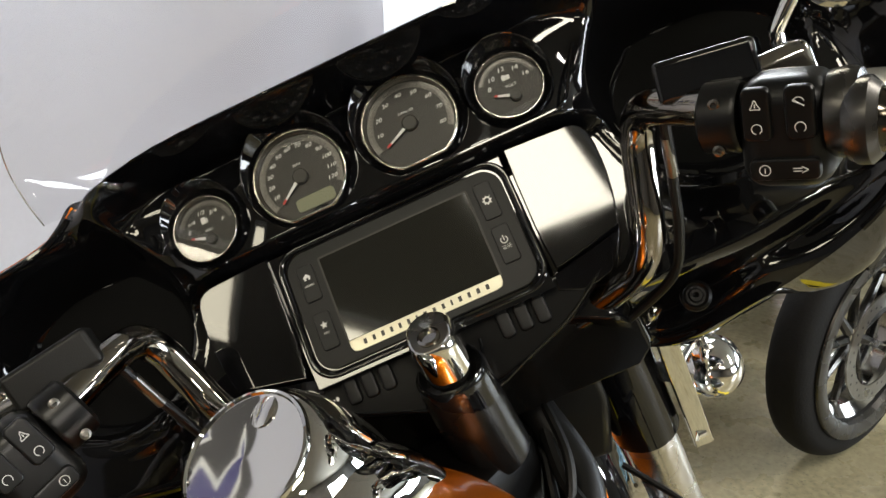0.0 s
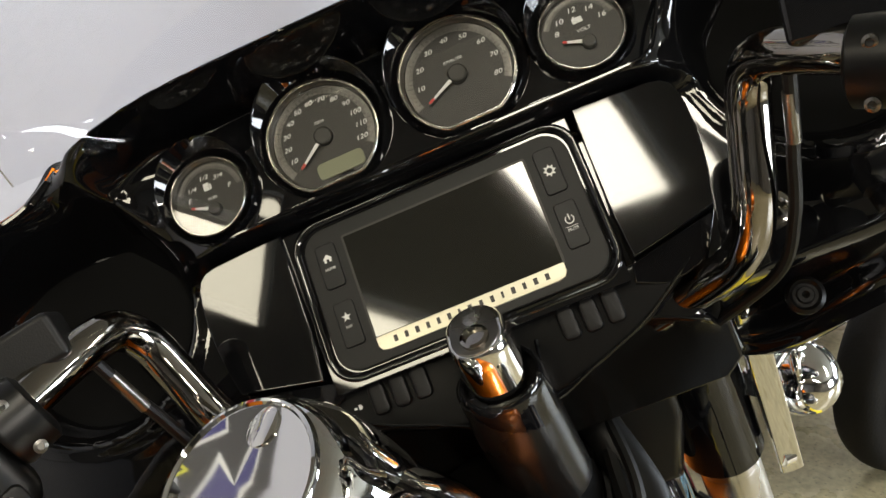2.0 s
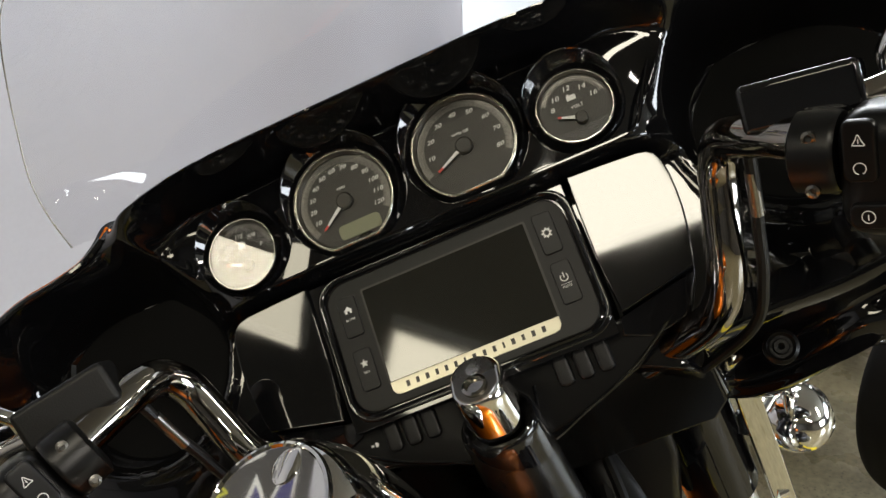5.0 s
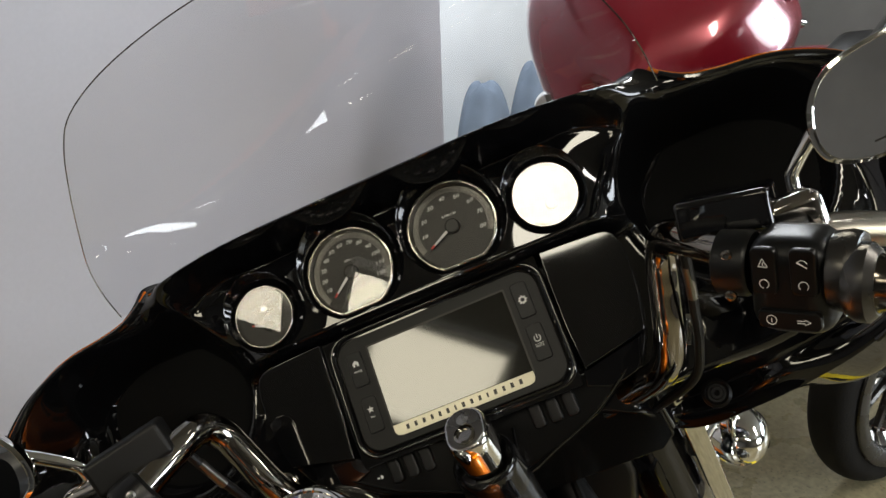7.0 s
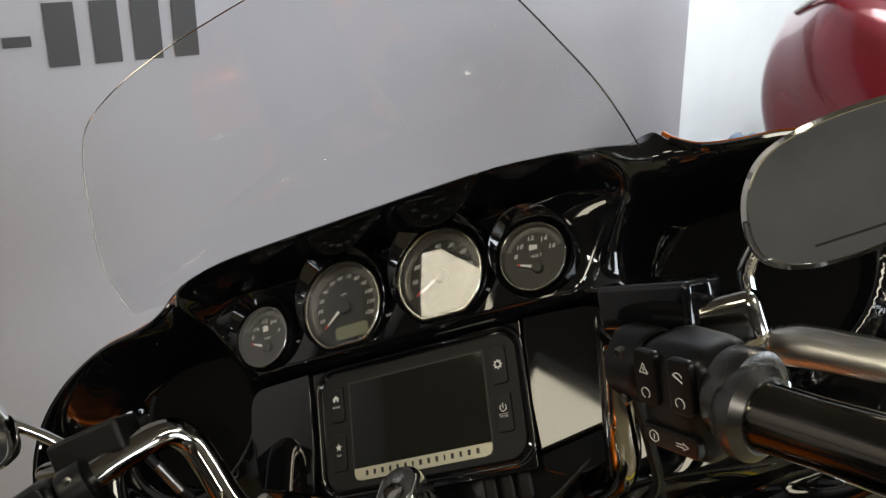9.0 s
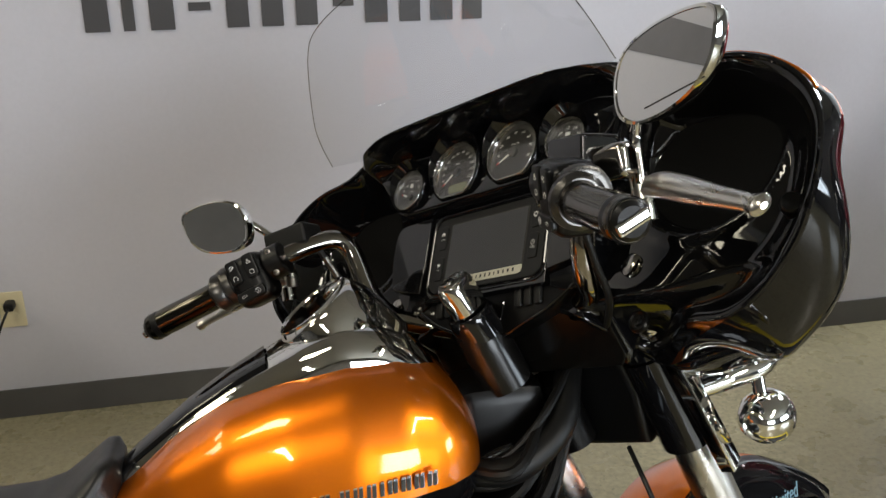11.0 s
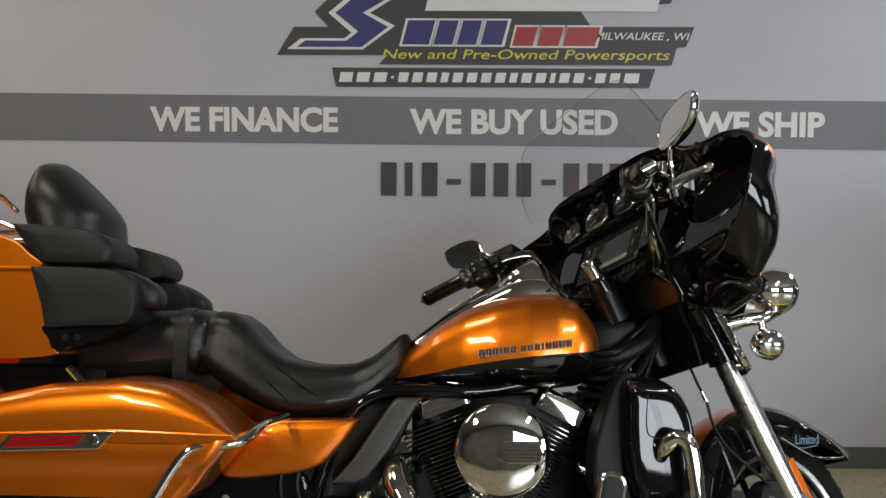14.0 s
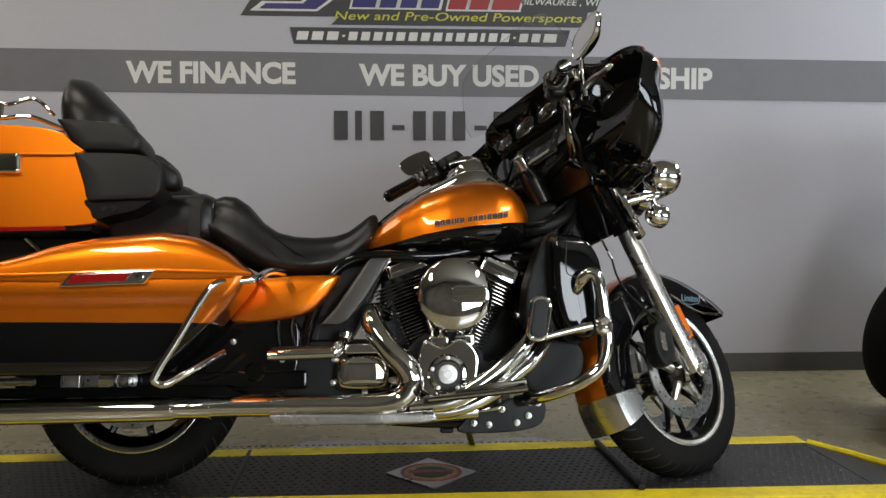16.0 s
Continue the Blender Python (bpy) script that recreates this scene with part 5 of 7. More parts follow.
def smooth(a, b, x):
    t = min(max((x - a) / (b - a), 0.0), 1.0)
    return t * t * (3 - 2 * t)


# outline of the fairing's rim in the dash frame, right half: r, u, n
RIM = [(0.0, 0.206, -0.022), (0.10, 0.204, -0.018), (0.18, 0.199, -0.008), (0.225, 0.195, 0.006), (0.262, 0.194, 0.024), (0.284, 0.194, 0.034), (0.295, 0.190, 0.039), (0.309, 0.1745, 0.042), (0.332, 0.159, 0.045), (0.362, 0.151, 0.047), (0.40, 0.1455, 0.048), (0.433, 0.135, 0.048), (0.468, 0.115, 0.048), (0.502, 0.080, 0.047), (0.520, 0.036, 0.044), (0.519, -0.01, 0.04), (0.506, -0.05, 0.03), (0.48, -0.085, 0.01), (0.44, -0.115, -0.012), (0.39, -0.138, -0.036), (0.33, -0.150, -0.06), (0.27, -0.155, -0.10), (0.22, -0.155, -0.15), (0.19, -0.148, -0.165), (0.14, -0.125, -0.15), (0.07, -0.11, -0.09), (0.0, -0.105, -0.07)]
half = spl(RIM, 128)
rim_pts = half + [Vector((-p.x, p.y, p.z)) for p in half[-2:0:-1]]


def dash_height(r, u):
    a = abs(r)
    half_w = 0.204 + 0.062 * smooth(0.062, 0.172, u)
    pod = smooth(half_w + 0.052, half_w - 0.006, a) * smooth(0.058, 0.070, u) * smooth(0.205, 0.165, u)
    side_dip = 1 - smooth(0.16, 0.25, a) * smooth(0.15, 0.07, u) * 0.6
    # visor over the gauges: a shelf out to the rider, then its top falls away to the shield
    top = 0.105 - 0.045 * smooth(0.19, 0.31, a) - 0.06 * smooth(0.30, 0.42, a)
    ridge_u = 0.173 + 0.004 * smooth(0.2, 0.3, a)
    rise = smooth(ridge_u - 0.006 - 0.05 * smooth(0.2, 0.3, a), ridge_u + 0.002, u)
    fall = 1 - 0.85 * smooth(ridge_u + 0.002, ridge_u + 0.030, u)
    d = math.hypot(a - 0.335, u - 0.072)
    sp = smooth(0.104, 0.094, d)
    base = -0.030 + 0.058 * pod * side_dip - 0.022 * sp + 0.004 * smooth(0.118, 0.110, d) * (1 - sp)
    lower = smooth(-0.004, -0.022, u + 0.098 - 0.11 * max(a - 0.29, 0)) * smooth(0.165, 0.185, a)
    base -= lower * (0.024 + 0.09 * smooth(0.32, 0.19, a))
    base += pod * (0.0008 * math.sin(58 * r + 21 * u) * math.sin(43 * u - 17 * r + 1) + 0.0004 * math.sin(120 * r - 60 * u))
    hood = rise * fall * smooth(0.44, 0.36, a)
    return base * (1 - hood) + top * hood


rings = []
K = 130
for k in range(K + 1):
    f = k / K
    ring = []
    for p in rim_pts:
        r, u = p.x * f, 0.03 + (p.y - 0.03) * f
        e = smooth(0.86, 1.0, f)
        n = dash_height(r, u) * (1 - e) + p.z * e
        ring.append(dpt(r, u, n))
    rings.append(ring)
bm = loft(rings[1:], False, True)
inside = [v for v in bm.verts if not v.is_boundary]
for _ in range(3):
    bmesh.ops.smooth_vert(bm, verts=inside, factor=0.5, use_axis_x=True, use_axis_y=True, use_axis_z=True)
inner = part("inner_fairing", bm, GLOSS, bike, "gloss black inner fairing and dash", ST, 40)
# outer shell: from the rim forward to the headlamp
FRONT = Vector((0.80, 0.0, 1.03))
rings = []
for k in range(29):
    f = k / 28
    ring = []
    for p in rim_pts:
        q = dpt(p.x, p.y, p.z)
        g = math.sin(f * math.pi / 2)
        c = 1 - (1 - math.cos(f * math.pi / 2)) * 0.94
        low = smooth(-0.02, -0.16, p.y)
        xf = q.x + (FRONT.x - q.x - 0.43 * abs(q.y)) * g * (1 - 0.30 * low) + 0.0
        groove = math.exp(-((p.y + 0.005) / 0.025) ** 2) * math.sin(min(f * 1.6, 1) * math.pi)
        high = smooth(0.06, 0.13, p.y)
        out = 1 + 0.03 * (1 - high) * math.sin(min(f * 2.2, 1) * math.pi) - 0.025 * groove
        c -= 0.30 * high * f * (1 - f)
        ring.append(Vector((xf + 0.02 * g, q.y * (c * 0.98 + 0.02) * out, FRONT.z + (q.z - FRONT.z) * (c * 0.98 + 0.02) - 0.085 * math.sin(min(f * 1.7, 1) * math.pi) * smooth(0.03, -0.08, p.y) * (0.25 + 0.75 * smooth(0.27, 0.42, abs(p.x))))))
    rings.append(ring)
shell = loft(rings, False, True)
for f in shell.faces:
    c = f.calc_center_median()
    q = c - Vector((0.371, 0.006, 1.09))
    depth, rise_ = 0.902 * q.x - 0.431 * q.z, 0.431 * q.x + 0.902 * q.z
    if rise_ > 0.05 and c.z > 1.07 and depth > 0.008 - 0.044 * smooth(0.2, 0.34, abs(c.y - 0.006)) + 0.8 * max(0.10 - rise_, 0):
        f.material_index = 1
outer = part("outer_fairing", shell, [GLOSS, ORANGE], bike, "gloss black fairing shell with an amber front", ST, 60)
both("amber_edge", lambda: tube([dpt(p.x + 0.0045 * smooth(0.12, 0.07, p.y), p.y + 0.0045, p.z - 0.002) for p in half if 0.300 < p.x < 0.512 and p.y > 0.055], 0.0021, 90, 8), ORANGE, outer, "thin amber edge")
both("rim_bead", lambda: tube([dpt(p.x, p.y, p.z + 0.001) for p in rim_pts[34:94]], 0.0035, 120, 8), GLOSS, outer)
part("headlamp", lathe([(0.09, 0), (0.095, 0.03), (0.085, 0.045), (0.0, 0.06)], 40, basis((0.76, 0, 1.0), (0, 1, 0), (0, 0, 1), (1, 0, 0))), CHROME, outer)
both("speaker_grille", lambda: lathe([(0.094, -0.006), (0.093, 0.0), (0.06, 0.002), (0.0, 0.003)], 56, DM @ Matrix.Translation((0.335, 0.072, -0.048))), GRILLE, inner, "black speaker grille")
both("speaker_rim", lambda: lathe([(0.100, -0.004), (0.100, 0.004), (0.096, 0.006), (0.093, 0.002)], 64, DM @ Matrix.Translation((0.335, 0.072, -0.050)), None, True), GLOSS, inner)
# line of the gauge pod
both("pod_edge", lambda: tube([dpt(0.0, 0.0705, 0.0285), dpt(0.10, 0.0705, 0.0285), dpt(0.178, 0.0705, 0.0275), dpt(0.196, 0.074, 0.0265), dpt(0.206, 0.086, 0.025), dpt(0.219, 0.110, 0.023), dpt(0.240, 0.145, 0.020)], 0.0019, 70, 8), GLOSS, inner)

# windshield: leans back as it rises, curved across
rings = []
shield_w = [(p.x, p.y) for p in spl([(f, w, 0) for f, w in [(0, 0.290), (0.12, 0.2865), (0.25, 0.279), (0.4, 0.264), (0.55, 0.2475), (0.68, 0.231), (0.78, 0.212), (0.86, 0.180), (0.92, 0.140), (0.965, 0.092), (0.99, 0.045), (1.0, 0.015)]], 240)]
for i in range(49):
    f = 1 - (1 - i / 48) ** 1.5
    w = lerp_table(shield_w, f)[0]
    xc = 0.451 - 0.164 * f + 0.025 * f * f
    rings.append([(xc - 1.38 * (w * s) ** 2, w * s, 1.269 + 0.246 * f) for s in (-1 + 2 * k / 32 for k in range(33))])
ws = loft([r for r in rings], False, False)
shield = part("windshield", ws, SHIELD, bike, "clear acrylic windshield", ST, 80)
shield.visible_shadow = False
edge = [r[0] for r in rings] + rings[-1] + [r[-1] for r in rings[::-1]]
part("shield_edge", tube(edge, 0.0007, 320, 6, True), DCHROME, shield)

# gauges
def clipped(R, flat, n=64):
    out = []
    for i in range(n):
        a = 2 * math.pi * i / n
        out.append((R * math.cos(a), max(R * math.sin(a), -flat)))
    return out


def gauge(name, cx, cu, R, flat, label, marks, hub, needle, rad, size, unit, unit_at, lean=0.0, yaw=0.0):
    m = DM @ Matrix.Translation((cx, cu, 0.026)) @ Matrix.Rotation(radians(lean), 4, "X") @ Matrix.Rotation(radians(yaw), 4, "Y")
    o = clipped(R, flat)
    ring = lambda k, h: [(x * k, y * k, h) for x, y in o]
    g = part(name, loft([ring(1.06, -0.012), ring(1.06, 0.008), ring(1.052, 0.0106), ring(1.040, 0.0112), ring(1.030, 0.0094), ring(1.022, 0.0080), ring(1.012, 0.0084), ring(1.002, 0.0104), ring(0.992, 0.0104), ring(0.984, 0.0078), ring(0.965, 0.0062), ring(0.94, 0.003)], False), RINGMETAL, bike, label, ST @ m, 50)
    big = flat < R

    def brow(k, dy, h, gain):
        out = []
        for i in range(72):
            a = 2 * math.pi * i / 72
            y = R * k * math.sin(a)
            out.append((R * k * math.cos(a), (max(y, -flat * (k - 0.02)) if big else y) + dy * R, h + gain * ((1 + math.sin(a)) / 2) ** 1.4))
        return out

    w = 0.0 if big else 0.07
    part("hood", loft([brow(1.29 + w, 0.17, -0.022, 0.004), brow(1.265 + w, 0.165, 0.003, 0.013), brow(1.24 + w, 0.155, 0.0065, 0.0185), brow(1.215 + w, 0.145, 0.0078, 0.0195), brow(1.19 + w, 0.135, 0.0072, 0.0185), brow(1.12 + w / 2, 0.06, 0.0050, 0.008), brow(1.055, 0.0, 0.0030, 0.002)], False), GLOSS, g, "gloss black gauge hood", None, 40)
    part("dial", slab([(x * 0.945, y * 0.945) for x, y in o], 0.0, 0.004, 0), DIAL, g, "charcoal dial")
    arc = bmesh.new()
    lo, hi = needle - 4, marks[-1][0] - 6
    pts = [radians(lo + (hi - lo) * i / 40) for i in range(41)]
    ro, ri = (R * 0.94, R * 0.80) if flat < R else (R * 0.90, R * 0.76)
    va = [[arc.verts.new((r * math.cos(a), max(r * math.sin(a), -flat * 0.94), 0.0046)) for a in pts] for r in (ri, ro)]
    for i in range(40):
        try:
            arc.faces.new((va[0][i + 1], va[0][i], va[1][i], va[1][i + 1]))
        except ValueError:
            pass
    part("dial_ring", arc, DIALRING, g, "silver ring with ticks")
    tick = bmesh.new()
    for i in range(41):
        a = pts[i]
        l = 0.75 if i % 5 == 0 else 0.4
        q = [(ri, -0.0003), (ri + (ro - ri) * l, -0.0003), (ri + (ro - ri) * l, 0.0003), (ri, 0.0003)]
        if ro * math.sin(a) > -flat * 0.94:
            tick.faces.new([tick.verts.new((x * math.cos(a) - y * math.sin(a), x * math.sin(a) + y * math.cos(a), 0.005)) for x, y in q])
    part("ticks", tick, INK, g)
    let = bmesh.new()
    for a, t in marks:
        merge(let, text_mesh(t, size, Matrix.Translation((hub[0] * 0 + rad * math.cos(radians(a)), rad * math.sin(radians(a)), 0.0048)), 0, 0.22, 1.25))
    merge(let, text_mesh(unit, size * 0.66, Matrix.Translation((unit_at[0], unit_at[1], 0.0048)), 0, 0.1, 1.1))
    part("numerals", let, PRINT, g)
    part("hub", lathe([(R * 0.17, 0.004), (R * 0.17, 0.008), (R * 0.14, 0.009), (0, 0.009)], 28, Matrix.Translation((hub[0], hub[1], 0))), DIAL, g)
    a = radians(needle)
    ln = (R * 0.70) if flat < R else R * 0.62
    nd = slab([(0.15 * ln, -0.0016), (ln, -0.0006), (ln, 0.0006), (0.15 * ln, 0.0016)], 0.0072, 0.0080, 0, Matrix.Translation((hub[0], hub[1], 0)) @ Matrix.Rotation(a, 4, "Z"))
    part("needle", nd, PRINT, g)
    part("needle_tip", slab([(0.84 * ln, -0.0010), (ln, -0.0008), (ln, 0.0008), (0.84 * ln, 0.0010)], 0.0074, 0.0083, 0, Matrix.Translation((hub[0], hub[1], 0)) @ Matrix.Rotation(a, 4, "Z")), REDMARK, g)
    ln_ = part("lens", slab([(x * 0.965, y * 0.965) for x, y in o], 0.0094, 0.0098, 0), LENS, g, "clear gauge lens")
    ln_.visible_shadow = False
    return g


spd = gauge("speedometer", -0.060, 0.117, 0.0455, 0.0405, "round speedometer with a chrome bezel", [(218 - 20.2 * i, str(10 * i)) for i in range(13)][1:], (0, 0), 218, 0.0318, 0.0056, "MPH", (0.0, 0.013), 1.9)
gauge("tachometer", 0.058, 0.119, 0.0460, 0.0410, "round tachometer with a chrome bezel", [(207 - 28.6 * i, str(10 * i)) for i in range(9)][1:], (0, 0), 207, 0.0318, 0.0057, "RPMx100", (0.0, 0.013))
fuel = gauge("fuel_gauge", -0.166, 0.108, 0.0325, 0.05, "small round fuel gauge with a chrome bezel", [(168, "E"), (140, "1/4"), (95, "1/2"), (55, "3/4"), (12, "F")], (0.002, -0.011), 160, 0.0185, 0.0056, "FUEL", (0.002, -0.001))
volt = gauge("volt_gauge", 0.158, 0.110, 0.0325, 0.05, "small round voltmeter with a chrome bezel", [(165, "8"), (135, "10"), (95, "12"), (55, "14"), (20, "16")], (0.002, -0.011), 160, 0.0195, 0.0062, "VOLT", (0.002, 0.001), yaw=1.9)
part("lcd_window", slab(rounded(0.040, 0.0135, 0.004, 3, 0.006, -0.0275), 0.004, 0.0052, 0), LCD, spd, "green-grey odometer window")
part("pump_icon", merge(box(-0.0035, 0.0015, 0.007, 0.0135, 0.0044, 0.0049), box(0.002, 0.0032, 0.007, 0.012, 0.0044, 0.0049)), PRINT, fuel)
part("battery_icon", merge(box(-0.004, 0.004, 0.008, 0.0125, 0.0044, 0.0049), box(-0.003, -0.001, 0.0125, 0.0137, 0.0044, 0.0049)), PRINT, volt)

# infotainment unit
def tilted(bm, slope=0.02):
    for v in bm.verts:
        v.co.z += slope * v.co.y
    return bm


info = part("infotainment_unit", tilted(slab([(-0.1315, 0.0605), (-0.1300, 0.0620), (0.1205, 0.0645), (0.1220, 0.0630), (0.1205, -0.0765), (0.1190, -0.0780), (-0.1225, -0.0780), (-0.1240, -0.0765)], -0.034, 0.0026, 0.0012)), GLOSS, bike, "infotainment unit in a gloss black frame", ST @ DM, 30)
part("frame_lip", loft([[(x, y - 0.0052, n - 0.0008 + 0.02 * y) for x, y in rounded(w, h, rad, 8)] for w, h, rad, n in ((0.247, 0.1375, 0.025, 0.0030), (0.2455, 0.136, 0.0245, 0.0044), (0.2425, 0.133, 0.0235, 0.0050), (0.2385, 0.130, 0.022, 0.0046), (0.236, 0.1285, 0.0215, 0.0036), (0.2345, 0.127, 0.021, 0.0040), (0.232, 0.125, 0.0205, 0.0046), (0.2295, 0.1225, 0.0203, 0.0020))], False), GLOSS, info, "raised gloss lip round the bezel", None, 50)
part("bezel", slab(rounded(0.2285, 0.1215, 0.020, 6, 0, -0.0055), 0.001, 0.0046, 0.0015), BEZEL, info, "dark grey bezel")
part("screen_recess", slab(rounded(0.160, 0.091, 0.002, 2, 0, -0.0025), 0.0036, 0.0050, 0.0), INK, info)
part("screen", slab(rounded(0.156, 0.087, 0.001, 2, 0, -0.0025), 0.0042, 0.0054, 0), SCREEN, info, "dark glossy screen")
part("brand_strip", slab([(-0.0785, -0.0465), (0.0785, -0.0465), (0.0785, -0.0535), (0.076, -0.0575), (0.071, -0.0590), (-0.071, -0.0590), (-0.076, -0.0575), (-0.0785, -0.0535)], 0.004, 0.0060, 0.0005), CREAM, info, "cream strip under the screen")
bb = bars([0.0032, 0.0030, 0.0032, 0.0028, 0.0028, 0.0030, 0.0020, 0.0034, 0.0030, 0.0030, 0.0019, 0.0034, 0.0028, 0.0034, 0.0034], 0.0061, 0.0052, 0.0, 0.0002)
xs = [v.co.x for v in bb.verts]
bb.transform(Matrix.Translation((-max(xs) / 2, -0.0525, 0.0061)))
tagged(part("strip_lettering", bb, INK, info), kind="stuff")
for bx, bu, icon in ((-0.0955, 0.0225, "home"), (-0.0955, -0.0275, "star"), (0.0950, 0.0245, "gear"), (0.0950, -0.0215, "power")):
    b = part("button", slab(rounded(0.0175, 0.038, 0.0035, 4, bx, bu), 0.003, 0.0066, 0.0012), MATTE, info, "black rubber button")
    ic = bmesh.new()
    z = 0.0067
    if icon == "home":
        merge(ic, slab([(bx - 0.004, bu + 0.004), (bx - 0.004, bu + 0.0075), (bx - 0.0055, bu + 0.0075), (bx, bu + 0.0125), (bx + 0.0055, bu + 0.0075), (bx + 0.004, bu + 0.0075), (bx + 0.004, bu + 0.004), (bx + 0.0015, bu + 0.004), (bx + 0.0015, bu + 0.007), (bx - 0.0015, bu + 0.007), (bx - 0.0015, bu + 0.004)], z, z + 0.0002, 0))
    elif icon == "star":
        merge(ic, slab([(bx + rr * math.sin(a), bu + 0.007 + rr * math.cos(a)) for a, rr in ((math.pi * i / 5, 0.0052 if i % 2 == 0 else 0.0022) for i in range(10))], z, z + 0.0002, 0))
    elif icon == "gear":
        merge(ic, slab([(bx + rr * math.sin(a), bu + rr * math.cos(a)) for a, rr in ((math.pi * i / 8, 0.0068 if i % 2 == 0 else 0.0042) for i in range(16))], z, z + 0.0002, 0))
        hole = slab([(bx + 0.0026 * math.sin(math.pi * i / 6), bu + 0.0026 * math.cos(math.pi * i / 6)) for i in range(12)], z + 0.0002, z + 0.0004, 0)
        for v in hole.verts:
            v.co.x, v.co.y = bx + (v.co.x - bx) * 0.85, bu + (v.co.y - bu) * 0.85
        part("icon_hole", hole, MATTE, info)
    else:
        for i in range(14):
            a0, a1 = radians(50 - 280 * i / 14), radians(50 - 280 * (i + 1) / 14)
            merge(ic, slab([(bx + rr * math.cos(a), bu + 0.005 + rr * math.sin(a)) for rr, a in ((0.0048, a0), (0.0048, a1), (0.0037, a1), (0.0037, a0))], z, z + 0.0002, 0))
        merge(ic, slab([(bx - 0.0006, bu + 0.0045), (bx + 0.0006, bu + 0.0045), (bx + 0.0006, bu + 0.0108), (bx - 0.0006, bu + 0.0108)], z, z + 0.0002, 0))
        merge(ic, slab([(bx - 0.0065, bu - 0.0025), (bx + 0.0065, bu - 0.0025), (bx + 0.0065, bu - 0.0021), (bx - 0.0065, bu - 0.0021)], z, z + 0.0002, 0))
    word = {"home": "HOME", "star": "FAV", "power": "MUTE"}.get(icon)
    if word:
        merge(ic, text_mesh(word, 0.0042, Matrix.Translation((bx, bu - (0.0055 if icon == "power" else 0.0035), z)), 0))
    for v in ic.verts:
        v.co.x, v.co.y = bx + (v.co.x - bx) * 0.78, bu + (v.co.y - bu) * 0.78
    part("icon", ic, PRINT, info)

# doors beside the screen: flat gloss faces with a fine edge, the foot of each bent back
def door_face(s):
    o = [(0.1275, 0.0630), (0.160, 0.0618), (0.190, 0.0600), (0.1985, 0.0580), (0.2045, 0.0530), (0.2078, 0.0450), (0.2092, 0.0320), (0.2090, 0.0160), (0.2078, 0.0), (0.2045, -0.0200), (0.2005, -0.0370), (0.1968, -0.0490), (0.1285, -0.0640), (0.1258, -0.020), (0.1265, 0.030)]
    bm = slab(o, -0.045, 0.0045, 0.0016, None, 3)
    for v in bm.verts:
        if v.co.z > 0:
            v.co.z += 0.004 - (0.04 * (v.co.x - 0.165) if s > 0 else 0.0)
    if s < 0:
        bm.transform(Matrix.Diagonal((-1, 1, 1, 1)))
        bmesh.ops.reverse_faces(bm, faces=bm.faces)
    return bm


def door_foot(s):
    bm = slab([(0.1250, -0.0655), (0.1970, -0.0500), (0.1895, -0.0640), (0.1785, -0.0815), (0.1600, -0.0865), (0.1430, -0.0880), (0.1220, -0.0800)], -0.045, 0.0022, 0.0016, None, 3)
    for v in bm.verts:
        if v.co.z > -0.02:
            v.co.z += 0.42 * (v.co.y + 0.0655 - 0.215 * (v.co.x - 0.125)) - 0.004
    if s < 0:
        bm.transform(Matrix.Diagonal((-1, 1, 1, 1)))
        bmesh.ops.reverse_faces(bm, faces=bm.faces)
    return bm


for s in (1, -1):
    dr = part("storage_door", door_face(s), GLOSS, bike, "gloss black storage door", ST @ DM, 30)
    part("door_foot", door_foot(s), GLOSS, dr)
    latch = [(0.148, -0.0530, 0.0020), (0.160, -0.0505, 0.0022), (0.175, -0.0478, 0.0022), (0.1755, -0.0508, 0.0020), (0.168, -0.0540, 0.0018), (0.154, -0.0570, 0.0016), (0.148, -0.0560, 0.0016), (0.148, -0.0530, 0.0020)]
    part("door_latch", tube([(s * x, y + (0.0 if s > 0 else 0.008), z) for x, y, z in latch], 0.0008, 56, 8), CHROME, dr, "chrome finger latch")
    if s < 0:
        # thin chrome tube drawn in for a curved reflection on the left door
        part("door_reflection", tube([(-0.2085, 0.020, 0.0030), (-0.2030, 0.008, 0.0030), (-0.2005, -0.008, 0.0030), (-0.2000, -0.034, 0.0025)], 0.0009, 32, 6), CHROME, dr)

# switch panel, ignition switch and fork covers below the screen
PM = basis((0.352, 0.004, 1.0), (0, -1, 0), (0.30, 0, 0.954), (-0.954, 0, 0.30))
pan = part("switch_panel", slab([(-0.178, 0.026), (0.178, 0.026), (0.172, 0.014), (0.12, -0.018), (0.07, -0.036), (0.03, -0.045), (-0.03, -0.045), (-0.07, -0.036), (-0.12, -0.018), (-0.172, 0.014)], -0.02, 0.008, 0.004, PM), SATINBLACK, bike, "matte black switch panel", ST)
both("panel_edge", lambda: tube([PM @ Vector(p) for p in ((0.172, 0.020, 0.008), (0.12, -0.014, 0.009), (0.07, -0.034, 0.009), (0.028, -0.046, 0.008), (0.034, 0.0, 0.010))], 0.0016, 40, 6), GLOSS, pan)
for r in (-0.098, -0.080, -0.062, 0.062, 0.080, 0.098):
    part("rocker_switch", slab(rounded(0.0145, 0.026, 0.005, 4, r, 0.002), 0.006, 0.0135, 0.004, PM), MATTE, pan, "black rocker switch")
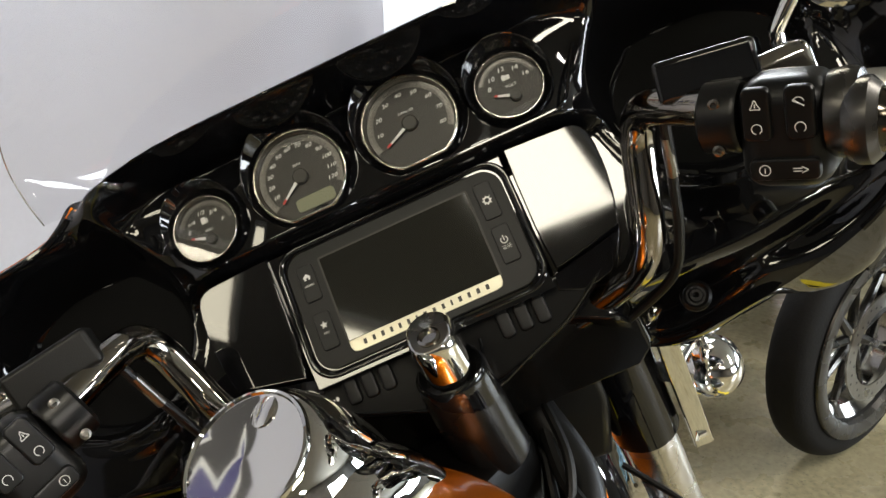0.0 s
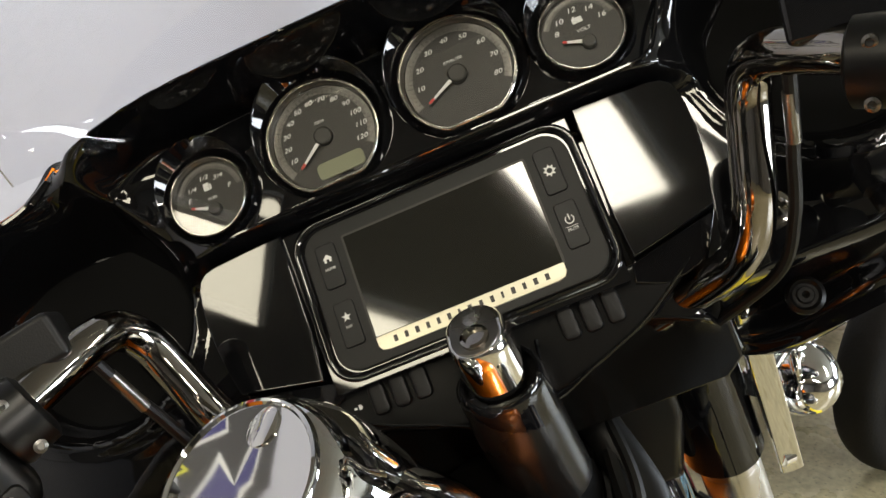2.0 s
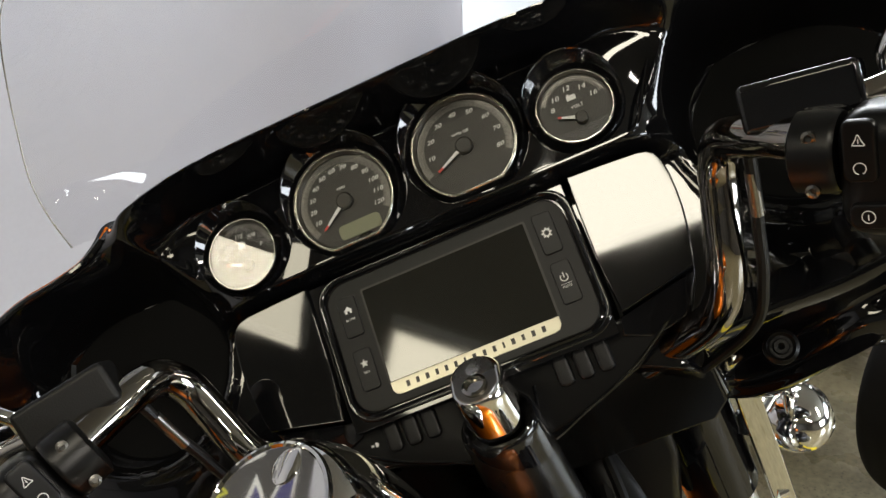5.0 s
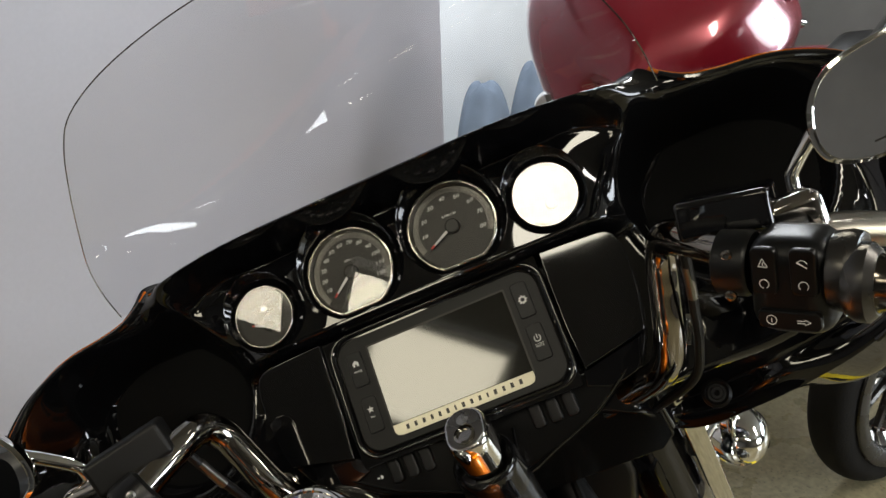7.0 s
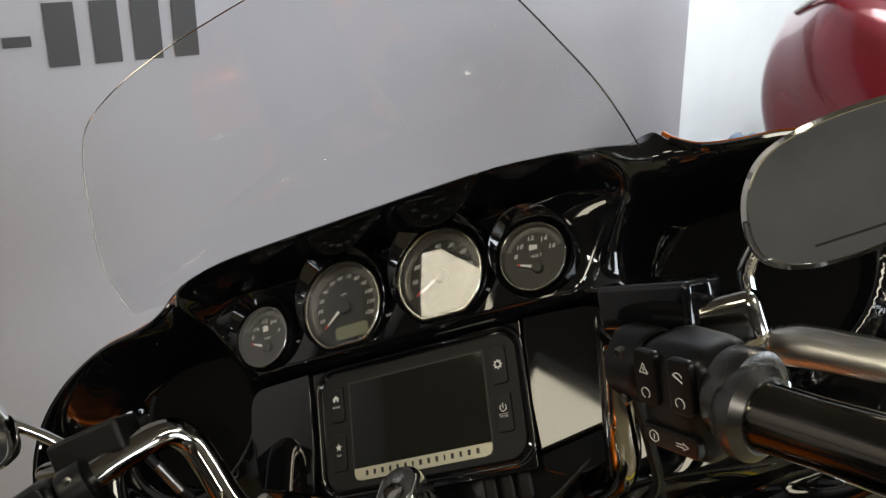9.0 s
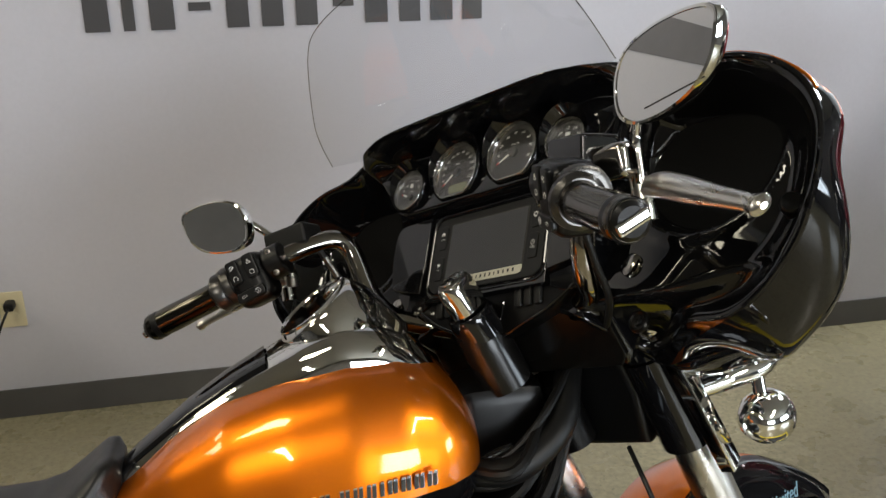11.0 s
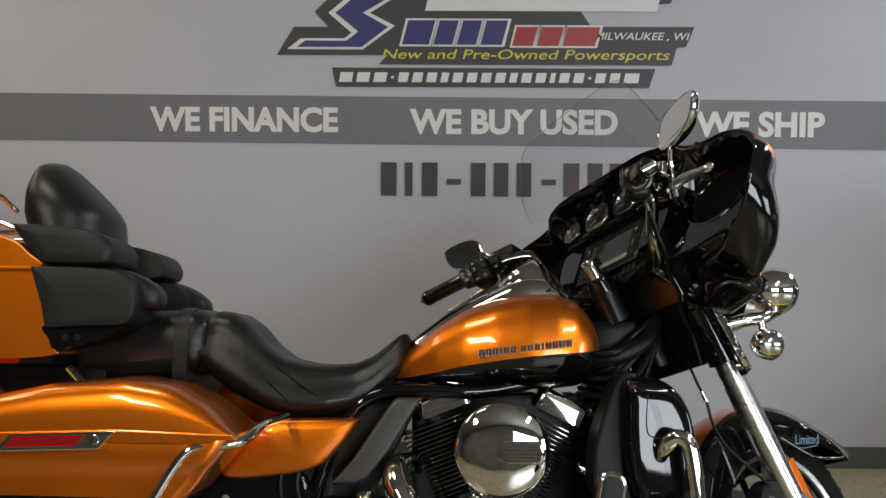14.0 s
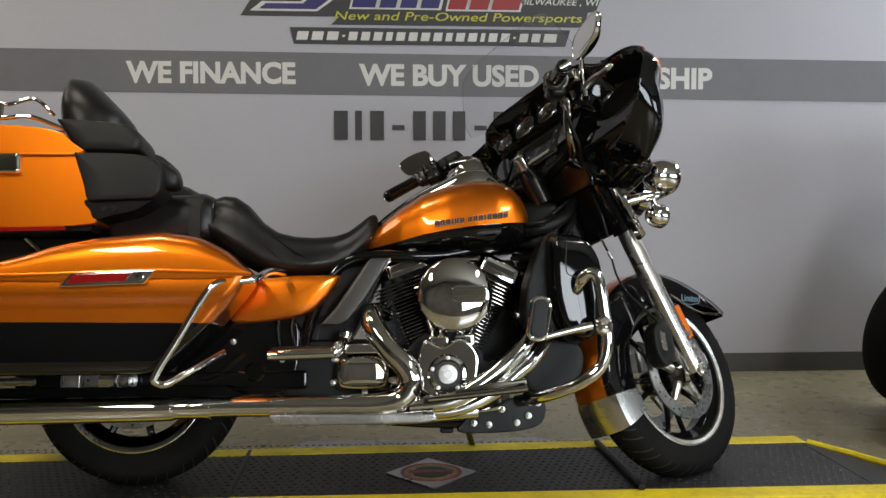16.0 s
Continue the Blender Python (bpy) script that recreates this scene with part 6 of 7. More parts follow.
part("lamp_icon", merge(slab([(-0.1165, -0.001), (-0.1145, -0.001), (-0.1133, 0.001), (-0.1145, 0.003), (-0.1165, 0.003)], 0.0082, 0.0085, 0, PM), slab([(-0.1205, 0.0), (-0.118, 0.0), (-0.118, 0.0018), (-0.1205, 0.0018)], 0.0082, 0.0085, 0, PM)), PRINT, pan)
KM = basis((0.283, 0.002, 1.040), (0, -1, 0), (0.866, 0, 0.50), (-0.50, 0, 0.866))
ig = part("ignition_switch", loft([[(x * k, y * k, h) for x, y in rounded(0.044, 0.054, 0.020, 6)] for k, h in ((0.98, -0.075), (1.04, -0.050), (1.02, -0.012), (1.0, -0.004), (0.95, 0.002), (0.88, 0.004))]), CHROME, bike, "chrome ignition switch", ST @ KM, 40)
part("switch_face", slab(rounded(0.036, 0.046, 0.017, 6), 0.003, 0.0055, 0.001), GREYMETAL, ig, "brushed switch face")
part("key_slot", lathe([(0.0105, 0.004), (0.0105, 0.0085), (0.008, 0.009), (0.0075, 0.006), (0.0, 0.006)], 28, Matrix.Translation((0, -0.009, 0))), DCHROME, ig)
part("badge", lathe([(0.006, 0.005), (0.006, 0.0062), (0, 0.0064)], 24, Matrix.Translation((0, 0.010, 0))), STEEL, ig)
part("collar", lathe([(0.033, -0.040), (0.0335, -0.010), (0.0325, -0.001), (0.0305, 0.0015), (0.0280, 0.0005), (0.0275, -0.006)], 48, Matrix.Translation((0, -0.004, -0.046))), GLOSS, ig, "gloss black collar")
part("neck", tube([(0.308, 0.004, 0.995), (0.330, 0.005, 0.948), (0.358, 0.005, 0.888)], [0.0335, 0.036, 0.036], 16, 28), NECK, bike, "black steering neck cover", ST)
FM = basis((0.352, 0.004, 1.010), (0, -1, 0), (-0.4163, 0, 0.9092), (-0.9092, 0, -0.4163))
both("fork_panel", lambda: slab([(0.004, -0.030), (0.118, -0.012), (0.165, 0.004), (0.176, 0.004), (0.181, -0.112), (0.165, -0.130), (0.004, -0.128)], -0.012, 0.0, 0.004, FM), PANEL, bike, "matte black fork panel", ST)
both("fork_shroud", lambda: slab([(0.035, -0.034), (0.12, -0.016), (0.162, 0.002), (0.180, 0.003), (0.186, -0.112), (0.170, -0.134), (0.035, -0.132)], -0.046, -0.0045, 0.012, FM, 4), GLOSS, bike, "gloss black fork shroud", ST)
part("yoke_cover", slab([(-0.125, -0.03), (0.125, -0.03), (0.125, -0.21), (0.10, -0.30), (-0.10, -0.30), (-0.125, -0.21)], -0.11, -0.05, 0.015, FM, 3), SWITCH, bike, "black lower yoke cover", ST)

# fork legs
FT, FB, FY = Vector((0.437, 0, 1.03)), Vector((0.763, 0, 0.318)), 0.142
def leg_pt(f, y):
    p = FT.lerp(FB, f)
    return (p.x, y, p.z)
for s in (-1, 1):
    y = s * FY
    lg = part("fork_leg", tube([leg_pt(0.36, y), leg_pt(0.40, y), leg_pt(0.45, y), leg_pt(0.80, y), leg_pt(0.97, y), leg_pt(1.0, y)], [0.0285, 0.031, 0.032, 0.031, 0.030, 0.026], 40, 28), SATIN, bike, "satin silver fork slider", ST)
    part("fork_cover", tube([leg_pt(0.02, y), leg_pt(0.03, y), leg_pt(0.18, y)], [0.033, 0.0385, 0.0385], 10, 28), GLOSS, lg, "gloss black upper fork cover")
    part("fork_cover", tube([leg_pt(0.185, y), leg_pt(0.375, y)], 0.041, 10, 28), GLOSS, lg, "gloss black upper fork cover")
    part("reflector", slab(rounded(0.024, 0.11, 0.004, 3), 0, 0.006, 0.002, basis(Vector(leg_pt(0.80, y)) + Vector((0.022, s * 0.024, 0.01)), Vector((0.9, 0, 0.43)).normalized(), Vector((-0.40, 0, 0.917)), Vector((0, s, 0)))), AMBER, lg, "amber fork reflector")
    part("axle_end", lathe([(0.020, 0), (0.020, 0.016), (0.014, 0.018), (0.014, 0.026), (0, 0.027)], 20, basis((FB.x, s * (FY + 0.018), FB.z), (1, 0, 0), (0, 0, 1), (0, s, 0))), STEEL, lg)
    for f in (0.84, 0.90, 0.95):
        part("bolt", lathe([(0.008, 0), (0.008, 0.01), (0, 0.011)], 10, basis(Vector(leg_pt(f, s * (FY + 0.026))) + Vector((0.012, 0, 0)), (1, 0, 0), (0, 0, 1), (0, s, 0))), STEEL, lg)
    cal = part("brake_caliper", slab(blob([(0.595, 0.36), (0.60, 0.44), (0.64, 0.475), (0.68, 0.45), (0.675, 0.36), (0.63, 0.325)], 40), 0.095 if s < 0 else -0.150, 0.150 if s < 0 else -0.095, 0.012, side(0)), WRINKLE, bike, "black brake caliper", ST)
    part("caliper_badge", slab([(0.615, 0.375), (0.618, 0.435), (0.640, 0.43), (0.638, 0.37)], 0.149, 0.153, 0.001, side(0)) if s < 0 else slab([(0.615, 0.375), (0.618, 0.435), (0.640, 0.43), (0.638, 0.37)], -0.153, -0.149, 0.001, side(0)), SATIN, cal)
    # lamp bracket, auxiliary lamp and turn signal
    br = part("lamp_bracket", slab([(-0.012, -0.004), (0.02, 0.0), (0.023, 0.24), (-0.006, 0.245)], 0, 0.024, 0.003, basis((0.448, s * 0.186, 0.935), (0.85, 0, 0.40), (0.45, 0, -0.893), (0, s, 0))), CHROME, bike, "chrome lamp bracket", ST)
    part("nut", lathe([(0.012, 0), (0.013, 0.01), (0.008, 0.03), (0.004, 0.034)], 16, along((0.440, s * 0.19, 0.935), (0.47, s * 0.25, 0.94))), CHROME, br)
    part("nut", lathe([(0.009, 0), (0.009, 0.012), (0, 0.014)], 16, along((0.545, s * 0.19, 0.735), (0.565, s * 0.24, 0.73))), CHROME, br)
    part("lamp_arm", tube([(0.505, s * 0.185, 0.835), (0.555, s * 0.222, 0.845), (0.60, s * 0.246, 0.850), (0.636, s * 0.255, 0.865)], [0.013, 0.017, 0.016, 0.014], 24, 14), CHROME, br)
    lamp = part("auxiliary_lamp", lathe([(0.010, -0.065), (0.035, -0.055), (0.052, -0.03), (0.058, 0.0), (0.060, 0.02), (0.056, 0.03)], 40, basis((0.648, s * 0.255, 0.925), (0, 1, 0), (0, 0, 1), (1, 0, 0))), CHROME, bike, "chrome auxiliary lamp", ST, 50)
    part("lamp_foot", tube([(0.632, s * 0.255, 0.86), (0.635, s * 0.255, 0.88)], 0.020, 4, 14), CHROME, lamp)
    part("lens", lathe([(0.055, 0.028), (0.03, 0.036), (0, 0.039)], 32, basis((0.648, s * 0.255, 0.925), (0, 1, 0), (0, 0, 1), (1, 0, 0))), SATIN, lamp)
    sig = part("turn_signal", lathe([(0.008, -0.045), (0.025, -0.036), (0.036, -0.015), (0.039, 0.008), (0.037, 0.016)], 36, basis((0.600, s * 0.246, 0.782), (0, 1, 0), (0, 0, 1), (1, 0, 0))), CHROME, bike, "chrome bullet turn signal", ST, 50)
    part("stem", tube([(0.594, s * 0.246, 0.845), (0.594, s * 0.246, 0.80)], 0.010, 4, 12), CHROME, sig)
    part("lens", lathe([(0.036, 0.015), (0.03, 0.022), (0, 0.026)], 32, basis((0.600, s * 0.246, 0.782), (0, 1, 0), (0, 0, 1), (1, 0, 0))), AMBER, sig, "amber lens")

# front wheel, discs and fender
WX, WZ = 0.768, 0.330
ft = tyre(WX, WZ, 0.318, 0.135, "front_tyre", bike, ST)
tread(WX, WZ, 0.318, 0.135, ft)
fr_ = rim(WX, WZ, 0.222, 0.095, GLOSS, bike, "front_rim", ST)
part("rim_lip", lathe([(0.229, 0.050), (0.230, 0.060), (0.224, 0.063), (0.214, 0.059), (0.211, 0.050)], 80, basis((WX, 0, WZ), (1, 0, 0), (0, 0, 1), (0, -1, 0)), None, True), STEEL, fr_, "machined bright rim lip")
for i in range(5):
    a = 2 * math.pi * i / 5 - 0.3
    for d in (-0.14, 0.14):
        part("spoke", tube([(WX + 0.04 * math.cos(a + d), 0.0, WZ + 0.04 * math.sin(a + d)), (WX + 0.12 * math.cos(a + d * 1.3), -0.01, WZ + 0.12 * math.sin(a + d * 1.3)), (WX + 0.198 * math.cos(a + d * 1.6), -0.012, WZ + 0.198 * math.sin(a + d * 1.6))], [0.012, 0.009, 0.009], 10, 8), GLOSS, fr_, "black cast spoke")
part("hub", lathe([(0.045, -0.06), (0.05, -0.03), (0.05, 0.03), (0.045, 0.06), (0, 0.06)], 32, basis((WX, 0, WZ), (1, 0, 0), (0, 0, 1), (0, -1, 0))), DCHROME, fr_)
for y in (-0.078, 0.078):
    dd = disc(WX, WZ, 0.150, y, "front_disc", bike, ST)
    for i in range(5):
        a = 2 * math.pi * i / 5 + 0.4
        part("disc_carrier", tube([(WX + 0.04 * math.cos(a), y, WZ + 0.04 * math.sin(a)), (WX + 0.11 * math.cos(a), y, WZ + 0.11 * math.sin(a))], [0.014, 0.009], 4, 8), STEEL, dd)
rings = []
for i in range(61):
    f = i / 60
    t = radians(43 + 169 * f)
    flare = 0.034 * smooth(0.16, 0.0, f)
    r = 0.352 + flare * 0.35
    w = 0.088 + 0.01 * smooth(0.3, 0.0, f)
    drop = 0.115 - 0.07 * smooth(0.22, 0.0, f) - 0.0 * f
    prof = [(-w, r - drop), (-w * 1.0, r - 0.05), (-w * 0.93, r - 0.02), (-w * 0.7, r - 0.004), (0, r + 0.006), (w * 0.7, r - 0.004), (w * 0.93, r - 0.02), (w, r - 0.05), (w, r - drop), (w - 0.006, r - drop), (w - 0.008, r - 0.05), (w * 0.85, r - 0.024), (0, r), (-w * 0.85, r - 0.024), (-w + 0.008, r - 0.05), (-w + 0.006, r - drop)]
    rings.append([(WX + q * math.cos(t) + flare * math.cos(t), y, WZ + q * math.sin(t) - flare * 0.2) for y, q in prof])
fen = loft(rings)
for f in fen.faces:
    c = f.calc_center_median()
    if abs(c.y) < 0.040 and c.x < 0.90:
        f.material_index = 1
fender = part("front_fender", fen, [GLOSS, ORANGE], bike, "black front fender with an amber crown", ST, 50)
rings = []
for i in range(9):
    t, r, w = radians(195 + 17.5 * i / 8), 0.352, 0.088
    prof = [(-w - 0.004, r - 0.113), (-w - 0.004, r - 0.05), (-w * 0.97, r - 0.017), (-w * 0.72, r), (0, r + 0.010), (w * 0.72, r), (w * 0.97, r - 0.017), (w + 0.004, r - 0.05), (w + 0.004, r - 0.113), (w + 0.001, r - 0.113), (w + 0.001, r - 0.05), (0, r + 0.0065), (-w - 0.001, r - 0.05), (-w - 0.001, r - 0.113)]
    rings.append([(WX + q * math.cos(t), y, WZ + q * math.sin(t)) for y, q in prof])
part("skirt_trim", loft(rings), SATIN, fender, "polished fender skirt trim", None, 40)
for s in (-1, 1):
    script = merge(text_mesh("Limited", 0.036, basis((0.872, s * 0.0955, 0.588), (-s, 0, -s * 0.06), (-0.06, 0, 1), (0, s, 0)), 0.0006, 0.35, 0.9), tube([(0.812, s * 0.0955, 0.570), (0.86, s * 0.0955, 0.566), (0.915, s * 0.0955, 0.576)], 0.0010, 12, 6))
    part("fender_script", script, SCRIPT, fender, "pale blue script lettering")
both("fender_trim", lambda: tube([(WX + (0.352 - 0.10) * math.cos(radians(90)), -0.098, WZ + 0.26), (0.88, -0.100, 0.545), (0.96, -0.100, 0.542), (1.01, -0.095, 0.548), (1.03, -0.06, 0.555)], 0.0035, 30, 8), DCHROME, fender)
part("brake_hose", tube([(0.47, -0.10, 0.77), (0.440, -0.14, 0.725), (0.440, -0.15, 0.695), (0.460, -0.15, 0.655), (0.470, -0.15, 0.60), (0.503, -0.15, 0.548), (0.578, -0.15, 0.495), (0.63, -0.148, 0.46)], 0.0036, 60, 8), SWITCH, bike, "black brake hose", ST)
part("hose_sleeve", tube([(0.449, -0.15, 0.678), (0.461, -0.15, 0.653)], 0.0052, 4, 10), STEEL, bike, "bright hose sleeve", ST)

# handlebar, controls and mirrors
for s in (-1, 1):
    k = (lambda bm: bm) if s < 0 else mirror_y
    bar = part("handlebar", k(tube([(0.40, -0.10, 0.965), (0.347, -0.175, 0.995), (0.318, -0.199, 1.019), (0.304, -0.212, 1.052), (0.301, -0.224, 1.095), (0.297, -0.232, 1.124), (0.280, -0.241, 1.142), (0.248, -0.256, 1.141), (0.20, -0.288, 1.127), (0.14, -0.342, 1.098), (0.07, -0.445, 1.060)], 0.0156, 110, 22)), BARCHROME, bike, "chrome handlebar", ST)
    g0, g1 = Vector((0.132, -0.352, 1.092)), Vector((0.060, -0.460, 1.056))
    gm = along(g0, g1)
    grip = part("grip", k(lathe([(0.021, 0.0), (0.0235, 0.006), (0.021, 0.014), (0.0205, 0.05), (0.0215, 0.09), (0.0205, 0.118), (0.022, 0.126), (0.019, 0.134), (0.0, 0.138)], 28, gm)), GRIPM, bar, "dark polished grip")
    part("grip_inlay", k(lathe([(0.0212, 0.112), (0.0218, 0.116), (0.0205, 0.132), (0.014, 0.139), (0, 0.141)], 28, gm)), SWITCH, bar, "black grip end")
    part("grip_bar", k(rbox(0.034, 0.012, 0.006, 0.003, gm @ Matrix.Translation((0, 0, 0.1405)) @ Matrix.Rotation(radians(25), 4, "Z"))), CHROME, bar)
    part("grip_ring", k(lathe([(0.026, -0.012), (0.030, -0.004), (0.030, 0.004), (0.024, 0.010)], 32, gm)), DSATIN, bar)
    # switch housing
    hc, d = Vector((0.168, -0.315, 1.110)), (g1 - g0).normalized()
    fwd = Vector((0.83, -0.55, 0.0)).normalized()
    upv = d.cross(fwd).normalized()
    if upv.z < 0:
        upv = -upv
    fwd = upv.cross(d).normalized()
    hm = basis(hc, d, upv, -fwd if fwd.x > 0 else fwd)
    hs = part("switch_housing", k(rbox(0.064, 0.080, 0.056, 0.018, hm @ Matrix.Translation((0.002, -0.008, 0.0)), 4)), SWITCH, bike, "black switch housing", ST)
    part("perch", k(lathe([(0.020, 0.0), (0.026, 0.003), (0.027, 0.026), (0.025, 0.030)], 28, hm @ Matrix.Translation((-0.060, 0.002, 0.0)) @ Matrix.Rotation(radians(90), 4, "Y"))), SWITCH, hs, "black lever perch clamp")
    for v in (0.017, -0.017):
        part("screw", k(lathe([(0.0045, 0), (0.0045, 0.0035), (0.0025, 0.004), (0.0022, 0.002), (0, 0.002)], 12, hm @ Matrix.Translation((-0.044, v, 0.0195)))), GREYMETAL, hs)
    for bx, by, w, h in ((-0.013, 0.010, 0.020, 0.038), (0.016, 0.010, 0.020, 0.038), (0.003, -0.030, 0.048, 0.016)):
        part("switch_button", k(slab(rounded(w, h, 0.005, 4, bx, by), 0.024, 0.0315, 0.0025, hm)), SWITCH, hs, "black switch button")

    def mark(pts):
        part("icon", k(tube([tuple(hm @ Vector((x, y, 0.0317))) for x, y in pts], 0.00032, 40, 5)), PRINT, hs)

    def circle(x, y, r, a0=0, a1=360):
        return [(x + r * math.cos(radians(a0 + (a1 - a0) * i / 24)), y + r * math.sin(radians(a0 + (a1 - a0) * i / 24))) for i in range(25)]

    mark([(-0.0165, 0.014), (-0.013, 0.014), (-0.0096, 0.014), (-0.0113, 0.0172), (-0.013, 0.0204), (-0.0147, 0.0172), (-0.0165, 0.014)])
    mark([(-0.013, 0.0152), (-0.013, 0.0178)])
    mark(circle(-0.013, 0.0, 0.0035, -60, 260))
    mark(circle(0.016, 0.017, 0.0038, 20, 160) + [(0.0195, 0.0150)])
    mark([(0.0125, 0.0195), (0.0195, 0.0145)])
    mark(circle(0.016, 0.0, 0.0036, -50, 230))
    mark(circle(-0.010, -0.030, 0.0038))
    mark([(-0.010, -0.0285), (-0.010, -0.032)])
    for pts in ([(0.009, -0.031), (0.015, -0.031)], [(0.009, -0.029), (0.015, -0.029)], [(0.0145, -0.0325), (0.019, -0.030)], [(0.0145, -0.0275), (0.019, -0.030)]):
        mark(pts)
    part("housing_cap", k(lathe([(0.030, 0), (0.032, 0.012), (0.030, 0.020), (0.024, 0.022)], 28, Matrix.Translation(hc + d * 0.030) @ d.to_track_quat("Z", "Y").to_matrix().to_4x4())), DSATIN, hs)
    # reservoir, lever and mirror
    res = part("reservoir", k(rbox(0.078, 0.050, 0.034, 0.005, basis((0.235, -0.292, 1.155), Vector((-0.35, -0.92, -0.12)).normalized(), Vector((0.93, -0.34, -0.12)).normalized(), Vector((0.07, -0.15, 0.985)).normalized()), 3)), MATTE if s > 0 else GLOSS, bike, "black fluid reservoir with a chrome clamp", ST)
    part("clamp", k(rbox(0.030, 0.050, 0.040, 0.010, Matrix.Translation((0.222, -0.338, 1.132)), 3)), DCHROME, res)
    part("lever_pivot", k(tube([(0.255, -0.345, 1.118), (0.255, -0.345, 1.085)], 0.011, 4, 14)), SATIN, res)
    part("lever", k(tube([(0.262, -0.345, 1.103), (0.245, -0.380, 1.098), (0.215, -0.44, 1.078), (0.188, -0.495, 1.060), (0.178, -0.516, 1.053), (0.172, -0.524, 1.051)], [0.013, 0.0165, 0.0155, 0.0115, 0.0095, 0.013, 0.004], 50, 14, True, 0.7)), SATIN, res, "polished lever")
    mr = part("mirror_stem", k(tube([(0.250, -0.350, 1.105), (0.251, -0.352, 1.150), (0.246, -0.360, 1.168), (0.222, -0.395, 1.205), (0.205, -0.415, 1.215)], 0.0065, 40, 12)), CHROME, bike, "chrome mirror stem", ST)
    part("stem_nut", k(lathe([(0.012, -0.02), (0.012, 0.0), (0.008, 0.004)], 14, Matrix.Translation((0.250, -0.350, 1.085)))), CHROME, mr)
    MMn = Vector((-0.93, 0.22, 0.05)).normalized()
    mx = Vector((0, 0, 1)).cross(MMn).normalized()
    mm = basis((0.190, -0.440, 1.203), mx, MMn.cross(mx), MMn) @ Matrix.Rotation(radians(-3), 4, "Z")
    mo = blob([(-0.071, -0.018), (-0.066, 0.010), (-0.047, 0.032), (-0.008, 0.044), (0.036, 0.047), (0.068, 0.042), (0.075, 0.028), (0.064, -0.004), (0.038, -0.028), (0.002, -0.041), (-0.038, -0.045), (-0.063, -0.037)], 64)
    part("mirror_shell", k(loft([[tuple(mm @ Vector((x * q, y * q, h))) for x, y in mo] for q, h in ((0.93, 0.001), (0.97, 0.004), (1.03, 0.003), (1.04, -0.004), (1.0, -0.014), (0.8, -0.026), (0.4, -0.034), (0.05, -0.036))])), CHROME, mr, "chrome mirror shell", None, 60)
    gl = bmesh.new()
    gl.faces.new([gl.verts.new(mm @ Vector((x * 0.955, y * 0.955, 0.0028))) for x, y in mo])
    bmesh.ops.recalc_face_normals(gl, faces=gl.faces)
    part("mirror_glass", k(gl), MIRROR, mr, "mirror glass")
    if s < 0:
        part("mirror_marks", slab(rounded(0.085, 0.0016, 0.0005, 2), 0, 0.0001, 0, mm @ Matrix.Translation((0.012, -0.027, 0.0029)) @ Matrix.Rotation(radians(8), 4, "Z")), INK, mr)
    part("cable", k(tube([(0.250, -0.248, 1.130), (0.262, -0.245, 1.105), (0.278, -0.240, 1.075), (0.300, -0.232, 1.03), (0.335, -0.215, 0.985), (0.39, -0.16, 0.945)], 0.0048, 40, 10)), MATTE, bar, "black cable")
    part("cable_ferrule", k(tube([(0.256, -0.246, 1.118), (0.272, -0.242, 1.084)], 0.0050, 6, 12)), GREYMETAL, bar)
# pad behind the lower lobe, with its plug
def lobe_pad():
    o = blob([(0.185, -0.085), (0.25, -0.075), (0.32, -0.080), (0.352, -0.105), (0.342, -0.140), (0.29, -0.150), (0.23, -0.157), (0.190, -0.140)], 56)
    cr, cu = 0.265, -0.115
    return loft([[tuple(dpt(cr + (r - cr) * k, cu + (u - cu) * k, n - 0.25 * (0.35 - r) * 0.5)) for r, u in o] for n, k in ((-0.215, 0.75), (-0.205, 0.93), (-0.185, 1.0), (-0.155, 1.0), (-0.140, 0.96), (-0.132, 0.86), (-0.130, 0.6), (-0.130, 0.1))])
both("lobe_pad", lobe_pad, GLOSS, outer, "gloss black pad", None, 60)
both("pad_plug", lambda: lathe([(0.014, 0), (0.014, 0.005), (0.010, 0.007), (0.007, 0.003), (0, 0.003)], 24, DM @ Matrix.Translation((0.275, -0.118, -0.140))), SATINBLACK, outer)
# knob and plugs on the fairing's lower lobe
both("lobe_knob", lambda: lathe([(0.004, -0.03), (0.010, -0.006), (0.0125, 0.004), (0.0125, 0.014), (0.0105, 0.0165), (0, 0.017)], 24, DM @ Matrix.Translation((0.470, -0.045, 0.004)) @ Matrix.Rotation(radians(25), 4, "Y")), SATINBLACK, outer, "black knob")
both("fairing_plug", lambda: lathe([(0.0150, 0), (0.0150, 0.004), (0.0120, 0.006), (0.0095, 0.004), (0.0070, 0.004), (0.0060, 0.007), (0.0030, 0.007), (0, 0.004)], 28, DM @ Matrix.Translation((0.238, -0.129, -0.056))), SATINBLACK, inner)
both("fairing_plug", lambda: lathe([(0.016, 0), (0.016, 0.006), (0.012, 0.008), (0, 0.008)], 24, DM @ Matrix.Translation((0.238, -0.062, -0.034))), DCHROME, inner)


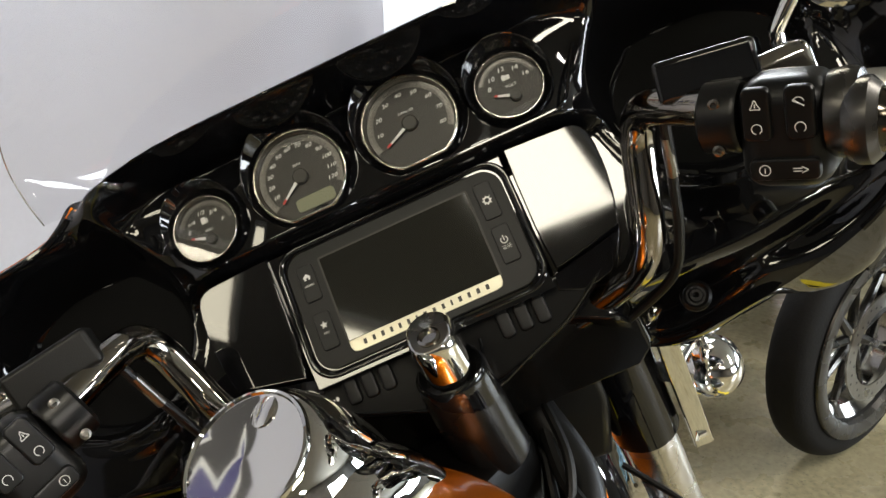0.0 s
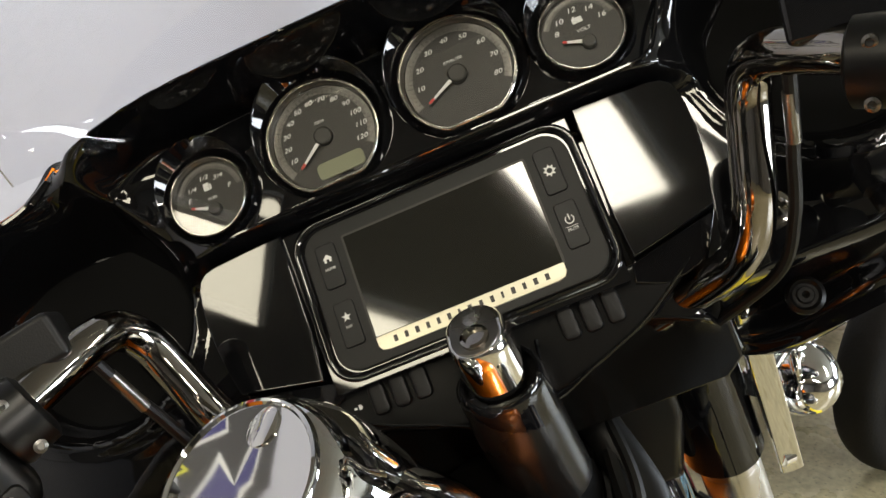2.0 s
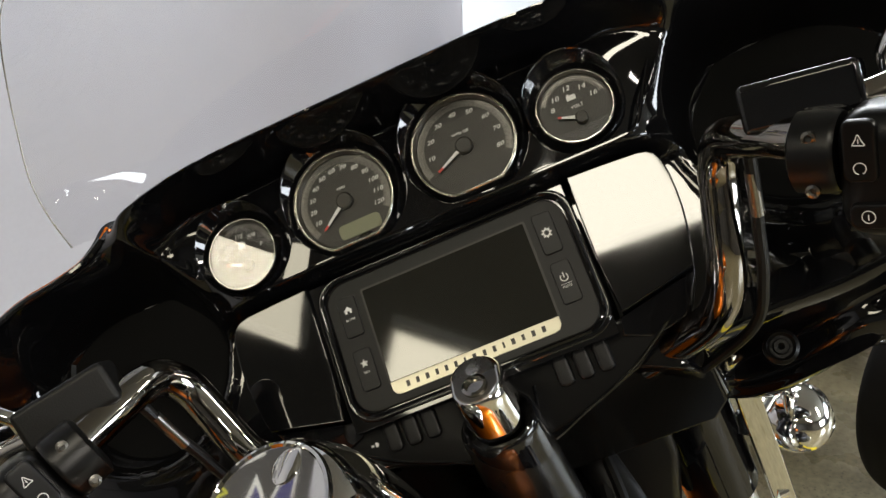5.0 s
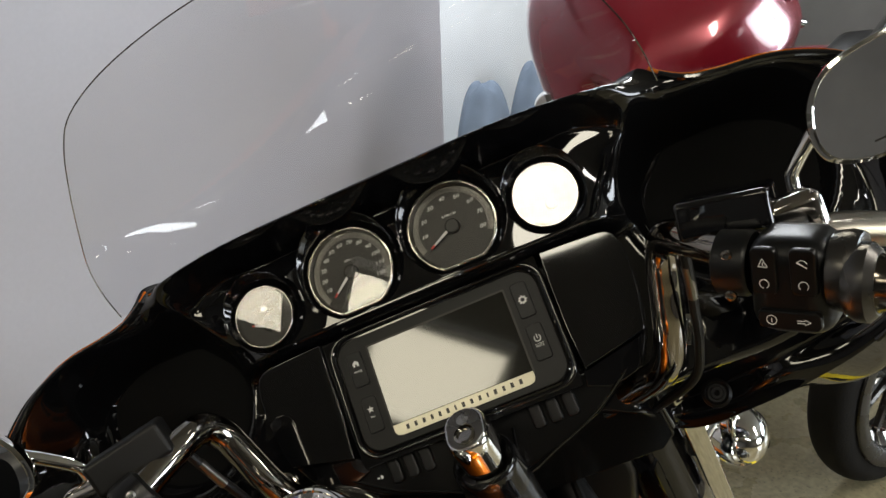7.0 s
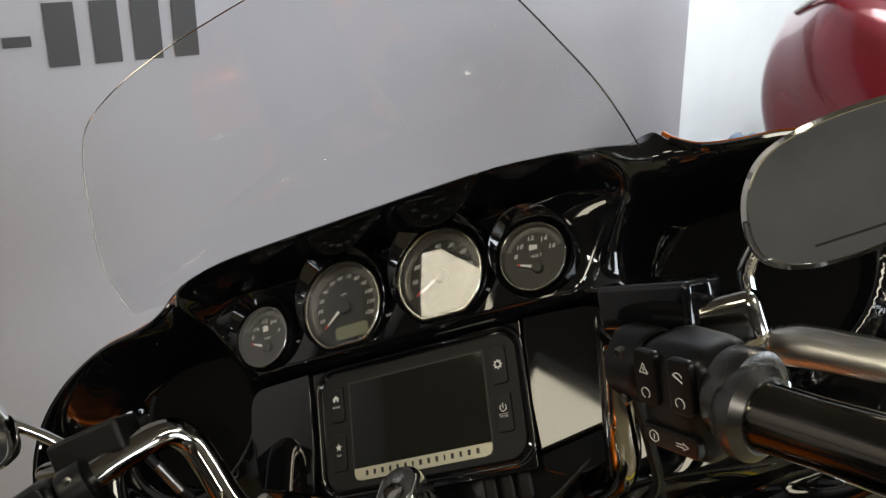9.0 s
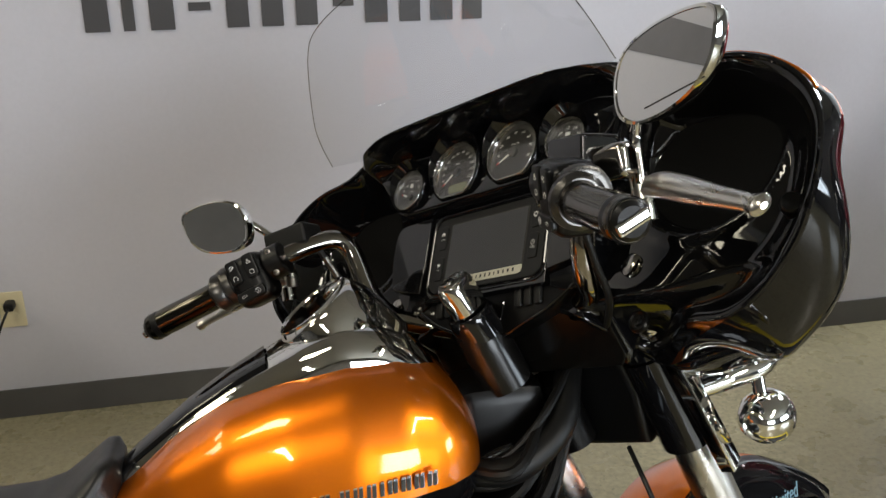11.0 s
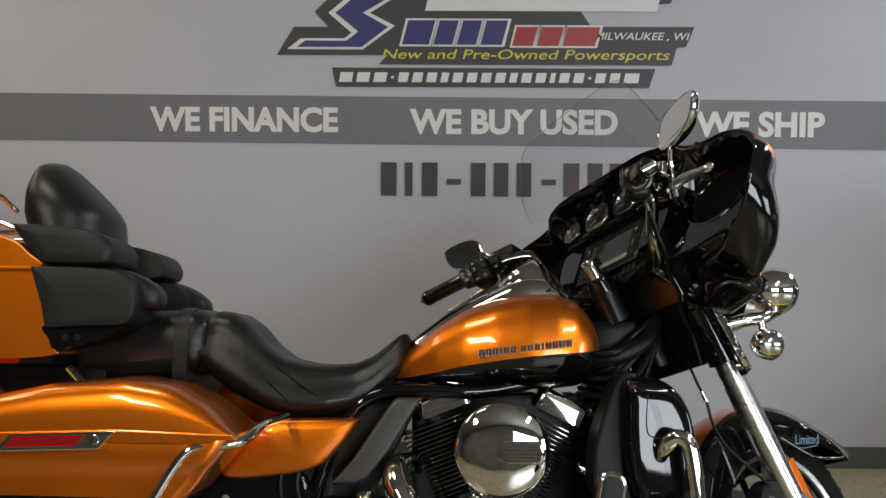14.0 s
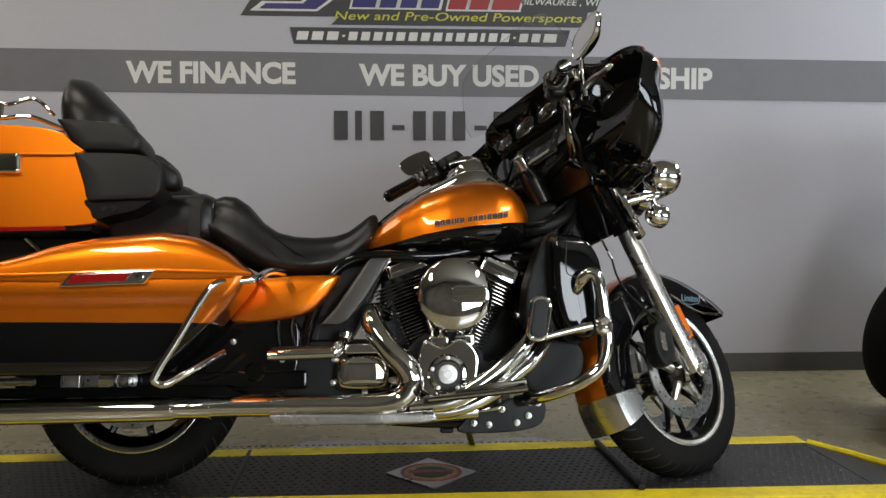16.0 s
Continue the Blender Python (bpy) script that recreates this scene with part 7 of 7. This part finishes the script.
# ---- neighbouring motorcycles and the things beyond the wall's end ----
def parked_bike(paint, label, m, turn):
    """A touring motorcycle that faces +x, standing beside the main one."""
    b = thing("parked_motorcycle", label, "motorcycle", m, "parked motorcycles")
    sm = Matrix.Translation((0.80, 0, 0)) @ Matrix.Rotation(radians(turn), 4, "Z") @ Matrix.Translation((-0.80, 0, 0))
    t = tyre(0.80, 0.32, 0.318, 0.13, "front_tyre", b, sm)
    w = rim(0.80, 0.32, 0.222, 0.09, DCHROME, b, "front_rim", sm)
    for i in range(9):
        a = 2 * math.pi * i / 9
        part("spoke", tube([(0.80 + 0.03 * math.cos(a), 0, 0.32 + 0.03 * math.sin(a)), (0.80 + 0.19 * math.cos(a + 0.1), 0, 0.32 + 0.19 * math.sin(a + 0.1))], [0.014, 0.01], 5, 8), DSATIN, w)
    for y in (-1, 1):
        part("rim_face", lathe([(0.256, 0.060), (0.254, 0.066), (0.236, 0.069), (0.214, 0.064), (0.208, 0.050)], 64, basis((0.80, 0, 0.32), (1, 0, 0), (0, 0, 1), (0, -y, 0)), None, True), DSATIN, w, "dark grey cast rim face")
    disc(0.80, 0.32, 0.145, -0.07, "front_disc", b, sm, GREYMETAL)
    disc(0.80, 0.32, 0.145, 0.07, "front_disc", b, sm, GREYMETAL)
    for s in (-1, 1):
        part("fork_leg", tube([(0.815, s * 0.125, 0.30), (0.62, s * 0.125, 0.72), (0.50, s * 0.12, 0.98)], [0.029, 0.029, 0.036], 24, 18), SATIN, b, "satin fork leg", sm)
    fn = loft([[(0.80 + q * math.cos(a), y, 0.32 + q * math.sin(a)) for y, q in ((-0.085, 0.27), (-0.08, 0.33), (-0.05, 0.352), (0, 0.358), (0.05, 0.352), (0.08, 0.33), (0.085, 0.27), (0.075, 0.27), (0.0, 0.345), (-0.075, 0.27))] for a in (radians(62 + 138 * i / 24) for i in range(25))])
    part("front_fender", fn, GLOSS, b, "gloss black front fender", sm, 50)
    rings = []
    for i in range(25):
        f = i / 24
        g = math.sin(f * math.pi / 2)
        k = math.cos(f * math.pi / 2) ** 0.72 * 0.97 + 0.03
        rings.append([(0.50 - 0.16 * smooth(0.22, 0.38, abs(y)) * (1 - g) + (0.42 - 0.36 * abs(y)) * g, y * k * (1.06 - 0.06 * g), 1.06 - 0.17 * g + (z - 1.06) * k) for y, z in blob([(0, 1.30), (0.15, 1.29), (0.28, 1.245), (0.37, 1.17), (0.405, 1.09), (0.385, 1.00), (0.31, 0.89), (0.18, 0.82), (0, 0.83), (-0.18, 0.82), (-0.31, 0.89), (-0.385, 1.00), (-0.405, 1.09), (-0.37, 1.17), (-0.28, 1.245), (-0.15, 1.29)], 72)])
    fa = part("fairing", loft(rings), paint, b, "glossy batwing fairing", sm, 60)
    part("headlamp", lathe([(0.100, -0.05), (0.104, 0.0), (0.098, 0.012), (0.088, 0.016), (0.06, 0.024), (0, 0.03)], 40, basis((0.885, 0, 0.885), (0, 1, 0), (0, 0, 1), (1, 0, 0))), CHROME, fa, "chrome ringed headlamp")
    part("shield_trim", tube([(0.40, -0.375, 1.172), (0.50, -0.28, 1.252), (0.58, -0.15, 1.293), (0.61, 0, 1.302), (0.58, 0.15, 1.293), (0.50, 0.28, 1.252), (0.40, 0.375, 1.172)], 0.008, 40, 10), CHROME, fa, "chrome windshield trim")
    sh = part("windshield", loft([[(0.61 - 0.10 * f - 1.3 * (w_ * s) ** 2, w_ * s, 1.300 - 0.6 * (w_ * s) ** 2 + 0.18 * f) for s in (-1 + k / 8 for k in range(17))] for f, w_ in ((0, 0.28), (0.4, 0.27), (0.75, 0.22), (0.93, 0.13), (1, 0.03))], False, False), SHIELD, fa, "clear windshield", None, 80)
    sh.visible_shadow = False
    for s in (-1, 1):
        part("lamp", lathe([(0.01, -0.06), (0.05, -0.03), (0.058, 0.01), (0.05, 0.03), (0, 0.04)], 32, basis((0.68, s * 0.24, 0.80), (0, 1, 0), (0, 0, 1), (1, 0, 0))), CHROME, b, "chrome lamp", sm)
        part("handlebar", tube([(0.45, s * 0.08, 1.0), (0.40, s * 0.22, 1.10), (0.30, s * 0.33, 1.10), (0.16, s * 0.44, 1.05)], 0.017, 30, 14), CHROME, b, "", sm)
        part("saddlebag", slab(blob([(-1.30, 0.62), (-0.95, 0.70), (-0.62, 0.70), (-0.55, 0.62), (-0.62, 0.42), (-0.75, 0.36), (-1.30, 0.37)], 48), 0.22 if s < 0 else -0.46, 0.46 if s < 0 else -0.22, 0.03, side(0), 3), paint, b)
    part("fuel_tank", loft([[(x, w_ * math.cos(a) * 1.0, z + h * math.sin(a)) for a in (2 * math.pi * k / 28 for k in range(28))] for x, w_, z, h in ((-0.22, 0.03, 0.79, 0.02), (-0.12, 0.12, 0.82, 0.07), (0.05, 0.17, 0.84, 0.10), (0.22, 0.165, 0.84, 0.10), (0.31, 0.08, 0.83, 0.06))]), paint, b, "", None, 70)
    part("seat", loft([[(x, w_ * math.copysign(abs(math.cos(a)) ** 0.6, math.cos(a)), z + h * math.sin(a)) for a in (2 * math.pi * k / 28 for k in range(28))] for x, w_, z, h in ((-0.95, 0.16, 0.82, 0.06), (-0.66, 0.18, 0.83, 0.07), (-0.55, 0.18, 0.77, 0.07), (-0.38, 0.18, 0.70, 0.05), (-0.22, 0.07, 0.78, 0.04))]), LEATHER, b, "black vinyl seat", None, 70)
    part("engine", slab(blob([(-0.35, 0.30), (-0.30, 0.62), (0.0, 0.70), (0.30, 0.66), (0.34, 0.30), (0.0, 0.22)], 40), -0.16, 0.16, 0.05, side(0), 3), WRINKLE, b, "black engine")
    part("air_cleaner", lathe([(0.09, 0), (0.10, 0.05), (0.08, 0.08), (0, 0.085)], 40, basis((0.05, -0.16, 0.57), (1, 0, 0), (0, 0, 1), (0, -1, 0))), CHROME, b)
    part("muffler", tube([(0.25, -0.2, 0.30), (-0.1, -0.22, 0.26), (-1.4, -0.24, 0.26)], 0.034, 30, 16), CHROME, b)
    rt_ = tyre(-0.82, 0.32, 0.318, 0.17, "rear_tyre", b)
    rim(-0.82, 0.32, 0.215, 0.13, SATIN, b, "rear_rim")
    part("rear_fender", slab(blob([(-1.25, 0.60), (-1.0, 0.72), (-0.6, 0.72), (-0.45, 0.60), (-0.82, 0.66)], 36), -0.10, 0.10, 0.02, side(0)), paint, b)
    part("side_stand", tube([(0.05, 0.15, 0.26), (0.1, 0.26, 0.004)], 0.012, 6, 8), GLOSS, b)
    return b


parked_bike(REDPAINT, "dark red touring motorcycle parked nose to the mat", Matrix.Translation((2.945, 0.785, 0.002)) @ Matrix.Rotation(radians(165), 4, "Z") @ Matrix.Rotation(radians(-10), 4, "X"), 32)
parked_bike(GLOSS, "black touring motorcycle parked beside the red one", Matrix.Translation((2.803, -0.197, 0.002)) @ Matrix.Rotation(radians(164), 4, "Z"), -4)
for k, (x, y) in enumerate(((3.75, 2.42), (4.35, 2.45))):
    cv = thing("draped_cover", "grey-blue cloth draped over a low stand", "cloth cover", Matrix.Translation((x, y, 0)), "draped covers")
    rings = []
    for i in range(15):
        f = i / 14
        rr = 0.04 + 0.16 * f ** 0.6
        rings.append([(rr * (1 + 0.10 * f * math.sin(5 * a + k)) * math.cos(a), rr * 0.8 * (1 + 0.10 * f * math.sin(5 * a + k)) * math.sin(a), 0.47 - 0.43 * f ** 1.6 - 0.02 * math.sin(3 * a)) for a in (2 * math.pi * q / 40 for q in range(40))])
    part("cloth", loft(rings), DENIM, cv, "", None, 80)
    part("stand", tube([(0, 0, 0), (0, 0, 0.40)], 0.03, 4, 12), MATTE, cv)
